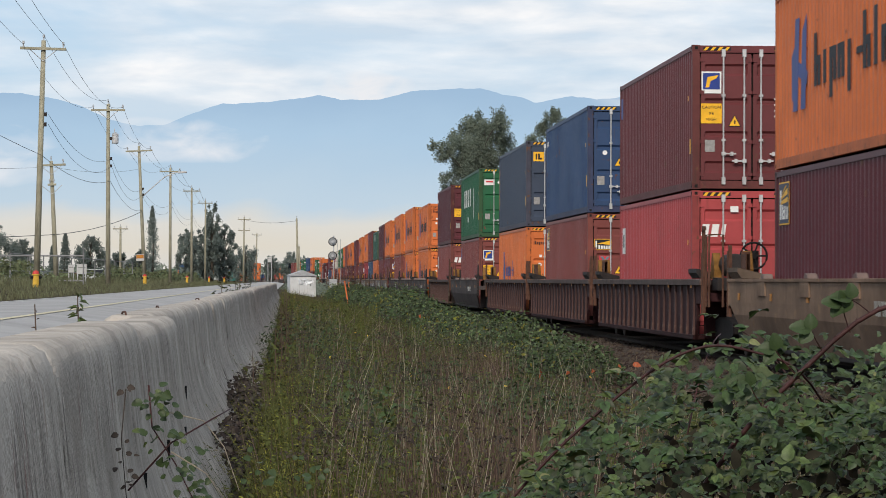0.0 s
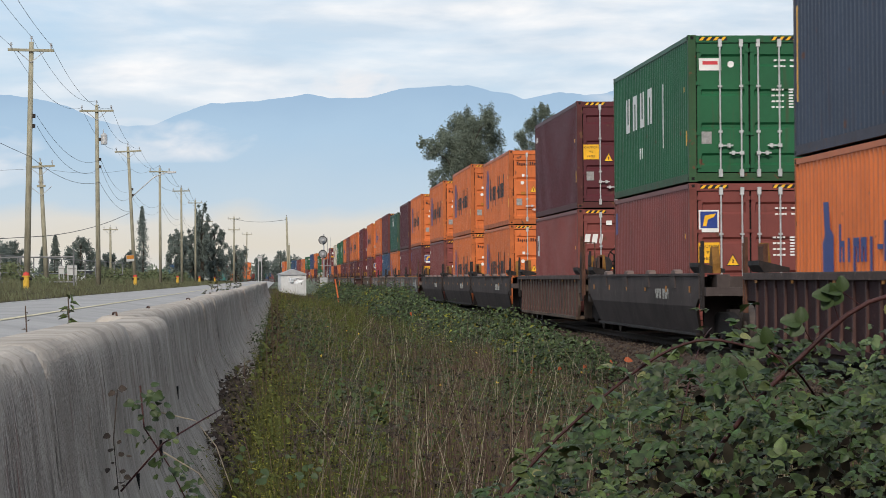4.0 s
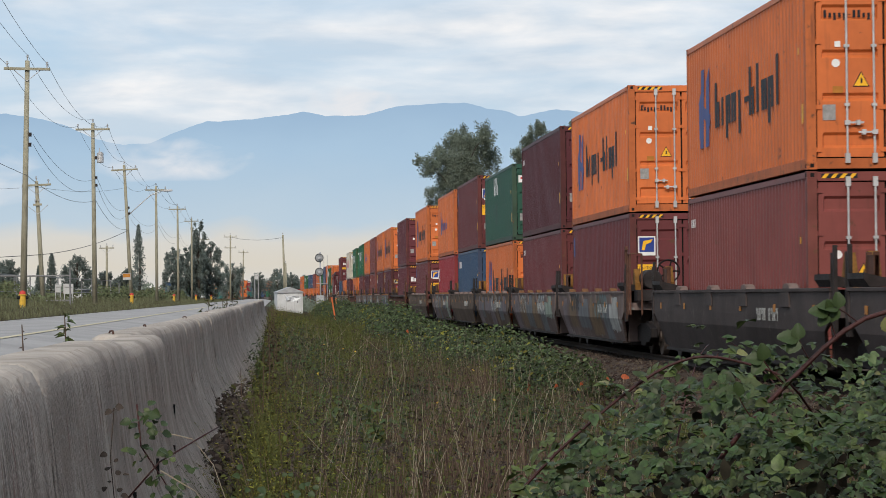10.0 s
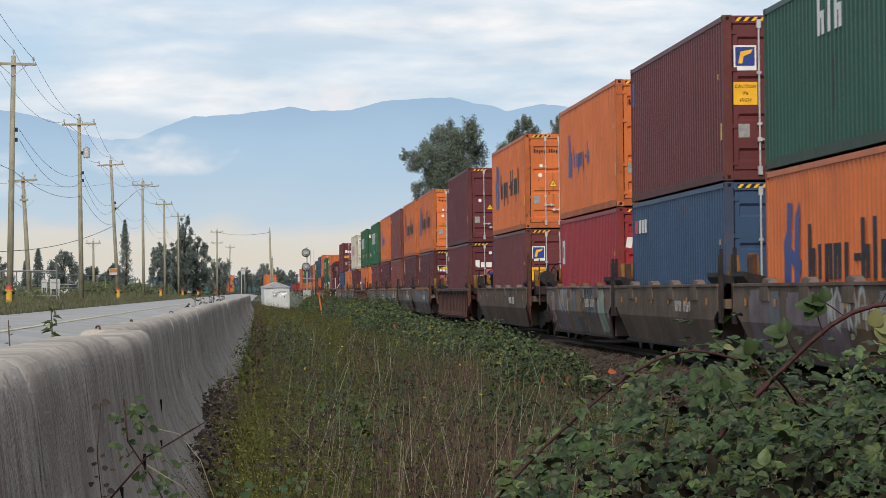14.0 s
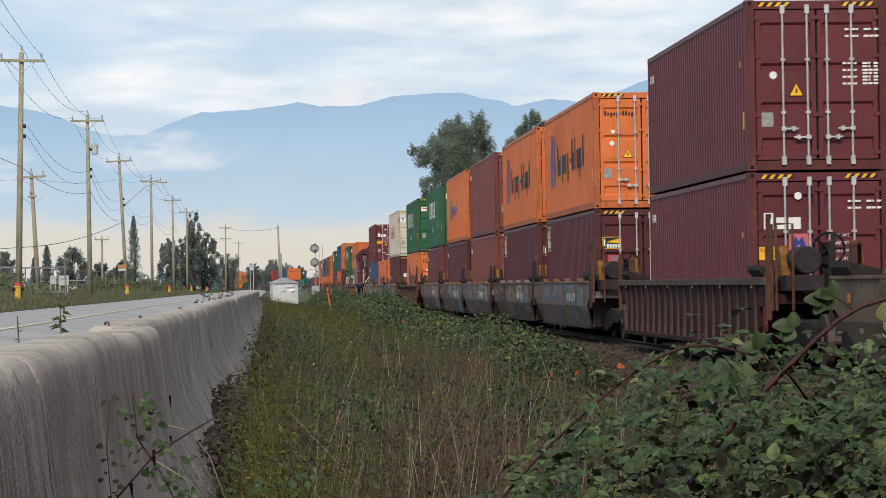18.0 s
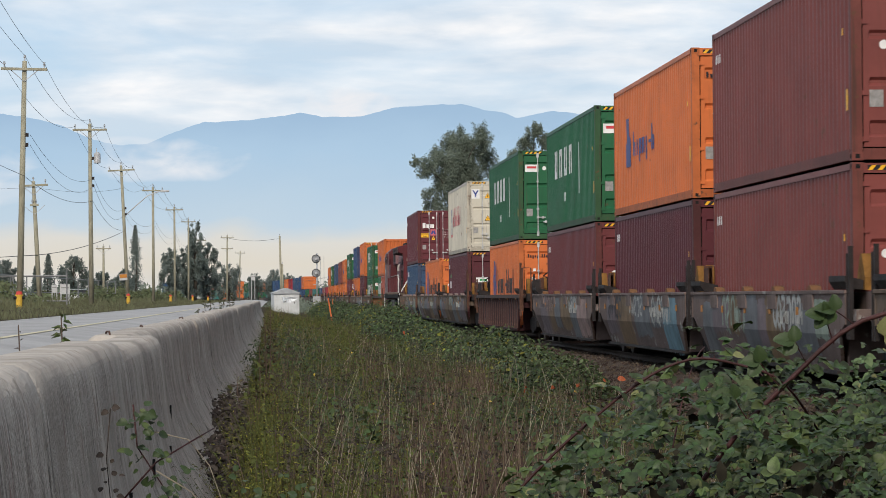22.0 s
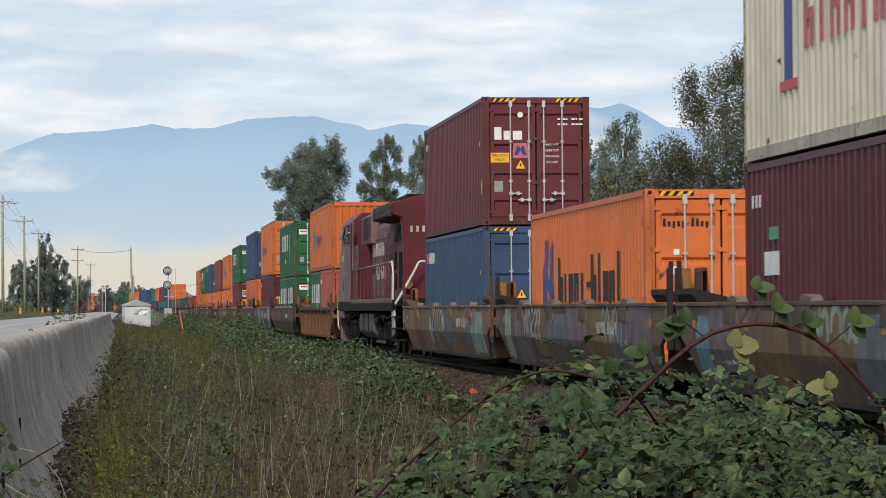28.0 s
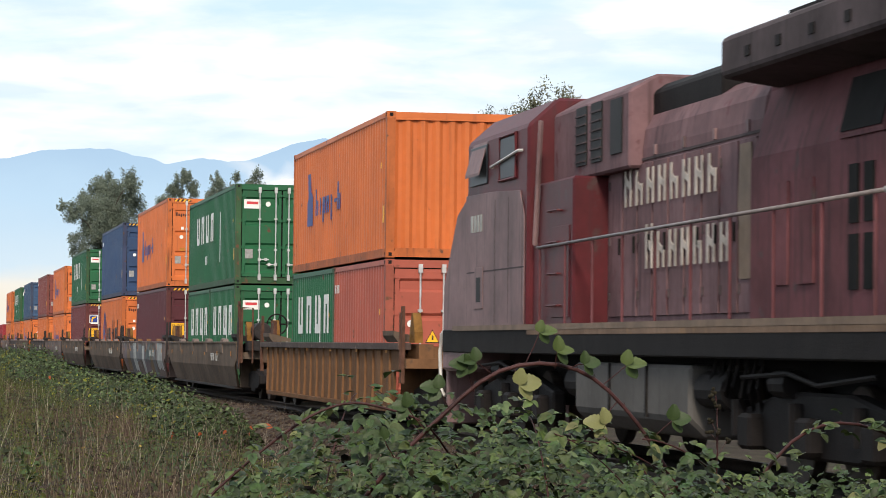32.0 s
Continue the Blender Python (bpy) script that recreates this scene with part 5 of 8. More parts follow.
    # name on the hood, as plain bars
    for s in (-1, 1):
        for z, n, y in ((3.06, 8, 12.6), (2.30, 7, 11.6)):
            for i in range(n):
                h = 0.52 if i == 0 else 0.42
                y0 = y - i * 0.52
                xs = sorted((s * 1.012, s * 1.022))
                g = Geo().box(xs[0], xs[1], y0 - 0.09, y0, z, z + h).box(xs[0], xs[1], y0 - 0.32, y0 - 0.24, z, z + h * (0.6 if i % 3 == 1 else 1.0))
                g.prism([(y0 - 0.24, z + h * 0.55), (y0 - 0.09, z + h * 0.70), (y0 - 0.09, z + h * 0.50), (y0 - 0.24, z + h * 0.38)], xs[0], xs[1], "x")
                add("name_bar", g, "name_cream", "pale bar of the painted name")
    # equipment cabinets and cab
    add("inverter_cabinet", Geo().box(-1.42, 1.42, 13.6, 15.9, 1.62, 3.5), "loco_red", "bright red equipment cabinet", 0.03)
    add("vent_housing", Geo().prism([(-1.15, 3.5), (1.15, 3.5), (1.15, 4.42), (0.8, 4.62), (-0.8, 4.62), (-1.15, 4.42)], 11.9, 15.9), "loco_mauve", "sooty vent housing behind the cab", 0.03)
    for s in (-1, 1):
        for y0 in (13.2, 14.0):
            v = add("louvre_panel", Geo().box(s * 1.16 - 0.01, s * 1.16 + 0.01, y0, y0 + 0.55, 3.66, 4.40), "signal_black", "black louvre panel")
            for k in range(6):
                add("slat", Geo().box(s * 1.175 - 0.012, s * 1.175 + 0.012, y0, y0 + 0.55, 3.70 + k * 0.115, 3.72 + k * 0.115), "loco_grimy", "", 0, v)
        add("filter_panel", Geo().box(s * 1.16 - 0.01, s * 1.16 + 0.01, 12.2, 12.75, 3.7, 4.36), "signal_black", "dark filter screen")
        for z in (1.9, 2.3, 2.7, 3.1):
            add("grab_iron", Geo().tube([(s * 1.42, 14.2, z), (s * 1.48, 14.2, z), (s * 1.48, 14.8, z), (s * 1.42, 14.8, z)], 0.014), "loco_red")
    add("cab", Geo().prism([(-1.5, 1.62), (1.5, 1.62), (1.5, 4.3), (1.1, 4.66), (-1.1, 4.66), (-1.5, 4.3)], 15.9, 20.0), "loco_red", "dark red cab", 0.04)
    add("nose", Geo().prism([(20.0, 1.0), (22.0, 1.0), (21.95, 2.3), (20.9, 3.35), (20.0, 3.6)], -1.48, 1.48, "x"), "loco_grey", "grey sloping nose", 0.05)
    for s in (-1, 1):
        add("cab_panel", Geo().prism([(16.0, 1.64), (20.0, 1.64), (20.0, 3.55), (18.0, 3.52), (16.3, 3.45), (16.0, 3.1)], min(s * 1.505, s * 1.52), max(s * 1.505, s * 1.52), "x"), "loco_grey", "grey painted lower cab side", 0.004)
        w = add("cab_window", Geo().box(s * 1.513 - 0.01, s * 1.513 + 0.01, 16.6, 17.6, 3.66, 4.22), "glass_dark", "dark rounded cab window", 0.01)
        add("window_frame", Geo().tube([(s * 1.52, 16.58, 3.64), (s * 1.52, 17.62, 3.64), (s * 1.52, 17.62, 4.24), (s * 1.52, 16.58, 4.24), (s * 1.52, 16.58, 3.64)], 0.022), "loco_red", "", 0, w)
        w = add("cab_window", Geo().box(s * 1.513 - 0.01, s * 1.513 + 0.01, 18.5, 19.7, 3.66, 4.22), "glass_dark", "open sliding cab window", 0.01)
        add("sunshade", Geo().prism([(s * 1.5, 4.26), (s * 1.5, 4.23), (s * 1.62, 3.78), (s * 1.62, 3.82)], 18.6, 19.6), "loco_grey", "tilted grey sunshade", 0, w)
        for i in range(4):
            y0 = 19.6 - i * 0.22
            add("number_bar", Geo().box(s * 1.526 - 0.004, s * 1.526 + 0.004, y0 - 0.14, y0, 3.0, 3.24), "spray_white", "pale bar of the fleet number")
        add("nose_door", Geo().box(s * 1.526 - 0.006, s * 1.526 + 0.006, 18.7, 19.3, 1.9, 2.5), "loco_grey", "", 0.01)
        add("nose_vent", Geo().box(s * 1.53 - 0.006, s * 1.53 + 0.006, 18.85, 19.15, 2.0, 2.35), "signal_black")
    add("windshield", Geo().box(-1.2, 1.2, 19.99, 20.03, 3.66, 4.25), "glass_dark", "dark windshield")
    # handrails
    for s in (-1, 1):
        for y0, w in ((16.1, 0.85), (17.0, 0.85), (17.9, 0.8)):
            add("panel_seam", Geo().box(min(s * 1.519, s * 1.523), max(s * 1.519, s * 1.523), y0, y0 + 0.02, 1.7, 3.4), "loco_grimy")
        add("panel_seam", Geo().box(min(s * 1.519, s * 1.523), max(s * 1.519, s * 1.523), 16.0, 19.9, 2.42, 2.44), "loco_grimy")
        add("battery_door", Geo().box(min(s * 1.42, s * 1.435), max(s * 1.42, s * 1.435), 13.75, 14.7, 1.75, 2.9), "loco_red", "", 0.006)
        add("sill_panel", Geo().box(min(s * 1.50, s * 1.512), max(s * 1.50, s * 1.512), 1.0, 15.6, 1.30, 1.53), "loco_black", "grimy black side sill")
        add("walkway_edge", Geo().box(min(s * 1.47, s * 1.52), max(s * 1.47, s * 1.52), 1.0, 15.8, 1.532, 1.60), "car_tan", "dusty tan edge of the walkway", 0.004)
        add("nose_handrail", Geo().tube([(s * 1.44, 22.0, 1.62), (s * 1.47, 22.14, 1.55), (s * 1.48, 22.18, 1.3), (s * 1.48, 22.12, 0.75), (s * 1.44, 21.98, 0.62)], 0.028, 8), "rail_silver", "white nose handrail", smooth=True)
        for k in range(7):
            add("air_pipe", Geo().tube([(s * 1.3, 5.9 + k * 0.28, 1.28), (s * 1.36, 5.95 + k * 0.28, 1.0 - 0.05 * (k % 3)), (s * 1.25, 6.1 + k * 0.28, 0.75)], 0.022, 5), "loco_black")
        top = [(s * 1.47, 15.4, 2.66), (s * 1.47, 1.9, 2.72)]
        add("long_handrail", Geo().tube(top, 0.021, 8), "loco_rail", "dull grey handrail along the walkway", smooth=True)
        end = [(s * 1.47, 1.9, 2.72), (s * 1.47, 1.22, 2.73), (s * 1.47, 1.02, 2.62), (s * 1.47, 0.98, 2.35), (s * 1.47, 1.10, 1.65), (s * 1.47, 1.14, 0.55)]
        add("end_handrail", Geo().tube(end, 0.035, 8), "rail_silver", "bent white step handrail", smooth=True)
        end2 = [(s * 1.47, 0.62, 0.62), (s * 1.47, 0.60, 1.25), (s * 1.43, 0.60, 1.52), (s * 1.12, 0.60, 2.02), (s * 0.86, 0.60, 2.48), (s * 0.76, 0.60, 2.68), (s * 0.70, 0.60, 2.72), (s * 0.45, 0.60, 2.72)]
        add("end_handrail", Geo().tube(end2, 0.035, 8), "rail_silver", "bent white step handrail", smooth=True)
        for k in range(10):
            y = 2.2 + k * 1.45
            add("stanchion", Geo().tube([(s * 1.47, y, 1.62), (s * 1.47, y, 2.70)], 0.018, 6), "loco_hood")
        for k in range(4):
            add("step", Geo().box(min(s * 1.1, s * 1.5), max(s * 1.1, s * 1.5), 0.45, 1.2, 0.42 + k * 0.34, 0.46 + k * 0.34), "loco_black")
        add("cab_rail", Geo().tube([(s * 1.50, 16.2, 3.98), (s * 1.55, 16.25, 3.98), (s * 1.55, 18.1, 3.86), (s * 1.50, 18.15, 3.86)], 0.02), "rail_silver", "slanting grab rail")
        add("exhaust_pipe", Geo().tube([(s * 1.46, 15.6, 2.7), (s * 1.46, 15.3, 4.3)], 0.035), "loco_grey", "slanting grey pipe")
    add("roof_antenna", Geo().box(-0.5, 0.4, 2.2, 3.4, 4.60, 4.64), "loco_black")
    # trucks
    for y in (4.4, 17.6):
        t = add("truck", Geo().box(-1.1, 1.1, y - 1.9, y + 1.9, 0.62, 0.85), "loco_black", "black six-wheel truck", 0.02)
        for s in (-1, 1):
            add("side_frame", Geo().prism([(y - 2.3, .5), (y - 1.2, .36), (y + 1.2, .36), (y + 2.3, .5), (y + 2.3, .8), (y + 1.0, .98), (y - 1.0, .98), (y - 2.3, .8)], s * 1.18 - .09, s * 1.18 + .09, "x"), "loco_black", "", 0.03, t)
            for w in (-1.85, 0, 1.85):
                add("wheel", Geo().disc((s * 0.76, y + w, 0.53), 0.53, 0.14, "x", 28), "wheel_steel", "", 0.015, t)
                add("journal_box", Geo().box(s * 1.3 - 0.12, s * 1.3 + 0.12, y + w - 0.2, y + w + 0.2, 0.40, 0.75), "loco_black", "", 0.04, t)
                add("coil_spring", Geo().disc((s * 1.28, y + w + 0.5, 0.7), 0.1, 0.35, "z", 10), "loco_black", "", 0, t)
            add("brake_cylinder", Geo().disc((s * 1.25, y + 0.9, 1.05), 0.14, 0.5, "y", 12), "loco_black", "", 0, t)
            add("pipe", Geo().tube([(s * 1.38, y - 2.0, 1.15), (s * 1.38, y - 0.4, 1.05), (s * 1.38, y + 0.5, 1.15), (s * 1.38, y + 2.0, 1.1)], 0.025), "loco_black", "", 0, t)
    add("coupler", Geo().box(-0.17, 0.17, -0.35, 0.9, 0.75, 1.0), "wheel_steel", "", 0.03)
    add("pilot", Geo().box(-1.4, 1.4, 21.95, 22.1, 0.2, 1.1), "loco_grey", "", 0.02)
    return ob


LOCO_S = 513.3

# ---- the train ----
TRACK_X, BEND_Y, BEND_R = 9.32, 430.0, 4300.0
HI, LO = 2.896, 2.591
MOVERS = []  # (thing, place along the train at the start, height over the rail)


def gone(t):
    """Metres that the train has run by t seconds."""
    return 15.886 * t - 0.0138 * t * t


def on_track(y):
    """x, y and heading in degrees of the track's middle, y metres along it."""
    u = max(0.0, y - BEND_Y)
    return TRACK_X - u * u / (2 * BEND_R), y, math.degrees(u / BEND_R)


def ride(ob, s, z):
    x, y, h = on_track(s)
    ob.matrix_basis = pose(x, y, z, 0, 0, h)
    MOVERS.append((ob, s, z))


# place, upper, its height, lower, its height, wagon style, colour, brake gear
STACKS = [
    (33.8, "orange_named", HI, "wine_sign", HI, "smooth", "tan", 0),
    (55.5, "maroon_square", HI, "oxide_block", HI, "rib", "maroon", 1),
    (75.0, "navy", HI, "oxide_sign", HI, "rib", "maroon", 0),
    (94.4, "navy_badge", HI, "orange_short", HI, "rib", "maroon", 0),
    (117.8, "green_caps", HI, "oxide_square", HI, "smooth", "grey", 0),
    (138.3, "wine_touch", HI, "rust_block", HI, "rib", "brown", 1),
    (160.5, "orange_named", LO, "orange_named", HI, "smooth", "grey", 0),
    (179.8, "orange_named", HI, "orange_named", HI, "smooth", "grey", 0),
    (199.4, "orange_named", HI, "maroon_fade", HI, "smooth", "grey", 0),
    (220.6, "orange_named", HI, "maroon_square", HI, "smooth", "worn", 1),
    (235.8, "wine", HI, "maroon", HI, "smooth", "worn", 0),
    (251.8, "pine", LO, "orange_named", HI, "smooth", "brown", 0),
    (267.9, "maroon_square", HI, "blue", HI, "smooth", "brown", 0),
    (282.6, "orange_short", HI, "red_block", HI, "smooth", "worn", 0),
    (304.6, "orange_named", HI, "maroon_square", HI, "smooth", "brown", 1),
    (328.2, "claret", HI, "wine_tex", HI, "rib", "maroon", 1),
    (350.5, "orange_named", HI, "wine_sign", HI, "smooth", "worn", 1),
    (365.4, "orange_named", HI, "wine_sign", HI, "smooth", "brown", 0),
    (381.2, "maroon_fade", HI, "maroon_fade", HI, "smooth", "worn", 0),
    (395.9, "orange_short", HI, "wine", HI, "smooth", "worn", 0),
    (412.0, "green_caps", HI, "maroon", HI, "smooth", "worn", 0),
    (433.5, "green_caps", HI, "orange_named", HI, "rib", "maroon", 1),
    (457.5, "cream", HI, "wine_globe", HI, "smooth", "brown", 1),
    (476.7, "", 0, "orange_named", HI, "smooth", "brown", 0),
    (496.2, "wine_tex", HI, "blue", HI, "smooth", "tan", 0),
    (542.1, "orange_short", LO, "", LO, "rib", "ochre", 0),
    (565.4, "green_caps", LO, "", LO, "smooth", "brown", 1),
    (585.0, "orange_short", HI, "wine_touch", HI, "smooth", "worn", 0),
    (604.5, "navy", HI, "orange_named", HI, "smooth", "brown", 0),
    (627.8, "green_caps", LO, "maroon_square", HI, "smooth", "brown", 0),
    (646.9, "orange_short", LO, "orange_short", LO, "smooth", "worn", 0),
    (666.9, "maroon_fade", LO, "orange_plain", LO, "smooth", "grey", 0),
    (690.6, "blue", LO, "orange_short", LO, "smooth", "brown", 0),
    (709.7, "green_caps", LO, "orange_short", LO, "smooth", "grey", 0),
    (728.6, "orange_short", LO, "orange_short", LO, "smooth", "worn", 0),
]
far = random.Random(5)
place = 750.0
while place < 1255:
    low = place < 880
    pick = ("teal", "grey", "oxide", "green_caps", "red_block", "navy") if low else ("orange_plain", "orange_short", "teal", "navy", "maroon", "green_caps", "blue", "red_block")
    STACKS.append((place, "" if low else ("orange_plain" if place < 900 else far.choice(pick)), LO, far.choice(pick), LO, "smooth", far.choice(("grey", "brown", "worn")), 0))
    place += far.choice((18.8, 19.2, 22.4))

SPRAY = {9: (("white", "teal"), ("mint", "dark")), 10: (("mint", "white"), ("teal", "white")), 11: (("violet", "white"),), 13: (("mint", "dark"), ("pink", "white")), 16: (("teal", "blue"), ("dark", "blue")),
         17: (("violet", "white"), ("pink", "dark")), 18: (("mint", "white"), ("violet", "mint")), 19: (("blue", "white"), ("violet", "white"), ("teal", "dark")), 20: (("pink", "white"), ("dark", "pink")),
         22: (("violet", "white"), ("violet", "mint"), ("blue", "violet")), 23: (("violet", "mint"), ("mint", "white")), 24: (("mint", "pink"), ("mint", "white"), None), 27: (("white", "teal"),)}
for i, (s, up, uh, low, lh, style, color, brake) in enumerate(STACKS):
    near = s < 740
    gaps = [abs(STACKS[j][0] - s) for j in (i - 1, i + 1) if 0 <= j < len(STACKS)]
    hl = min(9.2, min(gaps) / 2 - 0.40)
    apart = i == 0 or s - STACKS[i - 1][0] > 20.4
    car = well_car(style, color, hl, bool(brake), SPRAY.get(i), i, () if not near else (-1, 1) if apart else (1,))
    ride(car, s + LONG / 2, 0.0)
    if low:
        ride(container(low, lh, fine=near, sunk=True), s, 0.31)
    elif i == 25:
        ride(container("salmon", lh, 6.058, sunk=True), s, 0.31)
        ride(container("green_caps", lh, 6.058, sunk=True), s + 6.13, 0.31)
    else:
        ride(container("green_caps", lh, 6.058, sunk=True), s, 0.31)
        ride(container("green_caps", lh, 6.058, sunk=True), s + 6.13, 0.31)
    if up:
        ride(container(up, uh, flip=(i == 25), fine=near), s, 0.31 + lh + 0.025)
ride(locomotive(), LOCO_S, 0.0)

# ---- ground, road, track ----
PROFILE = [(-2500, 0.6), (-60, 0.85), (-14, 0.95), (-9.5, 0.98), (-7.7, 0.84), (-7.2, 0.80), (-3.6, 0.86), (-0.85, 0.55), (-0.05, 0.42), (0.5, 0.22), (1.6, 0.02), (3.2, -0.22),
           (4.6, -0.40), (5.7, -0.62), (6.3, -0.60), (7.75, -0.16), (8.2, -0.15), (10.45, -0.15), (10.9, -0.16), (12.4, -0.6), (15, -0.7), (40, -0.3), (2500, 0.6)]


def ground_z(x):
    return float(np.interp(x, [p[0] for p in PROFILE], [p[1] for p in PROFILE]))


def ground_mesh():
    xs = np.unique(np.concatenate([[p[0] for p in PROFILE], np.linspace(-14, 15, 88)]))
    ys = np.unique(np.concatenate([np.linspace(-40, 60, 101), np.linspace(60, 200, 71), np.linspace(200, 700, 51), [-1500, -300, -120, 1000, 1500, 2500, 4200]]))
    X, Y = np.meshgrid(xs, ys)
    Z = np.interp(X, [p[0] for p in PROFILE], [p[1] for p in PROFILE])
    rough = ((X > -0.05) & (X < 6.2)) * 0.05 + ((X < -8.2) & (X > -40)) * 0.05
    Z = Z + rough * (np.sin(X * 3.1 + Y * 1.3) * np.cos(Y * 2.3 - X) + 0.6 * np.sin(Y * 5.1 + X * 4.3))
    n = len(xs)
    i = np.arange(len(ys) - 1)[:, None] * n + np.arange(n - 1)[None, :]
    f = np.stack([i, i + 1, i + n + 1, i + n], -1).reshape(-1, 4)
    return quads("ground", np.stack([X, Y, Z], -1).reshape(-1, 3), f, "soil", True)


thing("ground", "rough earth and weeds beside the road and track", "ground", kind="structure", me=ground_mesh())


def strip(name, x0, x1, y0, y1, lift, mat, label, cat, n=60):
    xs = sorted({x0, x1, *[p[0] for p in PROFILE if x0 < p[0] < x1]})
    m = len(xs)
    ys = np.linspace(y0, y1, n)
    v = [(x, y, ground_z(x) + lift) for y in ys for x in xs]
    f = [(r * m + c, r * m + c + 1, (r + 1) * m + c + 1, (r + 1) * m + c) for r in range(n - 1) for c in range(m - 1)]
    return thing(name, label, cat, kind="structure", me=quads(name, v, f, mat))


strip("road", -7.2, -0.85, -60, 900, 0.012, "asphalt", "pale grey worn asphalt road", "road")
strip("road_marking", -3.67, -3.55, -60, 900, 0.020, "line_yellow", "thin worn yellow centre line", "road marking")
strip("road_marking", -6.95, -6.85, -60, 900, 0.020, "line_white", "faint white edge line", "road marking")


# ---- track ----
def track():
    rails = thing("railway_track", "rusty steel rails on dark wooden ties", "railway track", kind="structure")
    for s in (-1, 1):
        v, n = [], 0
        ys = list(range(-480, 431, 70)) + list(range(440, 1300, 20))
        for y in ys:
            x, yy, h = on_track(y)
            for dx, dz in ((-.07, -.15), (-.07, -.13), (-.012, -.11), (-.012, -.04), (-.036, -.03), (-.036, 0), (.036, 0), (.036, -.03), (.012, -.04), (.012, -.11), (.07, -.13), (.07, -.15)):
                v.append((x + s * 0.755 + dx, yy, dz))
        f = [(i * 12 + k, i * 12 + (k + 1) % 12, (i + 1) * 12 + (k + 1) % 12, (i + 1) * 12 + k) for i in range(len(ys) - 1) for k in range(12)]
        part("rail", quads("rail", v, f, "rail_steel"), rails)
    tie = Geo().box(-1.3, 1.3, -0.11, 0.11, -0.30, -0.135).mesh("tie", "tie_wood", 0.01)
    for k in range(150):
        part("tie", tie, rails, at=(TRACK_X, 20 + k * 0.52, 0))
    return rails


track()


def ballast():
    """Crushed stone on the shoulder and between the rails."""
    rng = np.random.default_rng(11)
    n = 15000
    y = 22 + (rng.random(n) ** 1.7) * 130
    x = 5.95 + rng.random(n) * 2.5
    far_ = rng.random(n) < 0.15
    x[far_] = 6.6 + rng.random(far_.sum()) * 1.4
    z = np.interp(x, [p[0] for p in PROFILE], [p[1] for p in PROFILE])
    r = 0.022 + rng.random(n) * 0.032
    base = np.array([(1, 0, 0), (-1, 0, 0), (0, 1, 0), (0, -1, 0), (0, 0, 1), (0, 0, -1)], float)
    jit = base[None] * (0.7 + 0.6 * rng.random((n, 6, 1)))
    a = rng.random(n) * 6.28
    c, s = np.cos(a)[:, None], np.sin(a)[:, None]
    p = np.stack([jit[..., 0] * c - jit[..., 1] * s, jit[..., 0] * s + jit[..., 1] * c, jit[..., 2] * 0.8], -1) * r[:, None, None]
    p += np.stack([x, y, z + r * 0.3], -1)[:, None]
    t = np.array([(0, 2, 4), (2, 1, 4), (1, 3, 4), (3, 0, 4), (2, 0, 5), (1, 2, 5), (3, 1, 5), (0, 3, 5)])
    f = (np.arange(n)[:, None, None] * 6 + t[None]).reshape(-1, 3)
    thing("ballast", "dark brown crushed stone ballast of the track bed", "ballast", kind="stuff", me=quads("ballast", p.reshape(-1, 3), f, "ballast"))


ballast()
# the first strip paints the wagons' shade onto the stone between the rails
strip("track_bed", 8.25, 10.4, -60, 900, 0.022, "ballast_oily", "black stone between the rails, coloured for the shade under the train", "track bed")
strip("track_bed", 5.9, 12.5, -60, 900, 0.015, "ballast", "bed of dark crushed stone under the track", "track bed")


# ---- concrete barriers ----
def barrier_mesh(length):
    """A road barrier with a narrow stem, rounded top and flared foot, along +y, its top at z = 0."""
    prof = [(0.30, -0.81), (0.30, -0.73), (0.285, -0.68), (0.255, -0.62), (0.222, -0.56), (0.190, -0.50), (0.163, -0.44), (0.141, -0.38), (0.125, -0.32), (0.113, -0.26), (0.104, -0.19), (0.097, -0.12), (0.091, -0.07), (0.084, -0.036), (0.072, -0.012), (0.050, 0.0)]
    prof = prof + [(-x, z) for x, z in reversed(prof)]
    v, f = [], []
    ys = [0.0, 0.012, 0.03] + [length * k / 12 for k in range(1, 12)] + [length - 0.03, length - 0.012, length]
    n = len(ys) - 1
    for k, y in enumerate(ys):
        e = 0.962 if k in (0, n) else 0.988 if k in (1, n - 1) else 1.0
        for x, z in prof:
            v.append((x * e, y, -0.81 + (z + 0.81) * (e if z > -0.8 else 1)))
    m = len(prof)
    for k in range(n):
        f += [(k * m + i, k * m + (i + 1) % m, (k + 1) * m + (i + 1) % m, (k + 1) * m + i) for i in range(m)]
    g = Geo().add(v, f + [tuple(range(m)), tuple(range((n + 1) * m - 1, n * m - 1, -1))])
    return g.mesh("concrete_barrier", "concrete", 0.0, True)


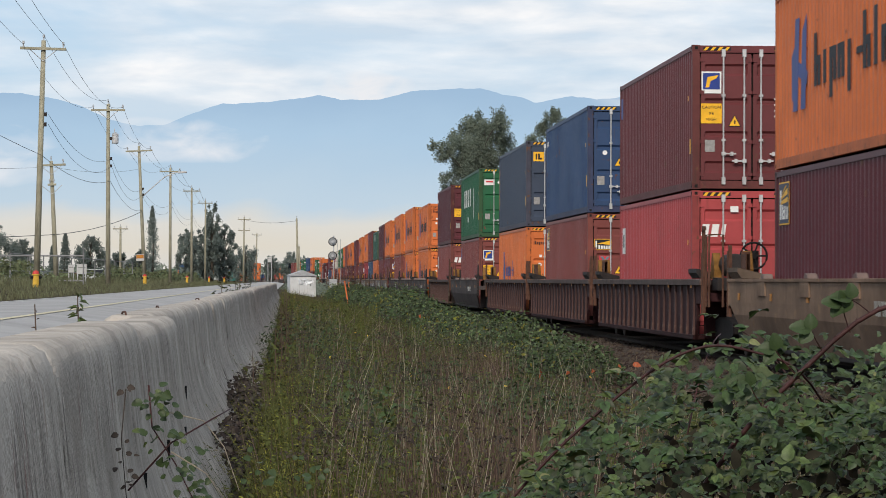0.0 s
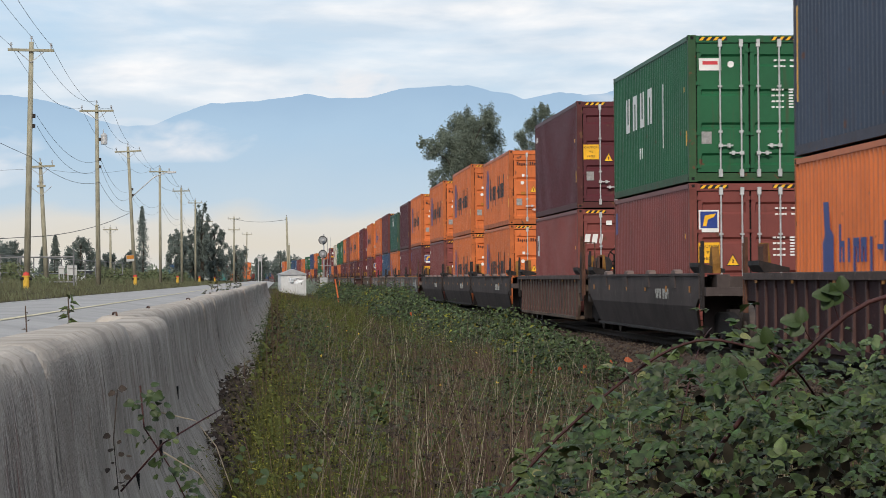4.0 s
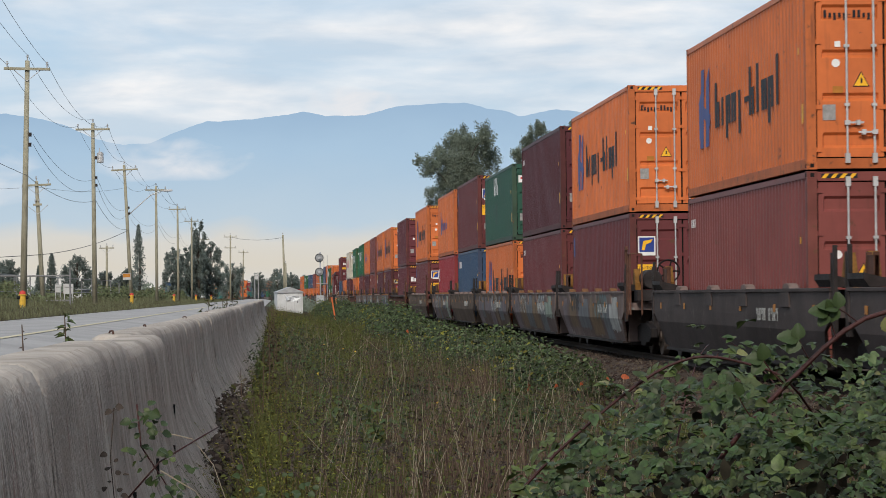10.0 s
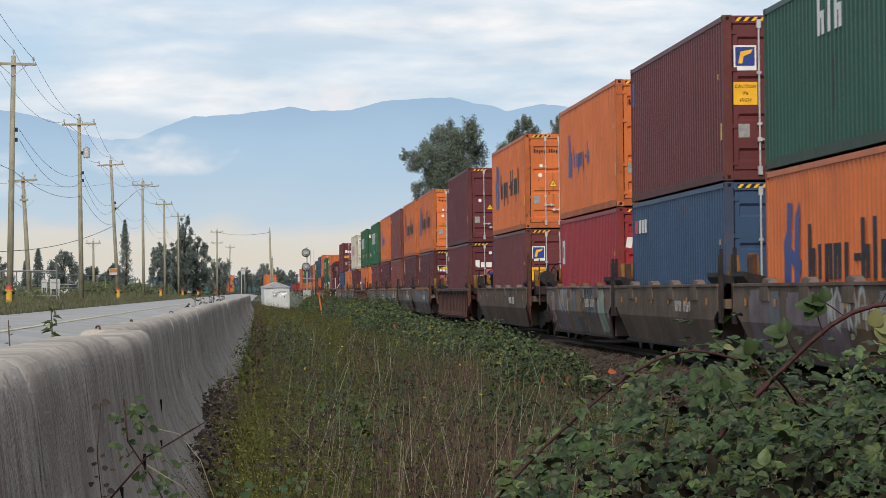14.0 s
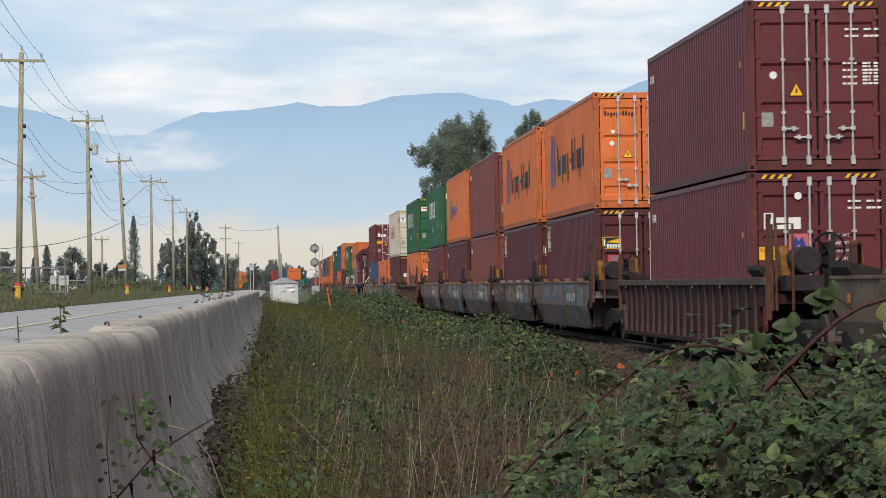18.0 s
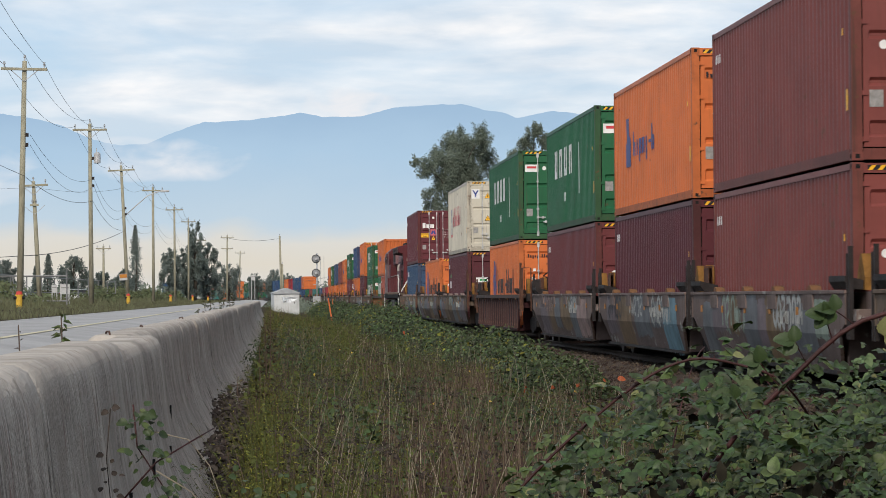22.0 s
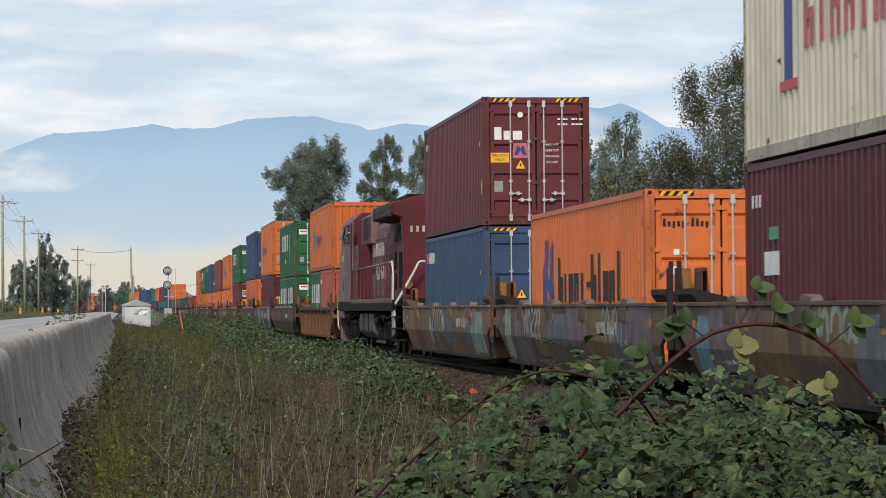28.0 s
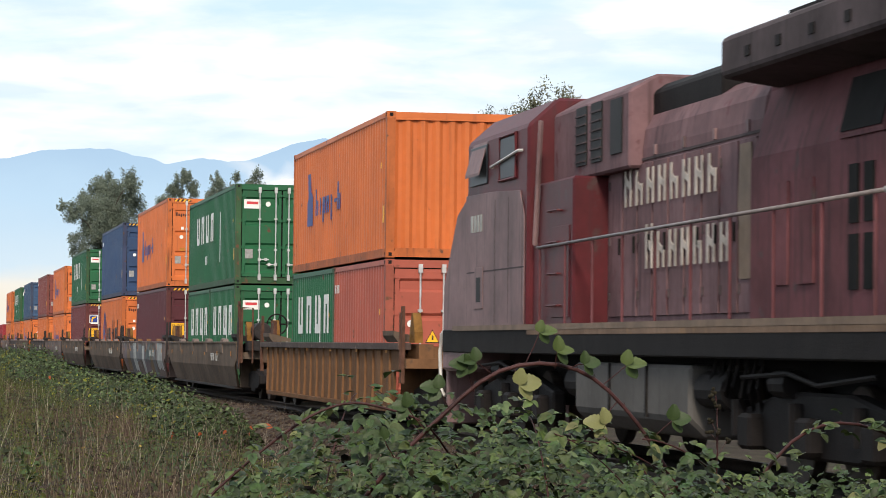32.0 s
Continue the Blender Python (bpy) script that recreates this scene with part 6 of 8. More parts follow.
bar_me = barrier_mesh(2.465)
slot = Geo().prism([(-.003, -.045), (.006, -.05), (.013, -.03), (.012, .02), (.004, .05), (-.006, .03), (-.011, -.01)], -0.004, 0.004, "x").mesh("lifting_slot", "gasket")
jog = random.Random(3)
loops = [Geo().tube([(0.0, 0.02, -0.02), (-0.005, 0.05, 0.006), (-0.01, 0.12, 0.011), (-0.03, 0.10 + reach, 0.008), (-0.035, 0.16 + reach, 0.002)], 0.0035, 6).mesh("lifting_loop", "rod_rust", 0, True) for reach in (0.55, 0.2, 0.35)]
BAR_Y0, BAR_TOP = -0.53, 1.26
for k in range(46):
    x = -0.45 if k < 4 else -0.53 + 0.012 * math.sin(k * 0.9) + jog.uniform(-0.004, 0.004)
    b = thing("concrete_barrier", "weathered grey concrete road barrier, streaked and stained", "road barrier",
              pose(x, BAR_Y0 + k * 2.47, BAR_TOP + (0.018 if k < 3 else -0.002 if k == 3 else 0.006 * math.sin(k * 0.8)), 0, jog.uniform(-.2, .2), jog.uniform(-0.05, 0.05)), group="road barriers", me=bar_me)
    if k in (4, 5, 7, 9):
        part("lifting_loop", loops[k % 3], b, "bent rusty lifting loop")
    for y in (0.6, 1.84) if k in (1, 2, 3, 4) else ():
        part("lifting_slot", slot, b, "dark drain slot", at=(0.1335, y, -0.36 + 0.03 * math.sin(k * 5 + y)))


# ---- poles and wires ----
def pole(x, y, height, arms, lean=0.0, label="weathered wooden utility pole with a crossarm and insulators", extra=None):
    z = ground_z(x) - 0.1
    ob = thing("utility_pole", label, "utility pole", pose(x, y, z, 0, lean, 0), group="roadside poles")
    part("mast", Geo().tube([(0, 0, 0), (0, 0, height * 0.5), (0, 0, height)], 0.155, 12, taper=0.66).mesh("mast", "pole_wood", 0, True), ob)
    for zz, w in arms:
        a = part("crossarm", Geo().box(-w / 2, w / 2, -0.20, -0.10, -0.06, 0.06).mesh("crossarm", "pole_wood", 0.008), ob, at=(0, 0, height - zz))
        for s in (-1, 1):
            part("insulator", cached("insul", lambda: Geo().disc((0, 0, 0.09), 0.03, 0.18, "z", 8).disc((0, 0, 0.17), 0.065, 0.05, "z", 10).disc((0, 0, 0.24), 0.05, 0.05, "z", 10).mesh("insulator", "zinc")), a, at=(s * (w / 2 - 0.14), -0.15, 0.06))
            part("brace", Geo().tube([(s * 0.6, -0.12, -0.04), (0.0, -0.12, -0.55)], 0.018, 5).mesh("brace", "zinc"), a)
    part("insulator", cached("insul", None), ob, at=(0, 0, height))
    return ob


ROW = [(-11.19, 125.0, 11.66, 1.46), (-10.82, 169.0, 11.60, -0.19), (-10.96, 215.0, 11.27, -2.58), (-11.12, 265.0, 11.62, 0.0), (-11.15, 325.0, 11.68, -0.1),
       (-11.52, 391.0, 12.09, 0.15), (-11.86, 470.0, 11.10, 0.0), (-6.94, 440.0, 10.88, 0.5), (-6.36, 560.0, 10.39, 1.2)]
for i, (x, y, arm, lean) in enumerate(ROW):
    h = arm + 0.38 - ground_z(x) + 0.1
    ob = pole(x, y, h, [(0.38, 2.05)] + ([(2.1, 1.9)] if i == 7 else [(1.2, 1.9)] if i == 6 else []), lean)
    if i == 1:
        t = part("transformer", Geo().disc((0.43, -0.1, h - 2.1), 0.20, 0.62, "z", 16).disc((0.43, -0.1, h - 1.76), 0.12, 0.06, "z", 12).mesh("transformer", "zinc", 0.03), ob, "grey drum transformer")
        part("bracket", Geo().box(0.1, 0.3, -0.14, -0.06, h - 2.2, h - 2.0).mesh("bracket", "steel_dark"), t)
        part("bushing", Geo().tube([(0.40, -0.1, h - 1.76), (0.38, -0.1, h - 1.5)], 0.03, 6).mesh("bushing", "zinc"), t)
    if i in (0, 1, 2):
        for q in (3.3, 3.75):
            part("spool_insulator", Geo().box(0.10, 0.24, -0.04, 0.04, h - q - 0.09, h - q + 0.09).mesh("spool_insulator", "steel_dark"), ob)
    if i == 2:
        l = part("street_lamp_arm", Geo().tube([(0.1, 0, h - 3.9), (0.8, 0, h - 3.3), (1.9, -0.2, h - 2.45), (2.6, -0.3, h - 2.2), (3.0, -0.3, h - 2.15)], 0.04, 8).mesh("street_lamp_arm", "zinc", 0, True), ob, "curved lamp bracket")
        part("lamp_head", Geo().box(2.9, 3.6, -0.45, -0.15, h - 2.24, h - 2.08).mesh("lamp_head", "zinc", 0.04), l, "flat grey lamp head")
        n = part("notice_board", Geo().box(-0.55, 0.05, -0.24, -0.17, 1.95, 2.45).mesh("notice_board", "sign_white"), ob, "small white and orange notice board")
        part("notice_panel", Geo().box(-0.53, 0.03, -0.246, -0.241, 2.14, 2.42).mesh("notice_panel", "tag_orange"), n, "faded orange panel")
for x, y, h, lean in ((-13.58, 165.0, 7.5, -2.65), (-12.15, 430.0, 6.6, 4.4), (1.26, 330.0, 8.7, -1.37), (1.42, 338.0, 5.5, -0.5), (-17.9, 300, 6.2, 0.0)):
    pole(x, y, h, [(0.25, 1.7), (1.4, 0.5)] if y == 165.0 else [(0.25, 1.6)] if x < -9.5 else [], lean, "thin weathered wooden pole beside the road")


def wire(a, b, sag, r=0.013):
    a, b = Vector(a), Vector(b)
    pts = [a.lerp(b, k / 14) - Vector((0, 0, sag * 4 * (k / 14) * (1 - k / 14))) for k in range(15)]
    thing("overhead_wire", "dark sagging overhead wire strung between poles", "wire", group="wires", me=Geo().tube(pts, r, 5).mesh("overhead_wire", "wire"))


# the line of poles, as the tops of their masts
line = [(-9.6, 80.0, 12.0)] + [(x + (arm - 0.5) * math.sin(radians(lean)), y, arm + 0.38) for x, y, arm, lean in ROW[:6]]
for i in range(len(line) - 1):
    (x0, y0, t0), (x1, y1, t1) = line[i], line[i + 1]
    for dx, dz in ((-0.9, -0.18), (0.9, -0.18), (0.0, 0.25)):
        wire((x0 + dx, y0, t0 + dz), (x1 + dx, y1, t1 + dz), 0.3 if i == 0 else 0.75 + 0.2 * (i % 2), 0.009 + 0.003 * (i > 3))
    if 0 < i < 6:
        for dz, sag in ((-3.3, 0.9), (-3.75, 1.1)):
            wire((x0 + 0.22, y0, t0 + dz), (x1 + 0.22, y1, t1 + dz), sag, 0.009)
wire((-45.0, 190.0, 4.0), (-13.7, 164.8, 4.0), 0.3, 0.02)
wire((-13.7, 164.8, 4.0), (-11.2, 214.8, 6.6), 0.3, 0.02)
wire((-13.4, 90.0, 8.5), (-10.95, 124.8, 6.9), 0.2, 0.012)
wire((-10.95, 124.8, 6.9), (-10.7, 168.8, 7.3), 0.5, 0.012)
wire((-10.7, 168.8, 7.3), (-11.2, 214.8, 6.7), 0.6, 0.012)
wire((-13.9, 165.0, 8.0), (-11.3, 215, 9.9), 0.3, 0.008)
wire((-13.9, 165.0, 8.0), (-26.0, 130, 7.6), 0.5, 0.008)
wire((-6.9, 440.0, 10.9), (1.1, 330.0, 8.4), 0.4, 0.02)
wire((1.25, 330.0, 3.2), (12.0, 420.0, 5.6), 0.5, 0.02)


# ---- hydrants ----
def hydrant(x, y):
    z = ground_z(x) - 0.02
    ob = thing("fire_hydrant", "yellow fire hydrant with a red cap on the grass verge", "fire hydrant", pose(x, y, z, 0, 0, 20), group="roadside hydrants")
    ob.scale = (0.9, 0.9, 0.88)
    part("pad", cached("hyd_p", lambda: Geo().disc((0, 0, -0.1), 0.3, 0.2, "z", 16).mesh("pad", "concrete")), ob, "round concrete pad")
    part("barrel", cached("hyd_b", lambda: Geo().disc((0, 0, 0.03), 0.21, 0.06, "z", 16).disc((0, 0, 0.36), 0.15, 0.66, "z", 16).disc((0, 0, 0.70), 0.19, 0.06, "z", 16).mesh("barrel", "hydrant_yellow", 0.01)), ob, "yellow barrel")
    part("bonnet", cached("hyd_t", lambda: Geo().tube([(0, 0, 0.73), (0, 0, 0.80), (0, 0, 0.88)], 0.165, 16, taper=0.8).disc((0, 0, 0.90), 0.04, 0.05, "z", 6).mesh("bonnet", "hydrant_red", 0.01)), ob, "red domed bonnet")
    for s in (-1, 1):
        part("outlet", cached("hyd_o", lambda: Geo().disc((0, 0, 0), 0.075, 0.16, "x", 12).mesh("outlet", "signal_black", 0.01)), ob, "dark outlet cap", at=(s * 0.19, 0, 0.58))


for x, y in ((-10.58, 118.0), (-10.14, 199.0), (-9.98, 278.0), (-9.68, 345.0), (-9.27, 410.0)):
    hydrant(x, y)


# ---- fence and signs by the yard ----
def sign_board(x, y, z0, w, h, label):
    z = ground_z(x)
    ob = thing("sign_board", label, "sign", pose(x, y, z, 0, 0, 4))
    for s in (-1, 1):
        part("post", Geo().tube([(s * w * 0.4, 0.04, 0), (s * w * 0.4, 0.04, z0 + h)], 0.04, 6).mesh("post", "zinc"), ob)
    part("panel", Geo().box(-w / 2, w / 2, -0.03, 0.0, z0, z0 + h).mesh("panel", "sign_white", 0.004), ob, "white panel")
    part("bar", Geo().box(-w * 0.38, w * 0.38, -0.036, -0.031, z0 + h * 0.6, z0 + h * 0.72).mesh("bar", "plate_metal"), ob)


sign_board(-12.92, 176.0, 0.75, 0.62, 0.62, "small white sign board on steel posts")
sign_board(-13.6, 176.3, 0.85, 0.36, 0.5, "narrow white notice on steel posts")
sign_board(-1.92, 300.0, 2.6, 0.45, 0.6, "small road sign on a thin post")
fence = thing("wire_fence", "grey steel tube fence round the yard beside the road", "fence")
for k in range(11):
    part("post", cached("fpost", lambda: Geo().tube([(0, 0, 0), (0, 0, 1.9)], 0.045, 6).mesh("post", "fence_grey")), fence, at=(-15.8 + 0.25 * k, 160 + k * 8.0, ground_z(-14)))
part("top_rail", Geo().tube([(-15.8, 160, ground_z(-14) + 1.9), (-13.3, 240, ground_z(-14) + 1.9)], 0.03, 6).mesh("top_rail", "fence_grey"), fence)
part("middle_rail", Geo().tube([(-15.8, 160, ground_z(-14) + 0.9), (-13.3, 240, ground_z(-14) + 0.9)], 0.025, 6).mesh("middle_rail", "fence_grey"), fence)
gate = thing("yard_gate", "pale steel tube gate beside the yard fence", "gate", pose(-14.9, 158, ground_z(-14), 0, 0, 0))
for x0, x1, z0, z1 in ((-2.6, 3.4, 1.75, 1.75), (-2.6, 3.4, 0.35, 0.35), (-2.6, -2.6, 0, 1.9), (0.4, 0.4, 0.35, 1.75), (3.4, 3.4, 0, 2.2)):
    part("bar", Geo().tube([(x0, 0, z0), (x1, 0, z1)], 0.05, 6).mesh("bar", "fence_grey"), gate)


def parked_car(x, y, turn):
    ob = thing("parked_car", "white parked car behind the roadside weeds", "car", pose(x, y, ground_z(x), 0, 0, turn), group="parked cars")
    part("body", cached("car_body", lambda: Geo().prism([(-2.1, 0.35), (2.1, 0.35), (2.15, 0.75), (1.9, 0.88), (1.0, 0.95), (-1.9, 0.98), (-2.15, 0.8)], -0.85, 0.85).mesh("body", "shed_white", 0.03)), ob)
    part("cabin", cached("car_cabin", lambda: Geo().prism([(-1.7, 0.96), (1.1, 0.94), (0.45, 1.42), (-1.2, 1.45)], -0.72, 0.72).mesh("cabin", "glass_dark", 0.03)), ob, "dark glazed cabin")
    part("roof", cached("car_roof", lambda: Geo().box(-1.2, 0.45, -0.72, 0.72, 1.45, 1.50).mesh("roof", "shed_white", 0.015)), ob)
    for wx in (-1.35, 1.35):
        for wy in (-0.8, 0.8):
            part("wheel", cached("car_wheel", lambda: Geo().disc((0, 0, 0), 0.32, 0.2, "y", 18).mesh("wheel", "signal_black", 0.02)), ob, at=(wx, wy, 0.32))


for x, y, turn in ((-24.5, 310, 20), (-20.5, 300, 80), (-11.0, 470, 75)):
    parked_car(x, y, turn)

# ---- shed, signal, stakes ----
def shed():
    z = ground_z(1.0) - 0.05
    ob = thing("equipment_shed", "small white metal shed with a shallow roof among weeds", "shed", pose(1.27, 230.0, z, 0, 0, 6))
    part("wall", Geo().box(-1.06, 1.06, 0, 2.2, -0.1, 1.62).mesh("wall", "shed_white", 0.01), ob)
    part("roof", Geo().prism([(-1.12, 1.62), (1.12, 1.62), (1.12, 1.70), (0, 2.10), (-1.12, 1.70)], -0.12, 2.32).mesh("roof", "roof_grey"), ob, "pale grey roof")
    part("door", Geo().box(-0.1, 0.75, -0.03, 0.0, 0.1, 1.6).mesh("door", "shed_white", 0.005), ob)
    part("handle", Geo().box(0.6, 0.66, -0.07, -0.03, 0.8, 0.95).mesh("handle", "steel_dark"), ob)
    tarp = thing("plastic_sheet", "crumpled bright white plastic sheet leaning by the shed", "plastic sheet", pose(1.45, 227.8, z + 0.45, 0, 0, 0))
    rnd = random.Random(8)
    for k in range(7):
        a = [(rnd.uniform(-0.75, 0.75), rnd.uniform(0, 0.6), rnd.uniform(0.35, 1.0)) for _ in range(4)]
        c = Vector([sum(q[i] for q in a) / 4 for i in range(3)])
        me = Geo().add([a[0], a[1], a[2], a[3], c + Vector((0, -0.15, 0.1))], [(0, 1, 4), (1, 2, 4), (2, 3, 4), (3, 0, 4), (0, 3, 2, 1)]).mesh("fold", "sheet_white")
        part("fold", me, tarp)


shed()


def signal(x, y):
    ob = thing("railway_signal", "silver signal mast with two round black heads", "railway signal", pose(x, y, -0.3, 0, 0, 0))
    part("mast", Geo().tube([(0, 0, 0), (0, 0, 7.0)], 0.09, 10).mesh("mast", "signal_silver", 0, True), ob)
    part("ladder", Geo().tube([(0.45, 0.3, 0), (0.45, 0.3, 6.6)], 0.03).tube([(0.85, 0.3, 0), (0.85, 0.3, 6.6)], 0.03).mesh("ladder", "signal_silver"), ob)
    for z in (6.3, 4.6):
        h = part("target", Geo().disc((-0.12, -0.2, z), 0.50, 0.05, "y", 28).mesh("target", "signal_face"), ob, "round black signal target")
        part("rim", Geo().tube([(-0.12 + 0.48 * math.cos(k * math.tau / 24), -0.24, z + 0.48 * math.sin(k * math.tau / 24)) for k in range(25)], 0.045, 5).mesh("rim", "signal_black"), h)
        part("hood", Geo().disc((-0.12, -0.42, z), 0.16, 0.4, "y", 16).mesh("hood", "signal_silver"), h, "projecting lamp hood")
        part("box", Geo().box(-0.35, 0.1, -0.1, 0.25, z - 0.3, z + 0.3).mesh("box", "signal_black", 0.02), h)
    part("platform", Geo().box(-0.5, 0.9, -0.1, 0.5, 3.2, 3.26).mesh("platform", "signal_silver"), ob)
    part("case", Geo().box(-0.5, 0.4, -0.3, 0.3, 0, 1.8).mesh("case", "signal_silver", 0.02), ob, "silver equipment case")


signal(5.52, 335.0)
for x, y, lean in ((3.0, 135.0, -9.0), (3.75, 170.0, 0.0)):
    ob = thing("marker_stake", "orange plastic marker stake leaning in the brush", "marker stake", pose(x, y, ground_z(x), 0, lean, 0))
    part("stake", Geo().tube([(0, 0, 0), (0, 0, 1.5)], 0.035, 8).mesh("stake", "orange_plastic"), ob)
    part("cap", Geo().disc((0, 0, 1.52), 0.045, 0.05, "z", 8).mesh("cap", "orange_plastic"), ob)

# ---- distant yard ----
yard = random.Random(2)
for k in range(14):
    x, y = -9.0 - k * 3.6 - (8 if k > 6 else 0), 800 + 3 * k
    for lvl in range(1 + (k % 3 == 0)):
        ob = container(yard.choice(("orange_plain", "oxide", "teal", "red_block", "blue", "grey")), LO, fine=False)
        ob.matrix_basis = pose(x, y, ground_z(x) + lvl * (LO + 0.02), 0, 0, 0)


# ---- mountains ----
def mountains():
    ob = thing("mountain_range", "hazy blue forested mountain range on the horizon", "mountains", kind="structure")
    D = 4300.0
    az = np.linspace(-0.75, 0.95, 1500)

    ridge = [(-0.75, 58), (-0.3, 62), (-0.16, 65.5), (-0.0946, 66.6), (-0.0827, 64.4), (-0.0727, 61.4), (-0.0628, 56.9), (-0.0538, 54.8), (-0.0438, 55.4), (-0.0347, 59.2), (-0.0236, 63.4),
             (-0.0064, 64.1), (0.0114, 66.3), (0.0189, 64.8), (0.0341, 65.2), (0.0443, 68.0), (0.0545, 68.7), (0.0697, 69.2), (0.0768, 67.1), (0.0839, 65.6), (0.0885, 63.4), (0.1015, 65.7),
             (0.1108, 64.4), (0.1189, 65.4), (0.1352, 71.5), (0.1453, 73.9), (0.1524, 71.8), (0.1636, 72.6), (0.1717, 71.1), (0.1794, 72.8), (0.1875, 69.2), (0.1955, 64.1), (0.23, 62), (0.95, 55)]
    top = np.interp(az, [r[0] for r in ridge], [r[1] / 1000 for r in ridge])
    rng = np.random.default_rng(4)
    rough = np.zeros(len(az))
    for k in range(1, 11):
        rough += np.sin(az * 31 * 1.9 ** k * 0.35 + rng.random() * 6) * 0.0011 / 1.32 ** k
    top = top + rough * 0.35
    levels = np.concatenate([[-0.01], np.linspace(0.0, 1, 16)])
    v = np.array([[(D - 500 * (1 - q) ) * np.sin(a), (D - 500 * (1 - q)) * np.cos(a), 1.38 + D * t * q] for q in levels for a, t in zip(az, top)])
    n = len(az)
    i = np.arange(len(levels) - 1)[:, None] * n + np.arange(n - 1)[None]
    f = np.stack([i, i + 1, i + n + 1, i + n], -1).reshape(-1, 4)
    m = bpy.data.materials.new("mountain_haze")
    m.use_nodes = True
    nn, ll = m.node_tree.nodes, m.node_tree.links
    nn.clear()
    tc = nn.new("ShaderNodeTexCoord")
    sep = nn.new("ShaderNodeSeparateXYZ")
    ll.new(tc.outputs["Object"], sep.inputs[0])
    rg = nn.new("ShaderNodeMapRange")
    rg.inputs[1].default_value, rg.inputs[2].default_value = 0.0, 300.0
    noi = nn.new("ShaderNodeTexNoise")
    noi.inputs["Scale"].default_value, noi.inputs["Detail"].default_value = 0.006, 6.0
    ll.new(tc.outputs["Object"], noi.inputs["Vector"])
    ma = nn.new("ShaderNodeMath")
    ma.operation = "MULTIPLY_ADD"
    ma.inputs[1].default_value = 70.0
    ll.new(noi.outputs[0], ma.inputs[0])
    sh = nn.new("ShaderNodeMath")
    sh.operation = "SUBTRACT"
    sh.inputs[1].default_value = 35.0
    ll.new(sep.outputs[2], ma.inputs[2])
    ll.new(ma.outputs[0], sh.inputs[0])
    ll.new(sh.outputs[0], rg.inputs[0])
    # distance haze is put into these emission colours, warm at the foot, blue above
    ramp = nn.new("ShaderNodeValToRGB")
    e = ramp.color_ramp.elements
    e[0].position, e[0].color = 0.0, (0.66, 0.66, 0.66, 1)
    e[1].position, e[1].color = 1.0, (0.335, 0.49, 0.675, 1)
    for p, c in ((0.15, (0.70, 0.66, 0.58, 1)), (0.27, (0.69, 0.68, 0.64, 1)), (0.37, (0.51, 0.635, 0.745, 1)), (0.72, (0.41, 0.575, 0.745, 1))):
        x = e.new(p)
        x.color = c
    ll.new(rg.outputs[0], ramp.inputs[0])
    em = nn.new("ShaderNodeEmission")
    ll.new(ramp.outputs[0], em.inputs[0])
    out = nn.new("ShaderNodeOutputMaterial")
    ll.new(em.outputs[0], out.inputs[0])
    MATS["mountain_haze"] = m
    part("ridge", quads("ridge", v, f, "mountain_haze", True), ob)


mountains()


def low_cloud(az0, az1, e0, e1, seed, strength, label, D=3600.0):
    """A bank of mist hanging before the far slopes."""
    n = 24
    a = np.linspace(az0, az1, n)
    v = [(D * math.sin(t), D * math.cos(t), 1.38 + D * e) for e in (e0, e1) for t in a]
    f = [(i, i + 1, n + i + 1, n + i) for i in range(n - 1)]
    m = bpy.data.materials.new("mist")
    m.use_nodes = True
    nn, ll = m.node_tree.nodes, m.node_tree.links
    nn.clear()
    tc = nn.new("ShaderNodeTexCoord")

    def math_(op, a_, b_=None):
        q = nn.new("ShaderNodeMath")
        q.operation = op
        for k, val in enumerate((a_, b_)):
            if val is None:
                continue
            if hasattr(val, "links"):
                ll.new(val, q.inputs[k])
            else:
                q.inputs[k].default_value = val
        return q.outputs[0]

    sep = nn.new("ShaderNodeSeparateXYZ")
    ll.new(tc.outputs["Generated"], sep.inputs[0])
    fade = 1.0
    for ax in (0, 2):
        u = math_("SUBTRACT", math_("MULTIPLY", sep.outputs[ax], 2.0), 1.0)
        k = math_("SUBTRACT", 1.0, math_("MULTIPLY", u, u))
        fade = k if ax == 0 else math_("MULTIPLY", fade, k)
    mp = nn.new("ShaderNodeMapping")
    mp.inputs["Location"].default_value, mp.inputs["Scale"].default_value = (seed, seed * 0.7, 0), (1.0, 1.0, 2.2)
    ll.new(tc.outputs["Object"], mp.inputs[0])
    noi = nn.new("ShaderNodeTexNoise")
    noi.inputs["Scale"].default_value, noi.inputs["Detail"].default_value, noi.inputs["Distortion"].default_value = 0.013, 6.0, 0.4
    ll.new(mp.outputs[0], noi.inputs["Vector"])
    al = nn.new("ShaderNodeMapRange")
    al.inputs[1].default_value, al.inputs[2].default_value, al.inputs[4].default_value = 0.29, 0.58, strength
    ll.new(math_("MULTIPLY", math_("POWER", fade, 0.55), noi.outputs[0]), al.inputs[0])
    em = nn.new("ShaderNodeEmission")
    em.inputs[0].default_value = (0.80, 0.82, 0.86, 1)
    tr = nn.new("ShaderNodeBsdfTransparent")
    mx = nn.new("ShaderNodeMixShader")
    ll.new(al.outputs[0], mx.inputs[0])
    ll.new(tr.outputs[0], mx.inputs[1])
    ll.new(em.outputs[0], mx.inputs[2])
    out = nn.new("ShaderNodeOutputMaterial")
    ll.new(mx.outputs[0], out.inputs[0])
    MATS["mist"] = m
    ob = thing("low_cloud", label, "cloud", kind="structure", me=quads("low_cloud", v, f, "mist"))
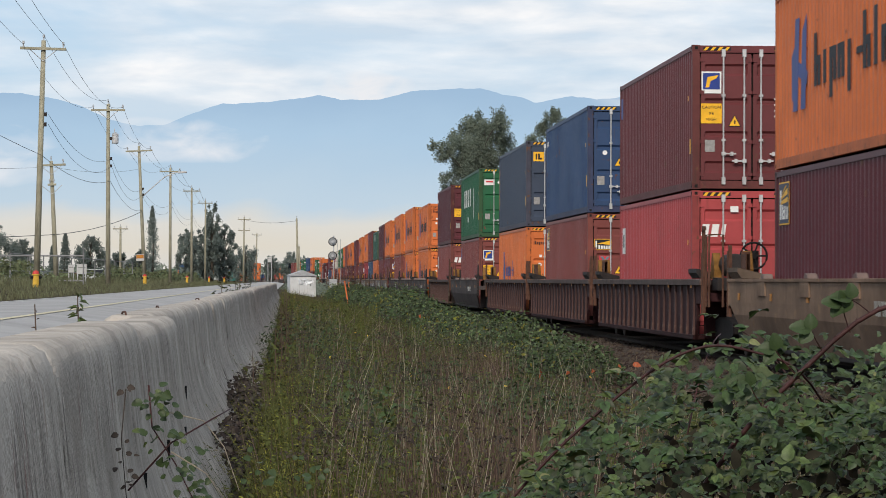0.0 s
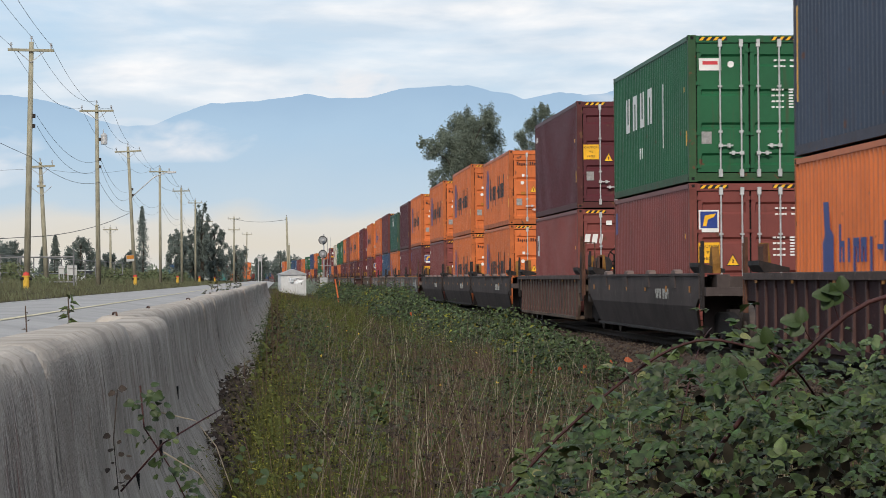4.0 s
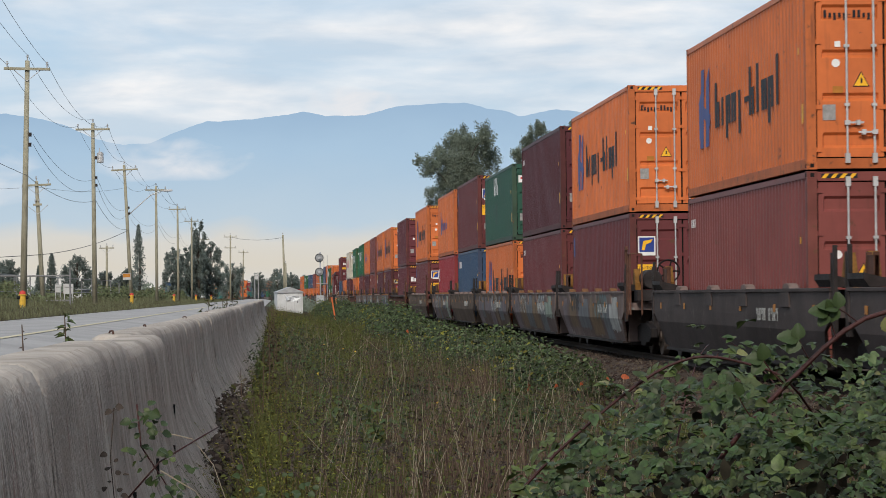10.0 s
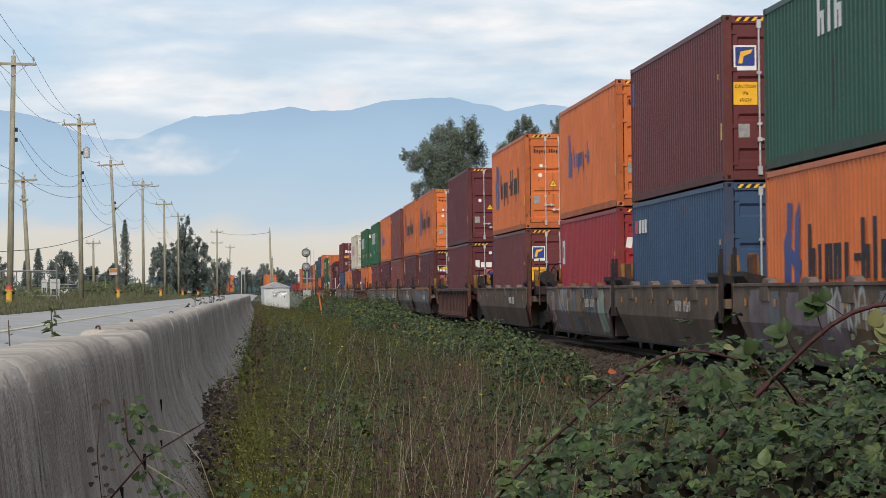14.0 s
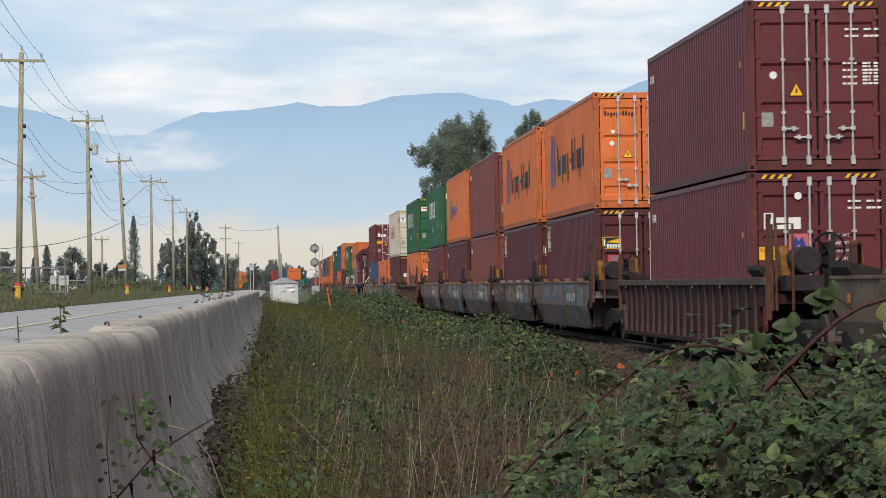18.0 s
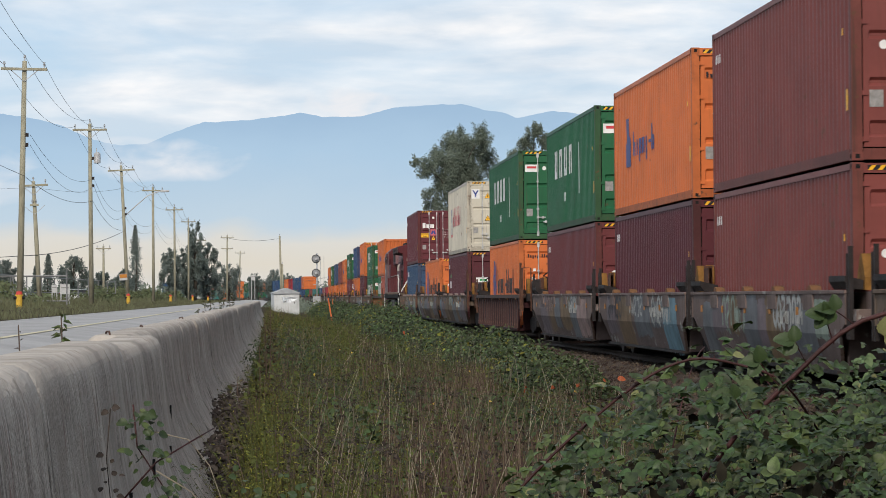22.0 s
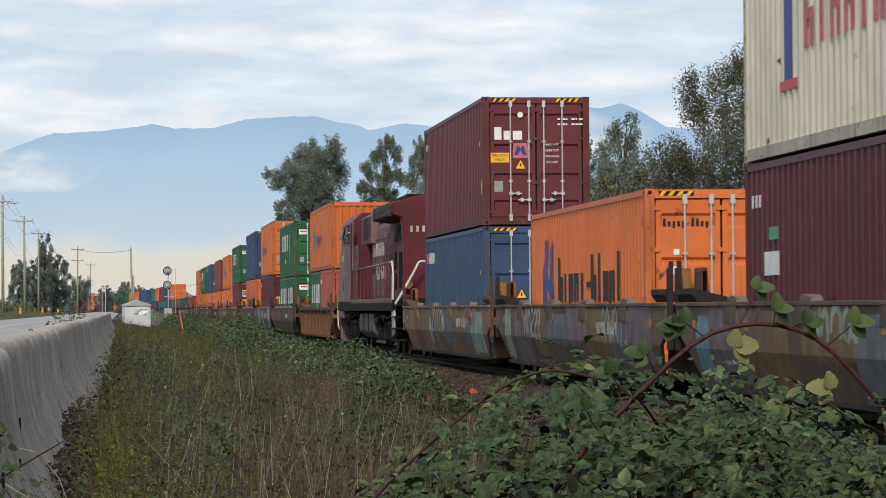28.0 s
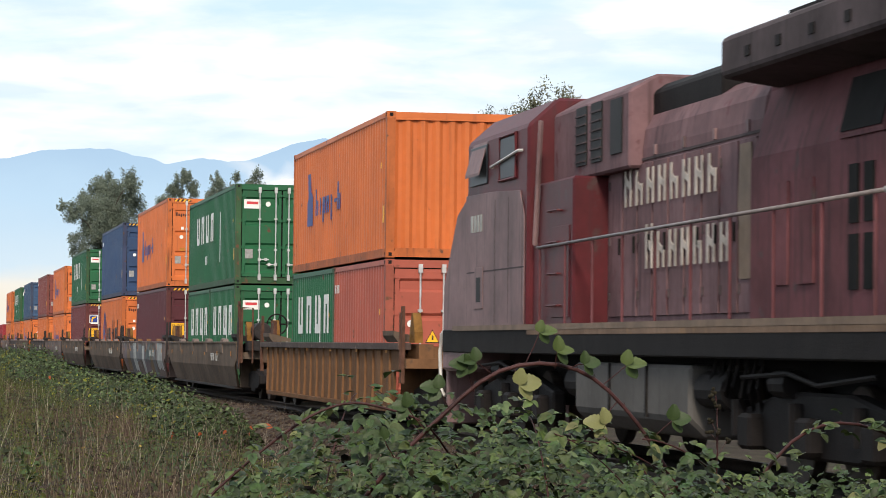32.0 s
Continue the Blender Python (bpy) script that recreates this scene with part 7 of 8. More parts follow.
    ob.visible_shadow = False


low_cloud(-0.075, 0.0, 0.040, 0.060, 3.0, 0.85, "white mist hanging on the mountain side")
low_cloud(-0.16, -0.07, 0.030, 0.058, 9.0, 0.8, "thin white mist on the mountain side")
low_cloud(0.100, 0.200, 0.048, 0.0725, 5.0, 0.9, "white mist below the far peak")
low_cloud(0.008, 0.050, 0.056, 0.078, 7.0, 1.0, "white cloud behind the ridge top", 4600.0)


# ---- plants ----
RNG = np.random.default_rng(21)


def leaf_template(length=1.0, width=0.70, fold=0.13, droop=0.22, teeth=0.05):
    """A pointed oval leaf folded along its midrib, along +x, its face up."""
    mid = [(0, 0, 0), (0.3, 0, -0.02), (0.6, 0, -droop * 0.35), (0.85, 0, -droop * 0.7), (1.0, 0, -droop)]
    v = [tuple(length * c for c in m) for m in mid]
    f = []
    for s in (1, -1):
        o = len(v)
        for t, w, k in ((0.08, 0.60, 0), (0.22, 0.95, 1), (0.40, 1.05, 0), (0.56, 0.97, 1), (0.72, 0.76, 0), (0.88, 0.42, 1)):
            ww = width * 0.5 * w * (1 + teeth * (1 if k else -1))
            v.append((length * t, s * ww * length, length * (fold * w - droop * t * t)))
        q = [(0, o, o + 1), (0, o + 1, 1), (1, o + 1, o + 2), (1, o + 2, 2), (2, o + 2, o + 3), (2, o + 3, o + 4), (2, o + 4, 3), (3, o + 4, o + 5), (3, o + 5, 4)]
        f += q if s > 0 else [tuple(reversed(t)) for t in q]
    return np.array(v), np.array(f)


def frames(normal, turn):
    """Orthonormal axes (n,3,3) whose third axis is the normal, turned about it."""
    nz = normal / np.linalg.norm(normal, axis=1, keepdims=True)
    ref = np.where(np.abs(nz[:, 2:3]) > 0.9, np.array([[1.0, 0, 0]]), np.array([[0, 0, 1.0]]))
    ax = np.cross(ref, nz)
    ax /= np.linalg.norm(ax, axis=1, keepdims=True)
    ay = np.cross(nz, ax)
    c, s = np.cos(turn)[:, None], np.sin(turn)[:, None]
    return np.stack([ax * c + ay * s, ay * c - ax * s, nz], 1)


def spread(template, faces, place, normal, turn, size):
    ax = frames(normal, turn)
    v = np.einsum("kj,njd->nkd", template, ax) * size[:, None, None] + place[:, None]
    f = (np.arange(len(place))[:, None, None] * len(template) + faces[None]).reshape(-1, faces.shape[1])
    return v.reshape(-1, 3), f


def blades(base, height, lean, width, twist=None):
    """Bent ribbons (two quads each) for stalks and grass."""
    n = len(base)
    a = RNG.random(n) * 6.283 if twist is None else twist
    side = np.stack([np.cos(a), np.sin(a), np.zeros(n)], 1) * width[:, None] / 2
    d = np.concatenate([lean, np.ones((n, 1))], 1)
    rows = []
    for t, w in ((0, 1.0), (0.5, 0.85), (1.0, 0.25)):
        c = base + np.stack([d[:, 0] * t * t * height, d[:, 1] * t * t * height, t * height], 1)
        rows += [c - side * w, c + side * w]
    v = np.stack(rows, 1)
    q = np.array([(0, 1, 3, 2), (2, 3, 5, 4)])
    f = (np.arange(n)[:, None, None] * 6 + q[None]).reshape(-1, 4)
    return v.reshape(-1, 3), f


def gz(x):
    return np.interp(x, [p[0] for p in PROFILE], [p[1] for p in PROFILE])


def fine_leaf():
    """A bramble leaflet with a toothed rim and raised ribs between sunken side veins, along +x."""
    n = 11
    v, f = [(0.0, 0.0, 0.0)], []
    for i in range(1, n + 1):
        t = i / n
        v.append((t, 0.0, -0.20 * t * t - 0.015))
    for s in (1, -1):
        o = len(v)
        for i in range(n):
            t = (i + 0.5) / n
            w = 0.40 * math.sin(math.pi * min(1.0, t ** 0.72)) ** 0.75 + 0.02
            for q, k in ((0.55, 0), (1.0, 1)):
                z = 0.11 * w * q * 2.2 - 0.20 * t * t + (0.022 if i % 2 else -0.012) * q
                v.append((t + 0.06 * q, s * w * q * (1 + (0.10 if i % 2 else -0.04) * k), z))
        for i in range(n):
            a, b = o + 2 * i, o + 2 * i + 1
            quad = [(i, i + 1, a)]
            if i < n - 1:
                quad += [(i + 1, a + 2, a), (a, a + 2, b + 2), (a, b + 2, b)]
            else:
                quad += [(i + 1, b, a)]
            f += quad if s > 0 else [tuple(reversed(q)) for q in quad]
    return np.array(v), np.array(f)


LV, LF = leaf_template()
NV, NF = fine_leaf()
SV, SF = np.array([(0, 0, 0), (0.45, 0.26, 0.08), (1, 0, -0.12), (0.45, -0.26, 0.08)]), np.array([(0, 3, 2), (0, 2, 1)])


HV = np.array([(0, 0, 0), (0.24, 0.24, 0.07), (0.62, 0.25, 0.04), (1, 0, -0.14), (0.62, -0.25, 0.04), (0.24, -0.24, 0.07), (0.5, 0, -0.01)])
HF = np.array([(0, 6, 1), (1, 6, 2), (2, 6, 3), (3, 6, 4), (4, 6, 5), (5, 6, 0)])


def wob(x, y, s):
    return np.sin(x * 3.1 * s + 1.3) * np.cos(y * 2.3 * s + x * s) * 0.5 + np.sin(x * 7.3 * s + y * 5.1 * s) * 0.3 + np.cos(y * 9.7 * s - x * 4.0 * s) * 0.2


def mound(x, y):
    """Height of the near bramble thicket's skin."""
    rise = np.interp(x, [-0.05, 0.2, 0.38, 0.47, 0.6, 0.72, 0.82, 0.9, 1.2, 1.5, 1.8, 2.5, 3.4], [0.25, 0.66, 0.82, 0.87, 0.94, 1.01, 1.07, 1.09, 1.08, 1.01, 0.92, 0.88, 0.85])
    front = np.clip((y - 4.0) / 0.9, 0, 1)
    backs = np.clip((6.9 + 0.7 * x - y) / 1.3, 0, 1)
    return 0.10 + (1.03 + 0.085 * wob(x, y, 1.0) + 0.06 * wob(x, y, 2.7)) * rise * (0.55 + 0.45 * front) * (0.15 + 0.85 * backs)


def leaflets(P, N, turn, size):
    """Bramble leaves of three leaflets on a common plane: places, normals, turns, sizes of all leaflets."""
    out = [[], [], [], []]
    for da, sc in ((0.0, 1.0), (1.25, 0.78), (-1.25, 0.78)):
        out[0].append(P)
        out[1].append(N + RNG.normal(0, 0.12, N.shape))
        out[2].append(turn + da + RNG.normal(0, 0.1, len(P)))
        out[3].append(size * sc)
    return [np.concatenate(o) for o in out]


def bramble_thicket():
    ob = thing("bramble_thicket", "dense green bramble thicket with arching dark red canes", "bramble bush")
    # leafy shoots that arch out of the mound, with shaded hollows between them
    m, per = 2700, 9
    sx, sy = 0.0 + RNG.random(m) ** 0.9 * 3.35, 4.15 + RNG.random(m) * 5.1
    tone = np.repeat(RNG.random(m), per)
    way = RNG.random(m) * 6.283
    length = 0.16 + 0.26 * RNG.random(m)
    lift = 0.02 + 0.07 * RNG.random(m)
    sunk = RNG.random(m) ** 1.3 * 0.26
    t = np.tile((np.arange(per) + 0.5) / per, m)
    q = np.repeat(np.arange(m), per)
    x = sx[q] + np.cos(way[q]) * length[q] * t
    y = sy[q] + np.sin(way[q]) * length[q] * t
    n = len(x)
    z = mound(x, y) - 0.05 - sunk[q] + lift[q] * np.sin(t * 2.6) - 0.05 * t * t + RNG.normal(0, 0.012, n)
    e = 0.02
    nx, ny = (mound(x - e, y) - mound(x + e, y)) / (2 * e), (mound(x, y - e) - mound(x, y + e)) / (2 * e)
    nor = np.stack([nx * 0.35 + np.cos(way[q]) * 0.25 * t - 0.05, ny * 0.3 - 0.42 + np.sin(way[q]) * 0.2 * t, np.full(n, 0.9)], 1) + RNG.normal(0, 0.26, (n, 3))
    size = (0.0175 + 0.0165 * RNG.random(n)) * (1.12 - 0.45 * t) * np.where(RNG.random(n) < 0.07, 1.4, 1.0)
    P, nor, turn, size = leaflets(np.stack([x, y, z], 1), nor, way[q] + np.where(np.arange(n) % 2, 0.9, -0.9) + RNG.normal(0, 0.35, n), size)
    pick = np.tile(tone, 3) * 0.96 + RNG.random(len(P)) * 0.04
    near_ = np.argsort(P[:, 1] + (mound(P[:, 0], P[:, 1]) - P[:, 2]) * 8)[:100]
    # the brown inside, its colour darkened to stand for shade in the hollows
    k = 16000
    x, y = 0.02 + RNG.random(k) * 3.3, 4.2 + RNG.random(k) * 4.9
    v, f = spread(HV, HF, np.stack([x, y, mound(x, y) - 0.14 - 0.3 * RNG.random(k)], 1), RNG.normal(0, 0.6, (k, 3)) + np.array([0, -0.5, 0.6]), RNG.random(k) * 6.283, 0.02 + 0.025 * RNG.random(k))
    tagged(part("dead_leaves", quads("dead_leaves", v, f, "leaf_inner", True), ob, "withered leaves inside the thicket, coloured dark for the shade there"), kind="stuff")
    pick[near_] = 2
    for lo, hi, mat, label in ((-1, 0.74, "leaf_bramble", "serrated dark green bramble leaves"), (0.74, 0.94, "leaf_bright", "young light green leaves"), (0.94, 0.978, "leaf_under", "leaves showing pale undersides"), (0.978, 1.5, "leaf_pale", "yellowing pale leaves")):
        k = (pick > lo) & (pick <= hi)
        v, f = spread(LV, LF, P[k], nor[k], turn[k], size[k])
        tagged(part("leaves", quads("leaves", v, f, mat, True), ob, label), kind="stuff")
    kinds = [quads("leaf", NV, NF, m, True) for m in ("leaf_bramble", "leaf_bramble", "leaf_bright", "leaf_bramble", "leaf_under", "leaf_pale")]
    ax = frames(nor, turn)
    for i, k in enumerate(near_):
        o = part("leaf", kinds[(i * 7) % 11 % 6], ob)
        o.matrix_basis = Matrix.LocRotScale(P[k], Matrix(ax[k].T.tolist()).to_quaternion(), (size[k],) * 3)
    # canes that arch over the top, with their own leaves
    rnd = random.Random(17)
    extra = []
    canes = []
    for k in range(36):
        a = (rnd.uniform(0.25, 2.9), rnd.uniform(4.7, 8.6))
        d = rnd.uniform(0, 6.28)
        l = rnd.uniform(0.15, 0.6)
        b = (a[0] + math.cos(d) * l * 0.5, a[1] + math.sin(d) * l * 0.5)
        c = (a[0] + math.cos(d) * l, a[1] + math.sin(d) * l)
        h = [float(mound(np.array(q[0]), np.array(q[1]))) for q in (a, b, c)]
        up = rnd.uniform(-0.03, 0.05)
        canes.append(((*a, h[0] - 0.12), (*b, h[1] + up), (*c, h[2] + up * rnd.uniform(-0.6, 1.2)), rnd.uniform(0.002, 0.0045)))
    for a, b, c, r in canes:
        a, b, c = Vector(a), Vector(b), Vector(c)
        pts = [a.lerp(b, t).lerp(b.lerp(c, t), t) for t in [i / 12 for i in range(13)]]
        part("cane", Geo().tube(pts, r * 0.62, 7, taper=0.6).mesh("cane", "cane_red", 0, True), ob, "thorny dark red cane")
        for i in range(3, 13):
            if rnd.random() < 0.55:
                extra.append(pts[i] + Vector((rnd.uniform(-.04, .04), rnd.uniform(-.04, .04), rnd.uniform(-.01, .05))))
    # two stout canes that arch over the top, with large leaves on the crest
    for way, r in ((((0.70, 5.45, 0.80), (0.87, 5.4, 1.06), (0.99, 5.4, 1.19), (1.155, 5.4, 1.325), (1.33, 5.4, 1.33), (1.47, 5.4, 1.21), (1.60, 5.4, 1.00)), 0.0055),
                   (((0.42, 5.5, 0.92), (0.55, 5.5, 1.06), (0.72, 5.5, 1.20), (0.83, 5.5, 1.25), (0.925, 5.5, 1.24), (1.02, 5.5, 1.20), (1.12, 5.6, 1.08)), 0.0032),
                   (((1.75, 5.7, 0.95), (1.95, 5.8, 1.16), (2.15, 5.9, 1.20), (2.4, 6.0, 1.1), (2.6, 6.0, 0.95)), 0.0045)):
        pts = []
        w = [Vector(q) for q in (way[0], *way, way[-1])]
        for i in range(1, len(w) - 2):
            for t in (0, 0.25, 0.5, 0.75):
                p0, p1, p2, p3 = w[i - 1:i + 3]
                pts.append(0.5 * (2 * p1 + (p2 - p0) * t + (2 * p0 - 5 * p1 + 4 * p2 - p3) * t * t + (3 * p1 - p0 - 3 * p2 + p3) * t ** 3))
        c = part("cane", Geo().tube(pts, r, 8, taper=0.75).mesh("cane", "cane_red", 0, True), ob, "stout thorny red cane")
        for i in range(2, len(pts) - 1):
            th = pts[i] + Vector((0, 0, r * 0.8))
            part("thorn", cached("thorn", lambda: Geo().tube([(0, 0, 0), (0.002, 0, 0.006)], 0.0016, 4, taper=0.1).mesh("thorn", "cane_red")), c, at=th)
        for i in range(2, len(pts)):
            for _ in range(2 if pts[i].z < 1.22 else 0):
                extra.append(pts[i] + Vector((rnd.uniform(-.03, .03), rnd.uniform(-.06, .02), rnd.uniform(-.03, .03))))
    # leaves in threes on stalks along the tall cane
    crest = [(1.00, 1.19, -0.05, 0.055, 0), (1.05, 1.235, -0.03, 0.05, 1), (1.10, 1.28, -0.02, 0.055, 0), (1.145, 1.315, -0.045, 0.03, 0), (1.19, 1.33, 0.005, -0.035, 5), (1.21, 1.335, 0.03, 0.075, 2), (1.28, 1.333, 0.0, 0.035, 2), (1.31, 1.33, 0.03, 0.012, 0),
             (1.385, 1.295, 0.05, 0.045, 2), (1.42, 1.26, -0.03, -0.05, 5), (0.93, 1.13, -0.03, 0.045, 0), (1.50, 1.18, 0.04, 0.04, 0)]
    for i, (cx, cz, dx, dz, kd) in enumerate(crest):
        foot, tip = Vector((cx, 5.4, cz)), Vector((cx + dx, 5.38, cz + dz))
        part("leaf_stalk", Geo().tube([foot, foot.lerp(tip, 0.5) + Vector((dx * 0.15, 0, 0.006)), tip], 0.0012, 5).mesh("leaf_stalk", "cane_red"), ob)
        out = 1 if dx >= 0 else -1
        for j, (ang, sc) in enumerate(((0.3, 1.0), (1.5, 0.8), (-0.9, 0.8))):
            way = Vector((out * math.cos(ang), -0.25 + 0.2 * rnd.random(), math.sin(ang) * 0.75)).normalized()
            nrm = Vector((rnd.uniform(-0.3, 0.3), -0.75, 0.65 + rnd.uniform(-0.25, 0.25)))
            nrm = (nrm - way * nrm.dot(way)).normalized()
            o = part("leaf", kinds[kd] if j < 2 or kd == 5 else kinds[0], ob)
            size_ = (0.040 if kd != 5 else 0.046) * sc * rnd.uniform(0.85, 1.15)
            o.matrix_basis = Matrix.LocRotScale(tip, Matrix((way, nrm.cross(way), nrm)).transposed().to_quaternion(), (size_,) * 3)
    P = np.array([tuple(p) for p in extra])
    m = len(P)
    P, N, turn, size = leaflets(P, np.stack([RNG.normal(0, .5, m), RNG.normal(-.5, .4, m), np.ones(m)], 1), RNG.random(m) * 6.283, 0.022 + RNG.random(m) * 0.018)
    pick = RNG.random(len(P))
    for lo, hi, mat in ((0, 0.55, "leaf_bramble"), (0.55, 0.92, "leaf_bright"), (0.92, 1, "leaf_pale")):
        k = (pick >= lo) & (pick < hi)
        v, f = spread(LV, LF, P[k], N[k], turn[k], size[k])
        tagged(part("cane_leaves", quads("cane_leaves", v, f, mat, True), ob, "leaves along the canes"), kind="stuff")


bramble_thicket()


def brush(name, label, cat, places, mat, leaf=0.05, spreadz=0.4):
    """Leafy mass over soft humps: places are (x, y, half width, half length, top z)."""
    P, N = [], []
    for x, y, w, l, top, n in places:
        u = RNG.random(n) * 6.283
        r = np.sqrt(RNG.random(n))
        px, py = x + np.cos(u) * r * w, y + np.sin(u) * r * l
        base = gz(px)
        h = (top - base) * np.sqrt(np.clip(1 - r ** 2.4, 0.03, 1)) * (0.82 + 0.22 * wob(px, py * 0.5, 1.6))
        d = RNG.random(n) ** 1.6 * spreadz
        P.append(np.stack([px, py, base + np.maximum(0.03, h - d * h)], 1))
        N.append(np.stack([np.cos(u) * r * 0.6 - 0.1, -0.4 + np.sin(u) * r * 0.2, np.ones(n)], 1) + RNG.normal(0, 0.5, (n, 3)))
    P, N = np.concatenate(P), np.concatenate(N)
    n = len(P)
    size = leaf * (0.6 + 0.9 * RNG.random(n)) * (1 + 0.004 * P[:, 1])
    v, f = spread(HV, HF, P, N, RNG.random(n) * 6.283, size)
    return thing(name, label, cat, kind="stuff", me=quads(name, v, f, mat, True))


humps = []
hr = random.Random(9)
for k in range(46):
    y = 50 * (235 / 50) ** (k / 45)
    x = 4.35 + hr.uniform(-0.6, 0.5) + 0.55 * (48 < y < 72)
    top = float(np.interp(y, [44, 50, 55, 70, 77, 95, 120, 180, 235], [0.15, 0.50, 0.74, 0.76, 1.02, 1.16, 1.22, 1.25, 1.1])) + hr.uniform(-0.28, 0.14)
    humps.append((x, y, hr.uniform(0.9, 1.4), 1.6 + y * 0.02, top, 1600))
brush("bramble_bank", "bank of low green brambles along the track bed", "bramble bush", humps, "leaf_bank", 0.068, 0.6)
brush("bramble_bank", "paler green bramble tips on the bank", "bramble bush", [(x, y, w, l, top + 0.04, 170) for x, y, w, l, top, _ in humps], "leaf_under", 0.060, 0.25)
brush("bramble_bank", "low dark green creeping brambles on the ditch side", "bramble bush",
      [(hr.uniform(0.9, 2.6), 9 + k * 0.9, 0.8, 0.9, float(gz(2.5)) + hr.uniform(0.4, 0.75), 420) for k in range(26)], "leaf_bank", 0.045)

brush("dead_leaves", "dark brown dead leaves heaped against the barrier", "dead leaves",
      [(-0.28 + hr.uniform(-0.04, 0.04), 12.2 + k * 0.42, 0.12, 0.45, 0.80 + hr.uniform(-0.14, 0.06), 380) for k in range(18)], "leaf_dead", 0.030, 0.7)
clumps = []
for k in range(95):
    y = 10 * 6.5 ** hr.random()
    x = hr.uniform(0.03, 0.16) * y if hr.random() < 0.8 else hr.uniform(0.1, 0.6)
    if x < 4.4 and not (0.045 < x / y < 0.14 and y < 46 and hr.random() < 0.8):
        clumps.append((x, y, hr.uniform(0.25, 0.6) * (1 + y * 0.012), hr.uniform(0.4, 0.9) * (1 + y * 0.03), float(gz(x)) + hr.uniform(0.35, 0.85), 420))
brush("bramble_clump", "dark green bramble clumps scattered among dry weeds", "bramble bush", clumps, "leaf_bank", 0.034, 0.7)
brush("lime_weeds", "yellow-green weeds growing through the bramble bank", "weeds", [(x - 0.3, y, w, l, top + 0.05, 110) for x, y, w, l, top, _ in humps[::2]], "leaf_lime", 0.055)


def field():
    """Tufts of dry stalks, grass, feathery weeds and leaves filling the ditch side between barrier and track."""
    n = 5600
    y = 6.2 * (150 / 6.2) ** RNG.random(n)
    x = -0.16 + RNG.random(n) * np.minimum(5.5, 0.235 * y + 0.25)
    x = np.maximum(x, np.interp(y, [6, 13, 18, 60], [0.0, 0.0, -0.12, -0.16]) + 0.05 * RNG.random(n))
    u = x / y
    bare = np.exp(-((u - 0.078) / 0.030) ** 2) * np.clip((52 - y) / 12, 0, 1)
    strip_ = np.exp(-(np.maximum(x, 0) / (0.40 + 0.020 * y)) ** 2)
    patch = wob(x * 0.9, y * 0.22, 1.1) + 0.6 * wob(x * 2.1, y * 0.6, 1.7)
    dry = RNG.random(n) < np.clip(0.22 - 0.25 * patch + 0.72 * bare - 0.3 * strip_, 0.05, 0.95)
    fern = ~dry & (RNG.random(n) < np.clip(0.20 + 0.65 * strip_, 0, 0.9) * (1 - 0.8 * bare))
    tall = (0.30 + 0.62 * RNG.random(n) ** 1.4) * np.clip(0.95 + 0.75 * wob(x * 0.9, y * 0.45, 1.3), 0.35, 1.7)
    tall = tall * np.where(dry, 0.92, 0.85) * np.interp(y, [6, 12, 22, 60, 90], [1.0, 1.0, 0.72, 0.62, 0.8]) * np.where(RNG.random(n) < 0.12, 1.35, 1.0)
    tall = tall * np.where((u > 0.078) & (y > 33), 0.42, 1.0)
    wide = (0.05 + 0.10 * RNG.random(n)) * (1 + 0.02 * y)
    zg = gz(x)

    def around(mask, per, cone):
        """Stems of the tufts in mask: feet, heights and leans."""
        q = np.repeat(np.where(mask)[0], per)
        d = RNG.normal(0, 1, (len(q), 2))
        px_, py_ = x[q] + d[:, 0] * wide[q] * 0.55, y[q] + d[:, 1] * wide[q]
        base = np.stack([px_, py_, gz(px_) - 0.03], 1)
        h = np.minimum(tall[q] * (0.55 + 0.5 * RNG.random(len(q))), np.interp(py_, [6, 60, 150], [0.97, 0.98, 1.3]) - 0.25 * RNG.random(len(q)) - gz(px_))
        lean = d * cone + RNG.normal(0, 0.09, (len(q), 2))
        return q, base, h, lean

    q, base, h, lean = around(dry, 24, 0.08)
    v, f = blades(base, h, lean, (0.0036 + 0.0034 * RNG.random(len(q))) * (1 + base[:, 1] * 0.012))
    thing("dry_stalks", "dry brown weed stalks standing in the ditch", "weeds", kind="stuff", me=quads("dry_stalks", v, f, "stalk_dry"))
    k = RNG.random(len(q)) < 0.12
    top = base[k] + np.stack([lean[k, 0] * h[k], lean[k, 1] * h[k], h[k]], 1)
    P = np.repeat(top, 4, 0) + RNG.normal(0, 0.012, (4 * len(top), 3)) * (1 + top[:, 1].repeat(4)[:, None] * 0.012)
    v, f = spread(SV, SF, P, RNG.normal(0, 1, P.shape) + np.array([0, -0.3, 0.4]), RNG.random(len(P)) * 6.283, (0.010 + 0.012 * RNG.random(len(P))) * (1 + 0.012 * P[:, 1]))
    thing("seed_heads", "dark withered seed heads on the dry stalks", "weeds", kind="stuff", me=quads("seed_heads", v, f, "leaf_dead"))
    # flat brown flower heads on stiff stalks near the barrier
    m = 300
    yy = 7.2 * (48 / 7.2) ** RNG.random(m)
    xx = 0.04 + RNG.random(m) ** 1.6 * (0.25 + 0.05 * yy)
    h, lean = 0.42 + 0.38 * RNG.random(m) - gz(xx) * 0.6, RNG.normal(0, 0.07, (m, 2))
    h = np.minimum(h + 0.12, 0.94 - gz(xx))
    base = np.stack([xx, yy, gz(xx) - 0.02], 1)
    v, f = blades(base, h, lean, 0.0042 * (1 + yy * 0.012))
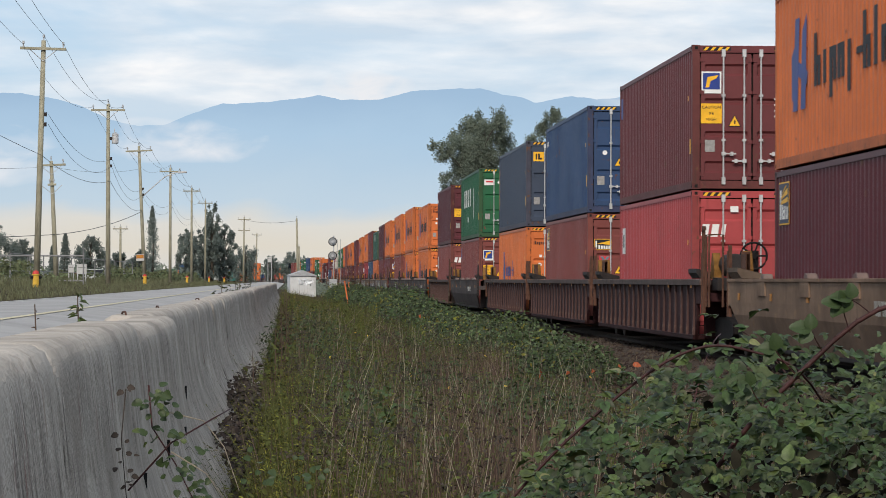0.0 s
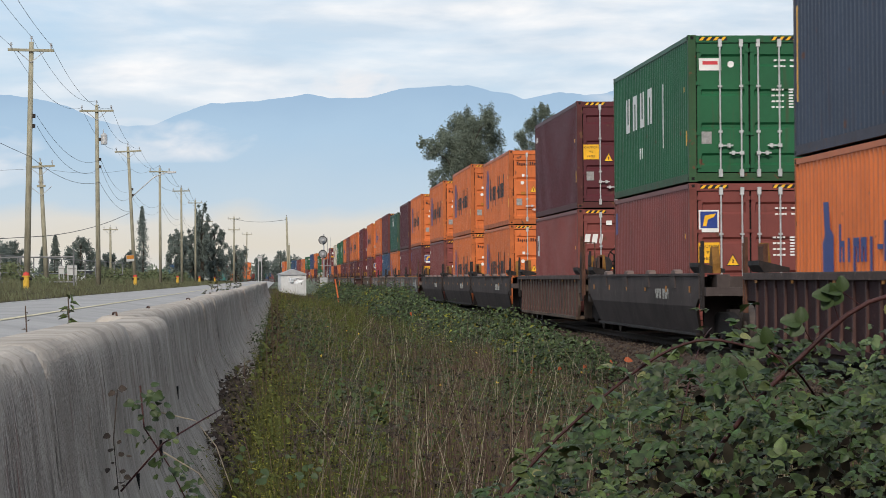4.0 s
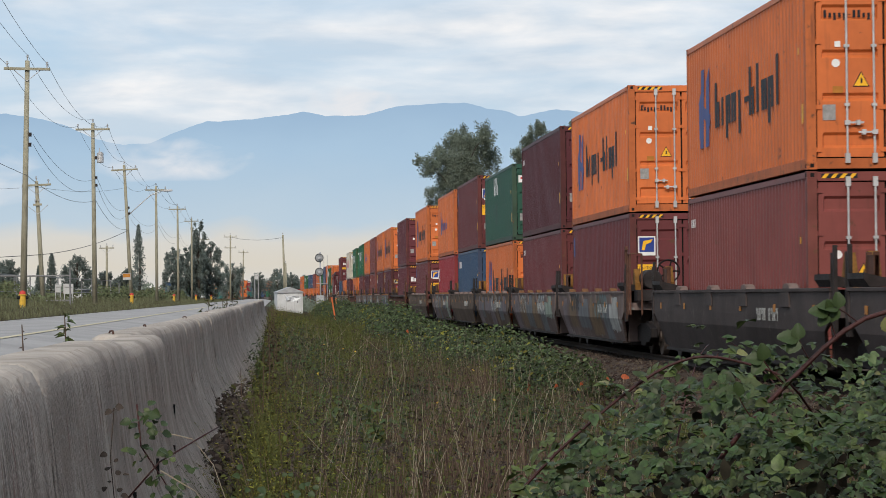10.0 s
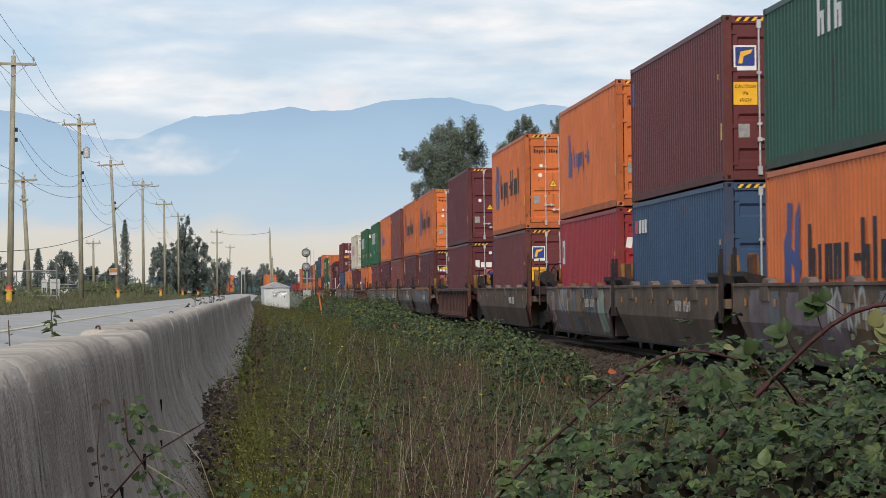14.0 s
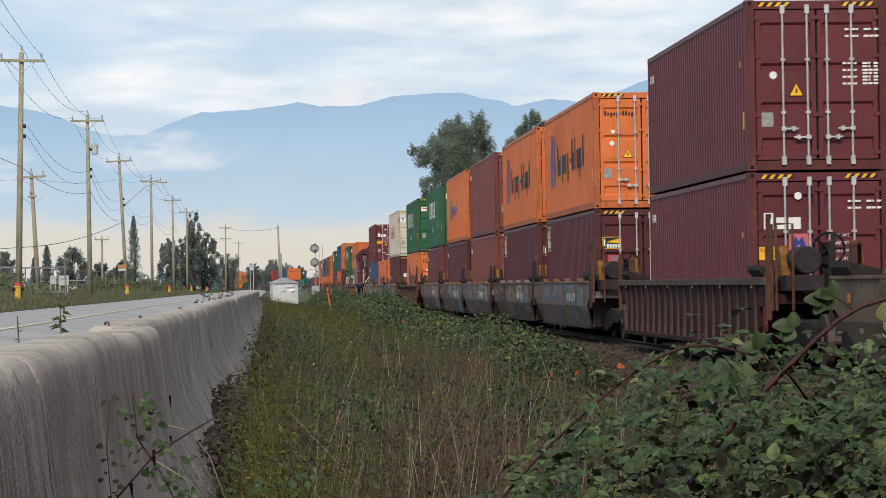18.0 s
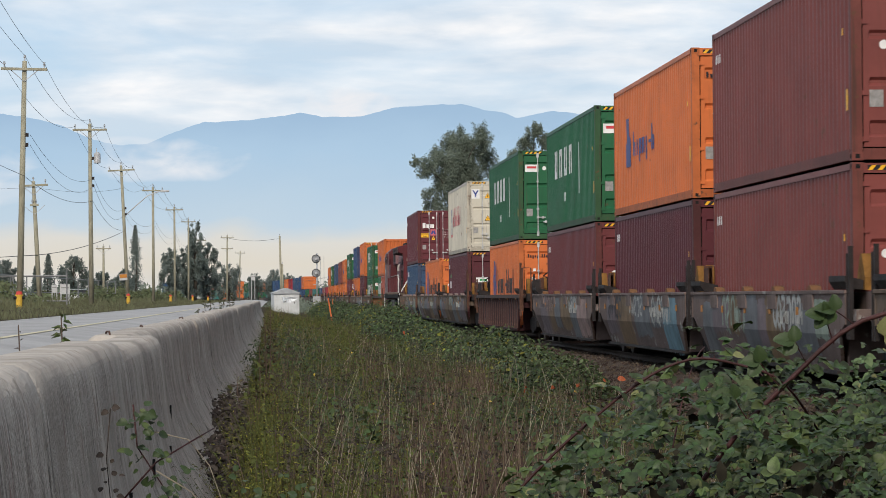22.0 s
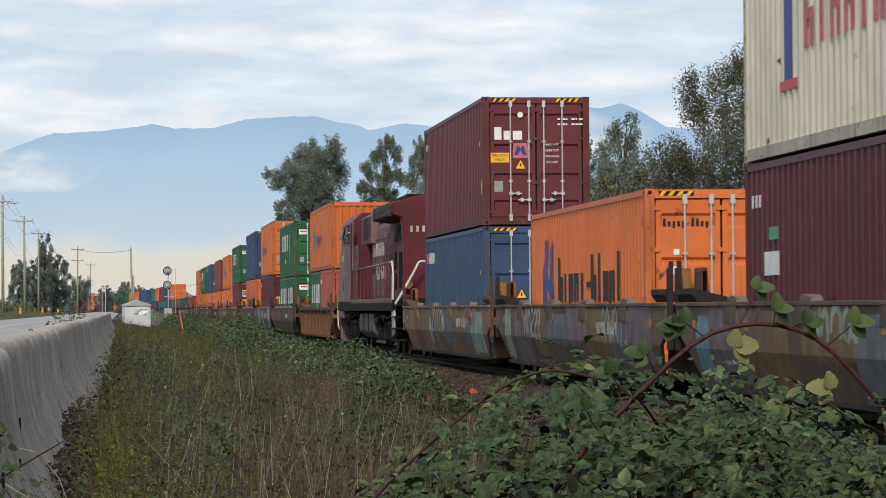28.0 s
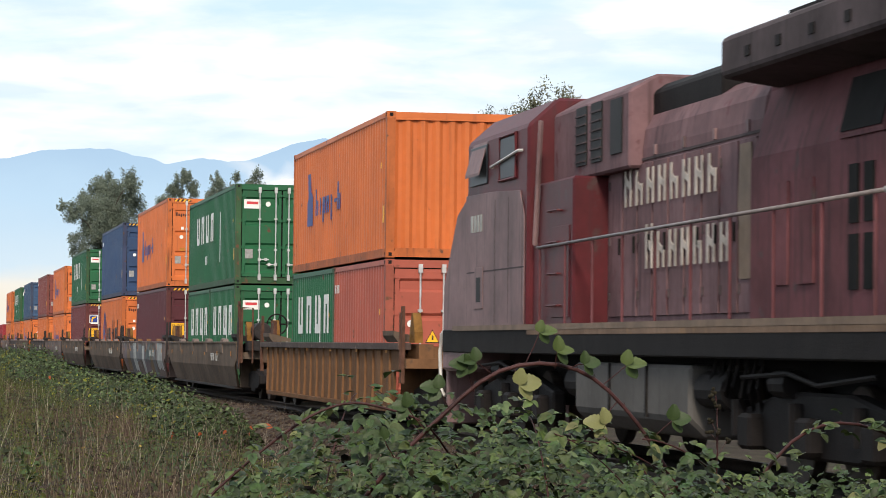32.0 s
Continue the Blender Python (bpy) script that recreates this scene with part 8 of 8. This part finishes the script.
    thing("flower_stalks", "stiff brown stalks of withered flowers by the barrier", "weeds", kind="stuff", me=quads("flower_stalks", v, f, "stalk_dry"))
    top = base + np.stack([lean[:, 0] * h, lean[:, 1] * h, h], 1)
    w = np.repeat(np.arange(m), 26)
    P = top[w] + RNG.normal(0, 1, (len(w), 3)) * np.array([0.017, 0.017, 0.005]) * (1 + yy[w, None] * 0.012)
    v, f = spread(SV, SF, P, RNG.normal(0, 0.5, P.shape) + np.array([0, -0.5, 0.8]), RNG.random(len(P)) * 6.283, (0.007 + 0.006 * RNG.random(len(P))) * (1 + 0.012 * P[:, 1]))
    thing("flower_heads", "flat dark brown withered flower heads", "weeds", kind="stuff", me=quads("flower_heads", v, f, "leaf_dead"))
    green = ~dry & ~fern
    q, base, h, lean = around(green, 11, 0.16)
    v, f = blades(base, h * 0.9, lean, (0.005 + 0.004 * RNG.random(len(q))) * (1 + base[:, 1] * 0.012))
    thing("tall_grass", "tall yellowish green grass beside the barrier", "weeds", kind="stuff", me=quads("tall_grass", v, f, "grass_green"))
    q, base, h, lean = around(fern, 6, 0.20)
    v, f = blades(base, h, lean, 0.0040 * (1 + base[:, 1] * 0.012))
    thing("weed_stems", "thin green stems of feathery weeds", "weeds", kind="stuff", me=quads("weed_stems", v, f, "grass_green"))
    t = np.tile(np.linspace(0.2, 1.0, 24), len(q))
    w = np.repeat(np.arange(len(q)), 24)
    P = base[w] + np.stack([lean[w, 0] * t * t * h[w], lean[w, 1] * t * t * h[w], t * h[w]], 1)
    side = np.arange(len(P)) * 2.4
    N = np.stack([np.cos(side) * 0.5, np.sin(side) * 0.5 - 0.3, np.ones(len(P))], 1)
    v, f = spread(HV * np.array([1.0, 0.5, 1.3]), HF, P, N, side + 1.57, (0.015 + 0.016 * RNG.random(len(P))) * (1.15 - 0.6 * t) * (1 + 0.011 * P[:, 1]))
    lime = np.repeat(RNG.random(len(q))[w] < 0.5, len(HF))
    thing("feathery_weeds", "yellow-green feathery weeds near the barrier", "weeds", kind="stuff", me=quads("feathery_weeds", v, f[lime], "leaf_lime"))
    thing("feathery_weeds", "dull green feathery weeds in the ditch", "weeds", kind="stuff", me=quads("feathery_weeds", v, f[~lime], "leaf_weed"))
    # leaves in and between the tufts
    q = np.repeat(np.where(~fern)[0], np.where(dry[~fern], 7, 34))
    d = RNG.normal(0, 1, (len(q), 2))
    px_, py_ = x[q] + d[:, 0] * wide[q] * 0.9, y[q] + d[:, 1] * wide[q] * 1.3
    P = np.stack([px_, py_, gz(px_) + np.minimum(tall[q], 0.75) * (0.1 + 0.75 * RNG.random(len(q)) ** 0.8)], 1)
    P = P[(px_ > -0.2)]
    m = len(P)
    v, f = spread(HV, HF, P, np.stack([RNG.normal(0, .5, m), RNG.normal(-.45, .4, m), np.ones(m)], 1), RNG.random(m) * 6.283, (0.020 + 0.022 * RNG.random(m)) * np.interp(P[:, 1], [6, 20], [0.55, 1.0]) * (1 + 0.011 * P[:, 1]))
    thing("weed_leaves", "small green weed leaves in the ditch", "weeds", kind="stuff", me=quads("weed_leaves", v, f, "leaf_weed"))
    for m, name, mat, wd, cone, label in ((460, "thin_stems", "stalk_pale", 0.0030, 0.16, "thin upright bleached stems among the weeds"), (64, "pale_stems", "stalk_pale", 0.0048, 0.42, "bleached pale dead stems leaning among the weeds")):
        yy = 7 * (62 / 7) ** RNG.random(m)
        xx = 0.05 + RNG.random(m) * np.minimum(4.5, 0.19 * yy)
        lean = np.clip(RNG.normal(0, cone, (m, 2)), -0.9, 0.9)
        lean[:, 0] = np.where(xx < 0.5, np.abs(lean[:, 0]), lean[:, 0])
        v, f = blades(np.stack([xx, yy, gz(xx)], 1), np.minimum(0.55 + 0.5 * RNG.random(m), 0.97 - gz(xx)), lean, np.full(m, wd) * (1 + yy * 0.012))
        thing(name, label, "weeds", kind="stuff", me=quads(name, v, f, mat))
    n = 26
    y = 17 * (80 / 12) ** RNG.random(n)
    x = RNG.random(n) * 4.6
    v, f = spread(LV, LF, np.stack([x, y, gz(x) + 0.35 + 0.2 * RNG.random(n)], 1), np.stack([RNG.normal(0, .6, n), RNG.normal(-.7, .5, n), np.ones(n)], 1), RNG.random(n) * 6.283, 0.028 + 0.022 * RNG.random(n))
    thing("gold_leaves", "scattered yellow autumn leaves on the brush", "leaves", kind="stuff", me=quads("gold_leaves", v, f, "leaf_gold"))


field()
for k, (x, y, z, s) in enumerate(((3.86, 31.0, 0.44, 0.10), (3.72, 31.2, 0.42, 0.07), (3.1, 34.0, 0.28, 0.07), (3.35, 33.0, 0.30, 0.06), (3.55, 32.0, 0.36, 0.06), (3.2, 35.0, 0.2, 0.06), (4.0, 33.5, 0.3, 0.06), (2.95, 62.0, 0.62, 0.09))):
    lf = thing("fallen_leaf", "curled orange-red autumn leaf caught on the brush", "leaf", pose(x, y, z, 55, 10 * k, 40 * k), group="autumn leaves", me=cached("rust_leaf", lambda: quads("fallen_leaf", LV, LF, "leaf_rust", True)))
    lf.scale = (s * 1.0,) * 3


def vine():
    """Bramble runner and seedling against the near barrier."""
    ob = thing("bramble_runner", "bramble runner with red stem climbing by the concrete barrier", "bramble")
    P = []
    rnd = random.Random(6)
    for pts, r, mat in ((((-0.30, 5.3, 0.98), (-0.22, 5.3, 1.07), (-0.14, 5.35, 1.115), (-0.11, 5.4, 1.13)), 0.0021, "cane_red"), (((-0.262, 5.3, 1.18), (-0.255, 5.3, 1.10), (-0.21, 5.3, 1.03), (-0.17, 5.3, 0.95)), 0.002, "cane_red"),
                        (((-0.235, 5.32, 1.13), (-0.16, 5.35, 1.11), (-0.12, 5.35, 1.06), (-0.09, 5.3, 0.98)), 0.0014, "stalk_pale"), (((-0.215, 5.2, 1.06), (-0.15, 5.2, 1.02), (-0.10, 5.2, 0.95)), 0.0016, "stalk_pale"),
                        (((-0.302, 5.25, 1.175), (-0.31, 5.25, 1.08), (-0.30, 5.25, 0.97)), 0.0014, "leaf_dead")):
        part("stem", Geo().tube(pts, r, 6, taper=0.6).mesh("stem", mat, 0, True), ob, "thin red stem" if mat == "cane_red" else "")
    for k in range(64):
        t = rnd.random()
        P.append([np.interp(t, [0, .4, .8, 1], [-0.262, -0.25, -0.20, -0.16]) + rnd.uniform(-0.02, 0.045), 5.28 + rnd.uniform(-0.06, 0.04), 1.17 - 0.22 * t + rnd.uniform(-0.015, 0.015)])
    for k in range(60):
        P.append([rnd.uniform(-0.24, 0.10), rnd.uniform(5.2, 6.6), rnd.uniform(0.86, 1.0)])
    dead = len(P)
    for k in range(16):
        P.append([-0.305 + rnd.uniform(-0.014, 0.018), 5.25 + rnd.uniform(-0.02, 0.01), rnd.uniform(0.985, 1.13) if k < 12 else 1.175 + rnd.uniform(-0.01, 0.01)])
    P = np.array(P)
    n = len(P)
    one = quads("leaf", NV, NF, "leaf_bramble", True)
    ax = frames(np.stack([RNG.normal(0, .5, n), RNG.normal(-.8, .4, n), np.ones(n) * .7], 1), RNG.random(n) * 6.283)
    dry, brown, pale = (quads("leaf", NV, NF, m, True) for m in ("leaf_rust", "leaf_dead", "leaf_bright"))
    for k in range(n):
        o = part("leaf", brown if k >= dead else dry if k == 80 else pale if k % 9 == 4 else one, ob)
        o.matrix_basis = Matrix.LocRotScale(P[k], Matrix(ax[k].T.tolist()).to_quaternion(), (rnd.uniform(0.012, 0.023) if k < dead else rnd.uniform(0.008, 0.016),) * 3)


vine()


def berry_stalk(x, y, z0, z1):
    """A withered bramble stalk with dark dried berries."""
    ob = thing("berry_stalk", "withered bramble stalk with clusters of dark dried berries", "bramble", pose(x, y, z0))
    h = z1 - z0
    part("stem", Geo().tube([(0, 0, 0), (0.006, 0, h * 0.6), (0, 0, h)], 0.0018, 5, taper=0.6).mesh("stem", "cane_red", 0, True), ob)
    rnd = random.Random(4)
    for k in range(9):
        t = 0.45 + 0.55 * k / 8
        d = Vector((rnd.uniform(-0.045, 0.045) * (1.3 - t), rnd.uniform(-0.02, 0.02), h * t + rnd.uniform(0, 0.02)))
        part("twig", Geo().tube([(0.003, 0, h * t - 0.02), d], 0.0009, 4).mesh("twig", "cane_red"), ob)
        g = Geo()
        for j in range(4):
            g.disc(d + Vector((rnd.uniform(-.006, .006), rnd.uniform(-.006, .006), rnd.uniform(-.005, .006))), 0.0042, 0.007, "zyx"[j % 3], 7)
        part("berry", g.mesh("berry", "leaf_inner", 0, True), ob, "dark dried berry")


berry_stalk(1.66, 5.45, 1.02, 1.285)


def seed_weed(x, y, z, h, n, mat, leaf=0.06, label="leafy weed growing behind the barrier"):
    ob = thing("roadside_weed", label, "weed", pose(x, y, z, 0, 3, 0), group="roadside weeds")
    part("stem", Geo().tube([(0, 0, 0), (0.01, 0, h * 0.5), (-0.01, 0, h)], 0.006, 5, taper=0.4).mesh("stem", "stalk_dry"), ob)
    k = np.arange(n)
    t = 0.25 + 0.75 * k / n
    P = np.stack([np.zeros(n), np.zeros(n), t * h], 1)
    a = k * 2.4
    v, f = spread(SV * np.array([1.0, 0.42, 1.6]), SF, P, np.stack([-np.cos(a) * .8, -np.sin(a) * .8, np.ones(n)], 1), np.where(True, RNG.random(n) * 6.28, 0), np.full(n, leaf) * (1.15 - 0.5 * t))
    part("leaves", quads("leaves", v, f, mat), ob)


seed_weed(-0.95, 12.5, 0.86, 0.46, 44, "leaf_bright", 0.075)
seed_weed(-0.98, 11.0, 0.86, 0.20, 16, "leaf_gold", 0.05, "small yellowing weed behind the barrier")
seed_weed(-1.02, 11.2, 0.86, 0.42, 10, "stalk_dry", 0.03, "thin dry seed stalk behind the barrier")
for k in range(9):
    seed_weed(-0.95 + 0.02 * k, 36 + k * 2.4, 0.80, 0.45 + 0.12 * (k % 3), 22, "leaf_weed", 0.10)
for k in range(7):
    seed_weed(-0.10 + 0.03 * (k % 4), 18 + k * 3.1, 0.45, 0.62 + 0.1 * (k % 3), 26, "stalk_dry", 0.06, "dead brown seed-head weed beside the barrier")


# ---- trees ----
def tree(name, x, y, h, w, kind, mat, n, leaf, seed, label, clear=0.18, lobes=None):
    rng = np.random.default_rng(seed)
    ob = thing(name, label, "tree", pose(x, y, ground_z(x) - 0.2, 0, 0, rng.random() * 360 * (lobes is None)))
    g = Geo().tube([(0, 0, 0), (0.02 * h, 0, h * 0.4), (0, 0.01 * h, h * 0.86)], h * 0.017 + 0.05, 8, taper=0.25)
    P = []
    if kind == "conifer":
        t = rng.random(n) ** 0.75
        zz = h * (clear * 0.6 + (1 - clear * 0.6) * t)
        tier = 0.72 + 0.28 * np.abs(np.sin(zz * (9.0 / h) * 3.14))
        a = rng.random(n) * 6.283
        ragged = 0.72 + 0.38 * np.sin(3 * a + zz * 1.9) * np.sin(zz * 2.7 + a)
        r = w / 2 * (1 - t) ** 0.7 * tier * ragged * np.sqrt(rng.random(n))
        P = np.stack([np.cos(a) * r, np.sin(a) * r, zz - r * 0.35], 1)
    else:
        if lobes is None:
            lobes = []
            m = max(14, int(24 * h / max(w, 6)))
            for k in range(m):
                t = clear + (0.95 - clear) * (k + rng.random()) / m
                prof = {"broad": np.sin(np.pi * min(1, (t - clear) / (1 - clear) * 0.86 + 0.12)) ** 0.7, "poplar": 0.75 * np.sin(np.pi * min(1, (t - clear) / (1 - clear) * 0.8 + 0.15)) ** 0.6}[kind]
                a = k * 2.4 + rng.random()
                rr = w / 2 * prof * (0.25 + 0.6 * rng.random())
                lobes.append((np.cos(a) * rr, np.sin(a) * rr, h * t, w * (0.10 + 0.10 * rng.random()) * max(0.45, prof)))
        else:
            lobes = [(dx, rng.uniform(-0.5, 0.5) * w * 0.6, z, r) for dx, z, r in lobes]
        blobs = []
        for x_, y_, z_, r_ in lobes:
            g.tube([(0, 0, max(h * 0.15, z_ - 0.22 * h)), (x_ * 0.6, y_ * 0.6, z_ - 0.06 * h), (x_, y_, z_)], 0.008 * w, 5, taper=0.3)
            for k in range(26):
                d = rng.normal(0, 1, 3)
                d /= np.linalg.norm(d)
                c = np.array((x_, y_, z_)) + d * r_ * np.array([0.95, 0.95, 1.1]) * rng.uniform(0.2, 1.1)
                blobs.append((*c, r_ * rng.uniform(0.26, 0.52)))
                if k % 3 == 0:
                    g.tube([(x_, y_, z_), tuple(c)], 0.003 * w, 3, taper=0.3)
        b = np.array(blobs)
        wt = b[:, 3] ** 2
        pick = rng.choice(len(b), n, p=wt / wt.sum())
        d = rng.normal(0, 1, (n, 3))
        d /= np.linalg.norm(d, axis=1, keepdims=True)
        rad = b[pick, 3] * (0.15 + 0.90 * rng.random(n) ** 0.8)
        P = b[pick, :3] + d * rad[:, None] * np.array([0.8, 0.8, 1.45])
    part("trunk", g.mesh("trunk", "bark", 0, True), ob)
    N = rng.normal(0, 1.0, (n, 3)) + np.array([0, -0.5, 0.5])
    v, f = spread(SV, SF, P, N, rng.random(n) * 6.283, leaf * (0.6 + 0.8 * rng.random(n)))
    tagged(part("crown", quads("crown", v, f, mat), ob), kind="stuff")
    return ob


CROWN = [(-0.4, 22.0, 1.7), (2.9, 22.6, 1.7), (1.0, 21.4, 2.2), (-1.6, 18.6, 2.2), (0.2, 17.0, 2.4), (-2.4, 20.3, 1.4), (1.1, 19.5, 2.4), (3.9, 20.0, 1.5), (-4.2, 18.7, 1.4), (-1.5, 16.6, 2.2), (2.2, 16.2, 2.0), (-3.3, 14.6, 1.6), (0.4, 13.5, 2.5), (-5.7, 19.5, 0.7), (3.6, 13.0, 1.6), (-2.5, 11.5, 2.0)]
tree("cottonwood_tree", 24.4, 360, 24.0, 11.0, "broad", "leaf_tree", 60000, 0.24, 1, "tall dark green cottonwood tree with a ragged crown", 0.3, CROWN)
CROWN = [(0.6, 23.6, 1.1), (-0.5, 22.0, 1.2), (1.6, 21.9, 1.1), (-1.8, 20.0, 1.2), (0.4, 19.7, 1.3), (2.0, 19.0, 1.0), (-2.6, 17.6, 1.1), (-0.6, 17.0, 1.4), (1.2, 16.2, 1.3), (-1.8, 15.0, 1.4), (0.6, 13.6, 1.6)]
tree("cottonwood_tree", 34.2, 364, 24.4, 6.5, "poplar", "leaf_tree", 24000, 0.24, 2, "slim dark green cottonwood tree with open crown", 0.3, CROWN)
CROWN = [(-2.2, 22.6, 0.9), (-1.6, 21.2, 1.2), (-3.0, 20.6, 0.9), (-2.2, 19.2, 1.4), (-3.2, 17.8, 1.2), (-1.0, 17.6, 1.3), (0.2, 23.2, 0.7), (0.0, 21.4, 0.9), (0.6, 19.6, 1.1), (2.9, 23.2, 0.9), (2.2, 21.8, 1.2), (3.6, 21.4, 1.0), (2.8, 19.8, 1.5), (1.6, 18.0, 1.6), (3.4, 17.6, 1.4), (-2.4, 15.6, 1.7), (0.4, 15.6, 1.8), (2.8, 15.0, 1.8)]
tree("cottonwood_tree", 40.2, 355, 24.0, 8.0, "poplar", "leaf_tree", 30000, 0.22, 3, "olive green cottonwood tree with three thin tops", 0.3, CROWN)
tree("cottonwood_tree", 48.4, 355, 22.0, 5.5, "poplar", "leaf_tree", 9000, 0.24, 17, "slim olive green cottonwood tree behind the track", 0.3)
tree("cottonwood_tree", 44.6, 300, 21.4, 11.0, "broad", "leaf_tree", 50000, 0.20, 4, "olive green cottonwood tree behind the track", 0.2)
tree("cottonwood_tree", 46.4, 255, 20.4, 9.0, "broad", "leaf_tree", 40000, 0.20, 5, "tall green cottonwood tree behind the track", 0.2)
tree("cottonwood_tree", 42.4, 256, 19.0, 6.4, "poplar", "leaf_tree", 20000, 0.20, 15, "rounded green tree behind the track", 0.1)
CROWN = [(-2.5, 14.6, 1.5), (-0.8, 14.7, 1.3), (1.0, 13.6, 1.5), (-3.8, 13.2, 1.7), (-1.5, 12.8, 1.8), (2.6, 12.3, 1.2), (0.6, 11.8, 1.9), (3.5, 10.6, 1.2), (-3.5, 11.0, 2.0), (-1.0, 10.4, 2.0), (1.8, 9.8, 2.0), (3.6, 8.8, 1.6), (-4.5, 9.0, 2.0), (-5.6, 10.0, 1.4), (-6.6, 7.8, 1.7), (-6.0, 5.6, 2.0), (-2.0, 8.4, 2.0), (0.5, 8.0, 2.2), (3.0, 7.0, 2.0), (-4.0, 6.5, 2.0), (-1.0, 6.0, 2.2), (2.0, 5.5, 2.2)]
tree("willow_tree", 36.0, 150, 15.6, 9.5, "broad", "leaf_olive", 120000, 0.13, 6, "large brownish olive tree with fine twiggy crown", 0.05, CROWN)
tree("willow_tree", 45.6, 150, 17.0, 8.0, "poplar", "leaf_olive", 60000, 0.14, 7, "slender dark green tree with dense crown", 0.05)
tree("willow_tree", 42.6, 153, 13.4, 8.0, "broad", "leaf_olive", 60000, 0.14, 18, "low rounded green tree with bare twigs on top", 0.05)
tree("willow_tree", 31.5, 172, 10.8, 11.0, "broad", "leaf_olive", 12000, 0.26, 8, "rounded olive shrub-like tree", 0.02)
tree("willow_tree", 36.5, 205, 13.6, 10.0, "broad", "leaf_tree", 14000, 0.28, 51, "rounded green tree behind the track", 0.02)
tree("willow_tree", 31.5, 216, 11.0, 9.0, "broad", "leaf_olive", 10000, 0.28, 52, "low olive tree behind the track", 0.02)
tree("willow_tree", 41.0, 190, 12.4, 9.0, "broad", "leaf_olive", 12000, 0.28, 53, "rounded olive tree behind the track", 0.02)
tree("willow_tree", 52.0, 165, 13.0, 13.0, "broad", "leaf_olive", 6000, 0.3, 16, "spreading olive tree behind the track", 0.02)
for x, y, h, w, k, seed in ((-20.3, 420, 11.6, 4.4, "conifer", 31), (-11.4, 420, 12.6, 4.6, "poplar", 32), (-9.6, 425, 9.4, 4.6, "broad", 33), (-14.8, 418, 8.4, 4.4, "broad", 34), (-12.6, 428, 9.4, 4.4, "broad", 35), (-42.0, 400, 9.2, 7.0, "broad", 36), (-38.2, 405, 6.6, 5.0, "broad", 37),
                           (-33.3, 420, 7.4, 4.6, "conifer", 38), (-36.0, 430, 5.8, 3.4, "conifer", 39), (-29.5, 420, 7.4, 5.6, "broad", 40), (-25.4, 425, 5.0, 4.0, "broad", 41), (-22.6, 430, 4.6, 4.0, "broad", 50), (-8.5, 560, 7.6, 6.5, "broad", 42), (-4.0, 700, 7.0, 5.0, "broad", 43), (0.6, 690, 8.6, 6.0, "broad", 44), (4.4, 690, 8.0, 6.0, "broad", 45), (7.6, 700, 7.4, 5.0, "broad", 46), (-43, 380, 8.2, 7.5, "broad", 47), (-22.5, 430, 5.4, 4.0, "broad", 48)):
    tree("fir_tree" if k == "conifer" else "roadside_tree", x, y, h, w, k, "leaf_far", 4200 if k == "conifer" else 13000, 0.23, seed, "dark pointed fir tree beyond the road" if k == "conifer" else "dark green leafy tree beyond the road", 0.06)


def treeline():
    n = 16000
    a = -0.22 + RNG.random(n) * 0.62
    d = 780 + RNG.random(n) * 120
    top = 4.2 + 2.4 * np.abs(wob(a * 40, a * 17, 1.0)) + 1.2 * wob(a * 160, a * 9, 1.0)
    P = np.stack([np.sin(a) * d, np.cos(a) * d, 0.4 + top * RNG.random(n) ** 0.7], 1)
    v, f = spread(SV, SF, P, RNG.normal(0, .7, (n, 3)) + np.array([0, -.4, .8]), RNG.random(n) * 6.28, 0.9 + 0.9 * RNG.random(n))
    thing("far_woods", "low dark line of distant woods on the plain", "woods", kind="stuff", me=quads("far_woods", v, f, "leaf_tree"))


treeline()


def verge():
    n = 30000
    y = 70 * (460 / 70) ** RNG.random(n)
    x = -7.3 - RNG.random(n) ** 1.4 * 9.7
    v, f = blades(np.stack([x, y, gz(x) - 0.03], 1), np.where(x > -11.6, 0.10, 0.28) + np.where(x > -11.6, 0.14, 0.4) * RNG.random(n), RNG.normal(0, 0.25, (n, 2)), np.full(n, 0.013) * (1 + y * 0.006))
    thing("verge_grass", "unmown yellow-green grass on the road verge", "grass", kind="stuff", me=quads("verge_grass", v, f, "verge_straw"))
    pl = [(-13 - hr.uniform(0, 5), 150 + k * 8.2, 1.6, 2.2, ground_z(-13) + hr.uniform(0.7, 2.0), 330) for k in range(34)]
    brush("verge_bushes", "loose green bushes along the yard fence", "bushes", pl, "leaf_verge", 0.12)
    pl = [(2.6 + hr.uniform(-2.0, 2.2), 246 + k * 7, 1.5, 2.5, hr.uniform(0.9, 1.8), 420) for k in range(14)]
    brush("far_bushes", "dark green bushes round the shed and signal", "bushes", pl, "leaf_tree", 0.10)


verge()


def motions():
    """The train runs along its track at a steady, slowly easing speed."""
    times = [2.0 * k for k in range(17)]
    for ob, s, z in MOVERS:
        rows = []
        for t in times:
            x, y, h = on_track(s - gone(t))
            rows.append((t, pose(x, y, z, 0, 0, h)))
        walk(ob, rows)


motions()
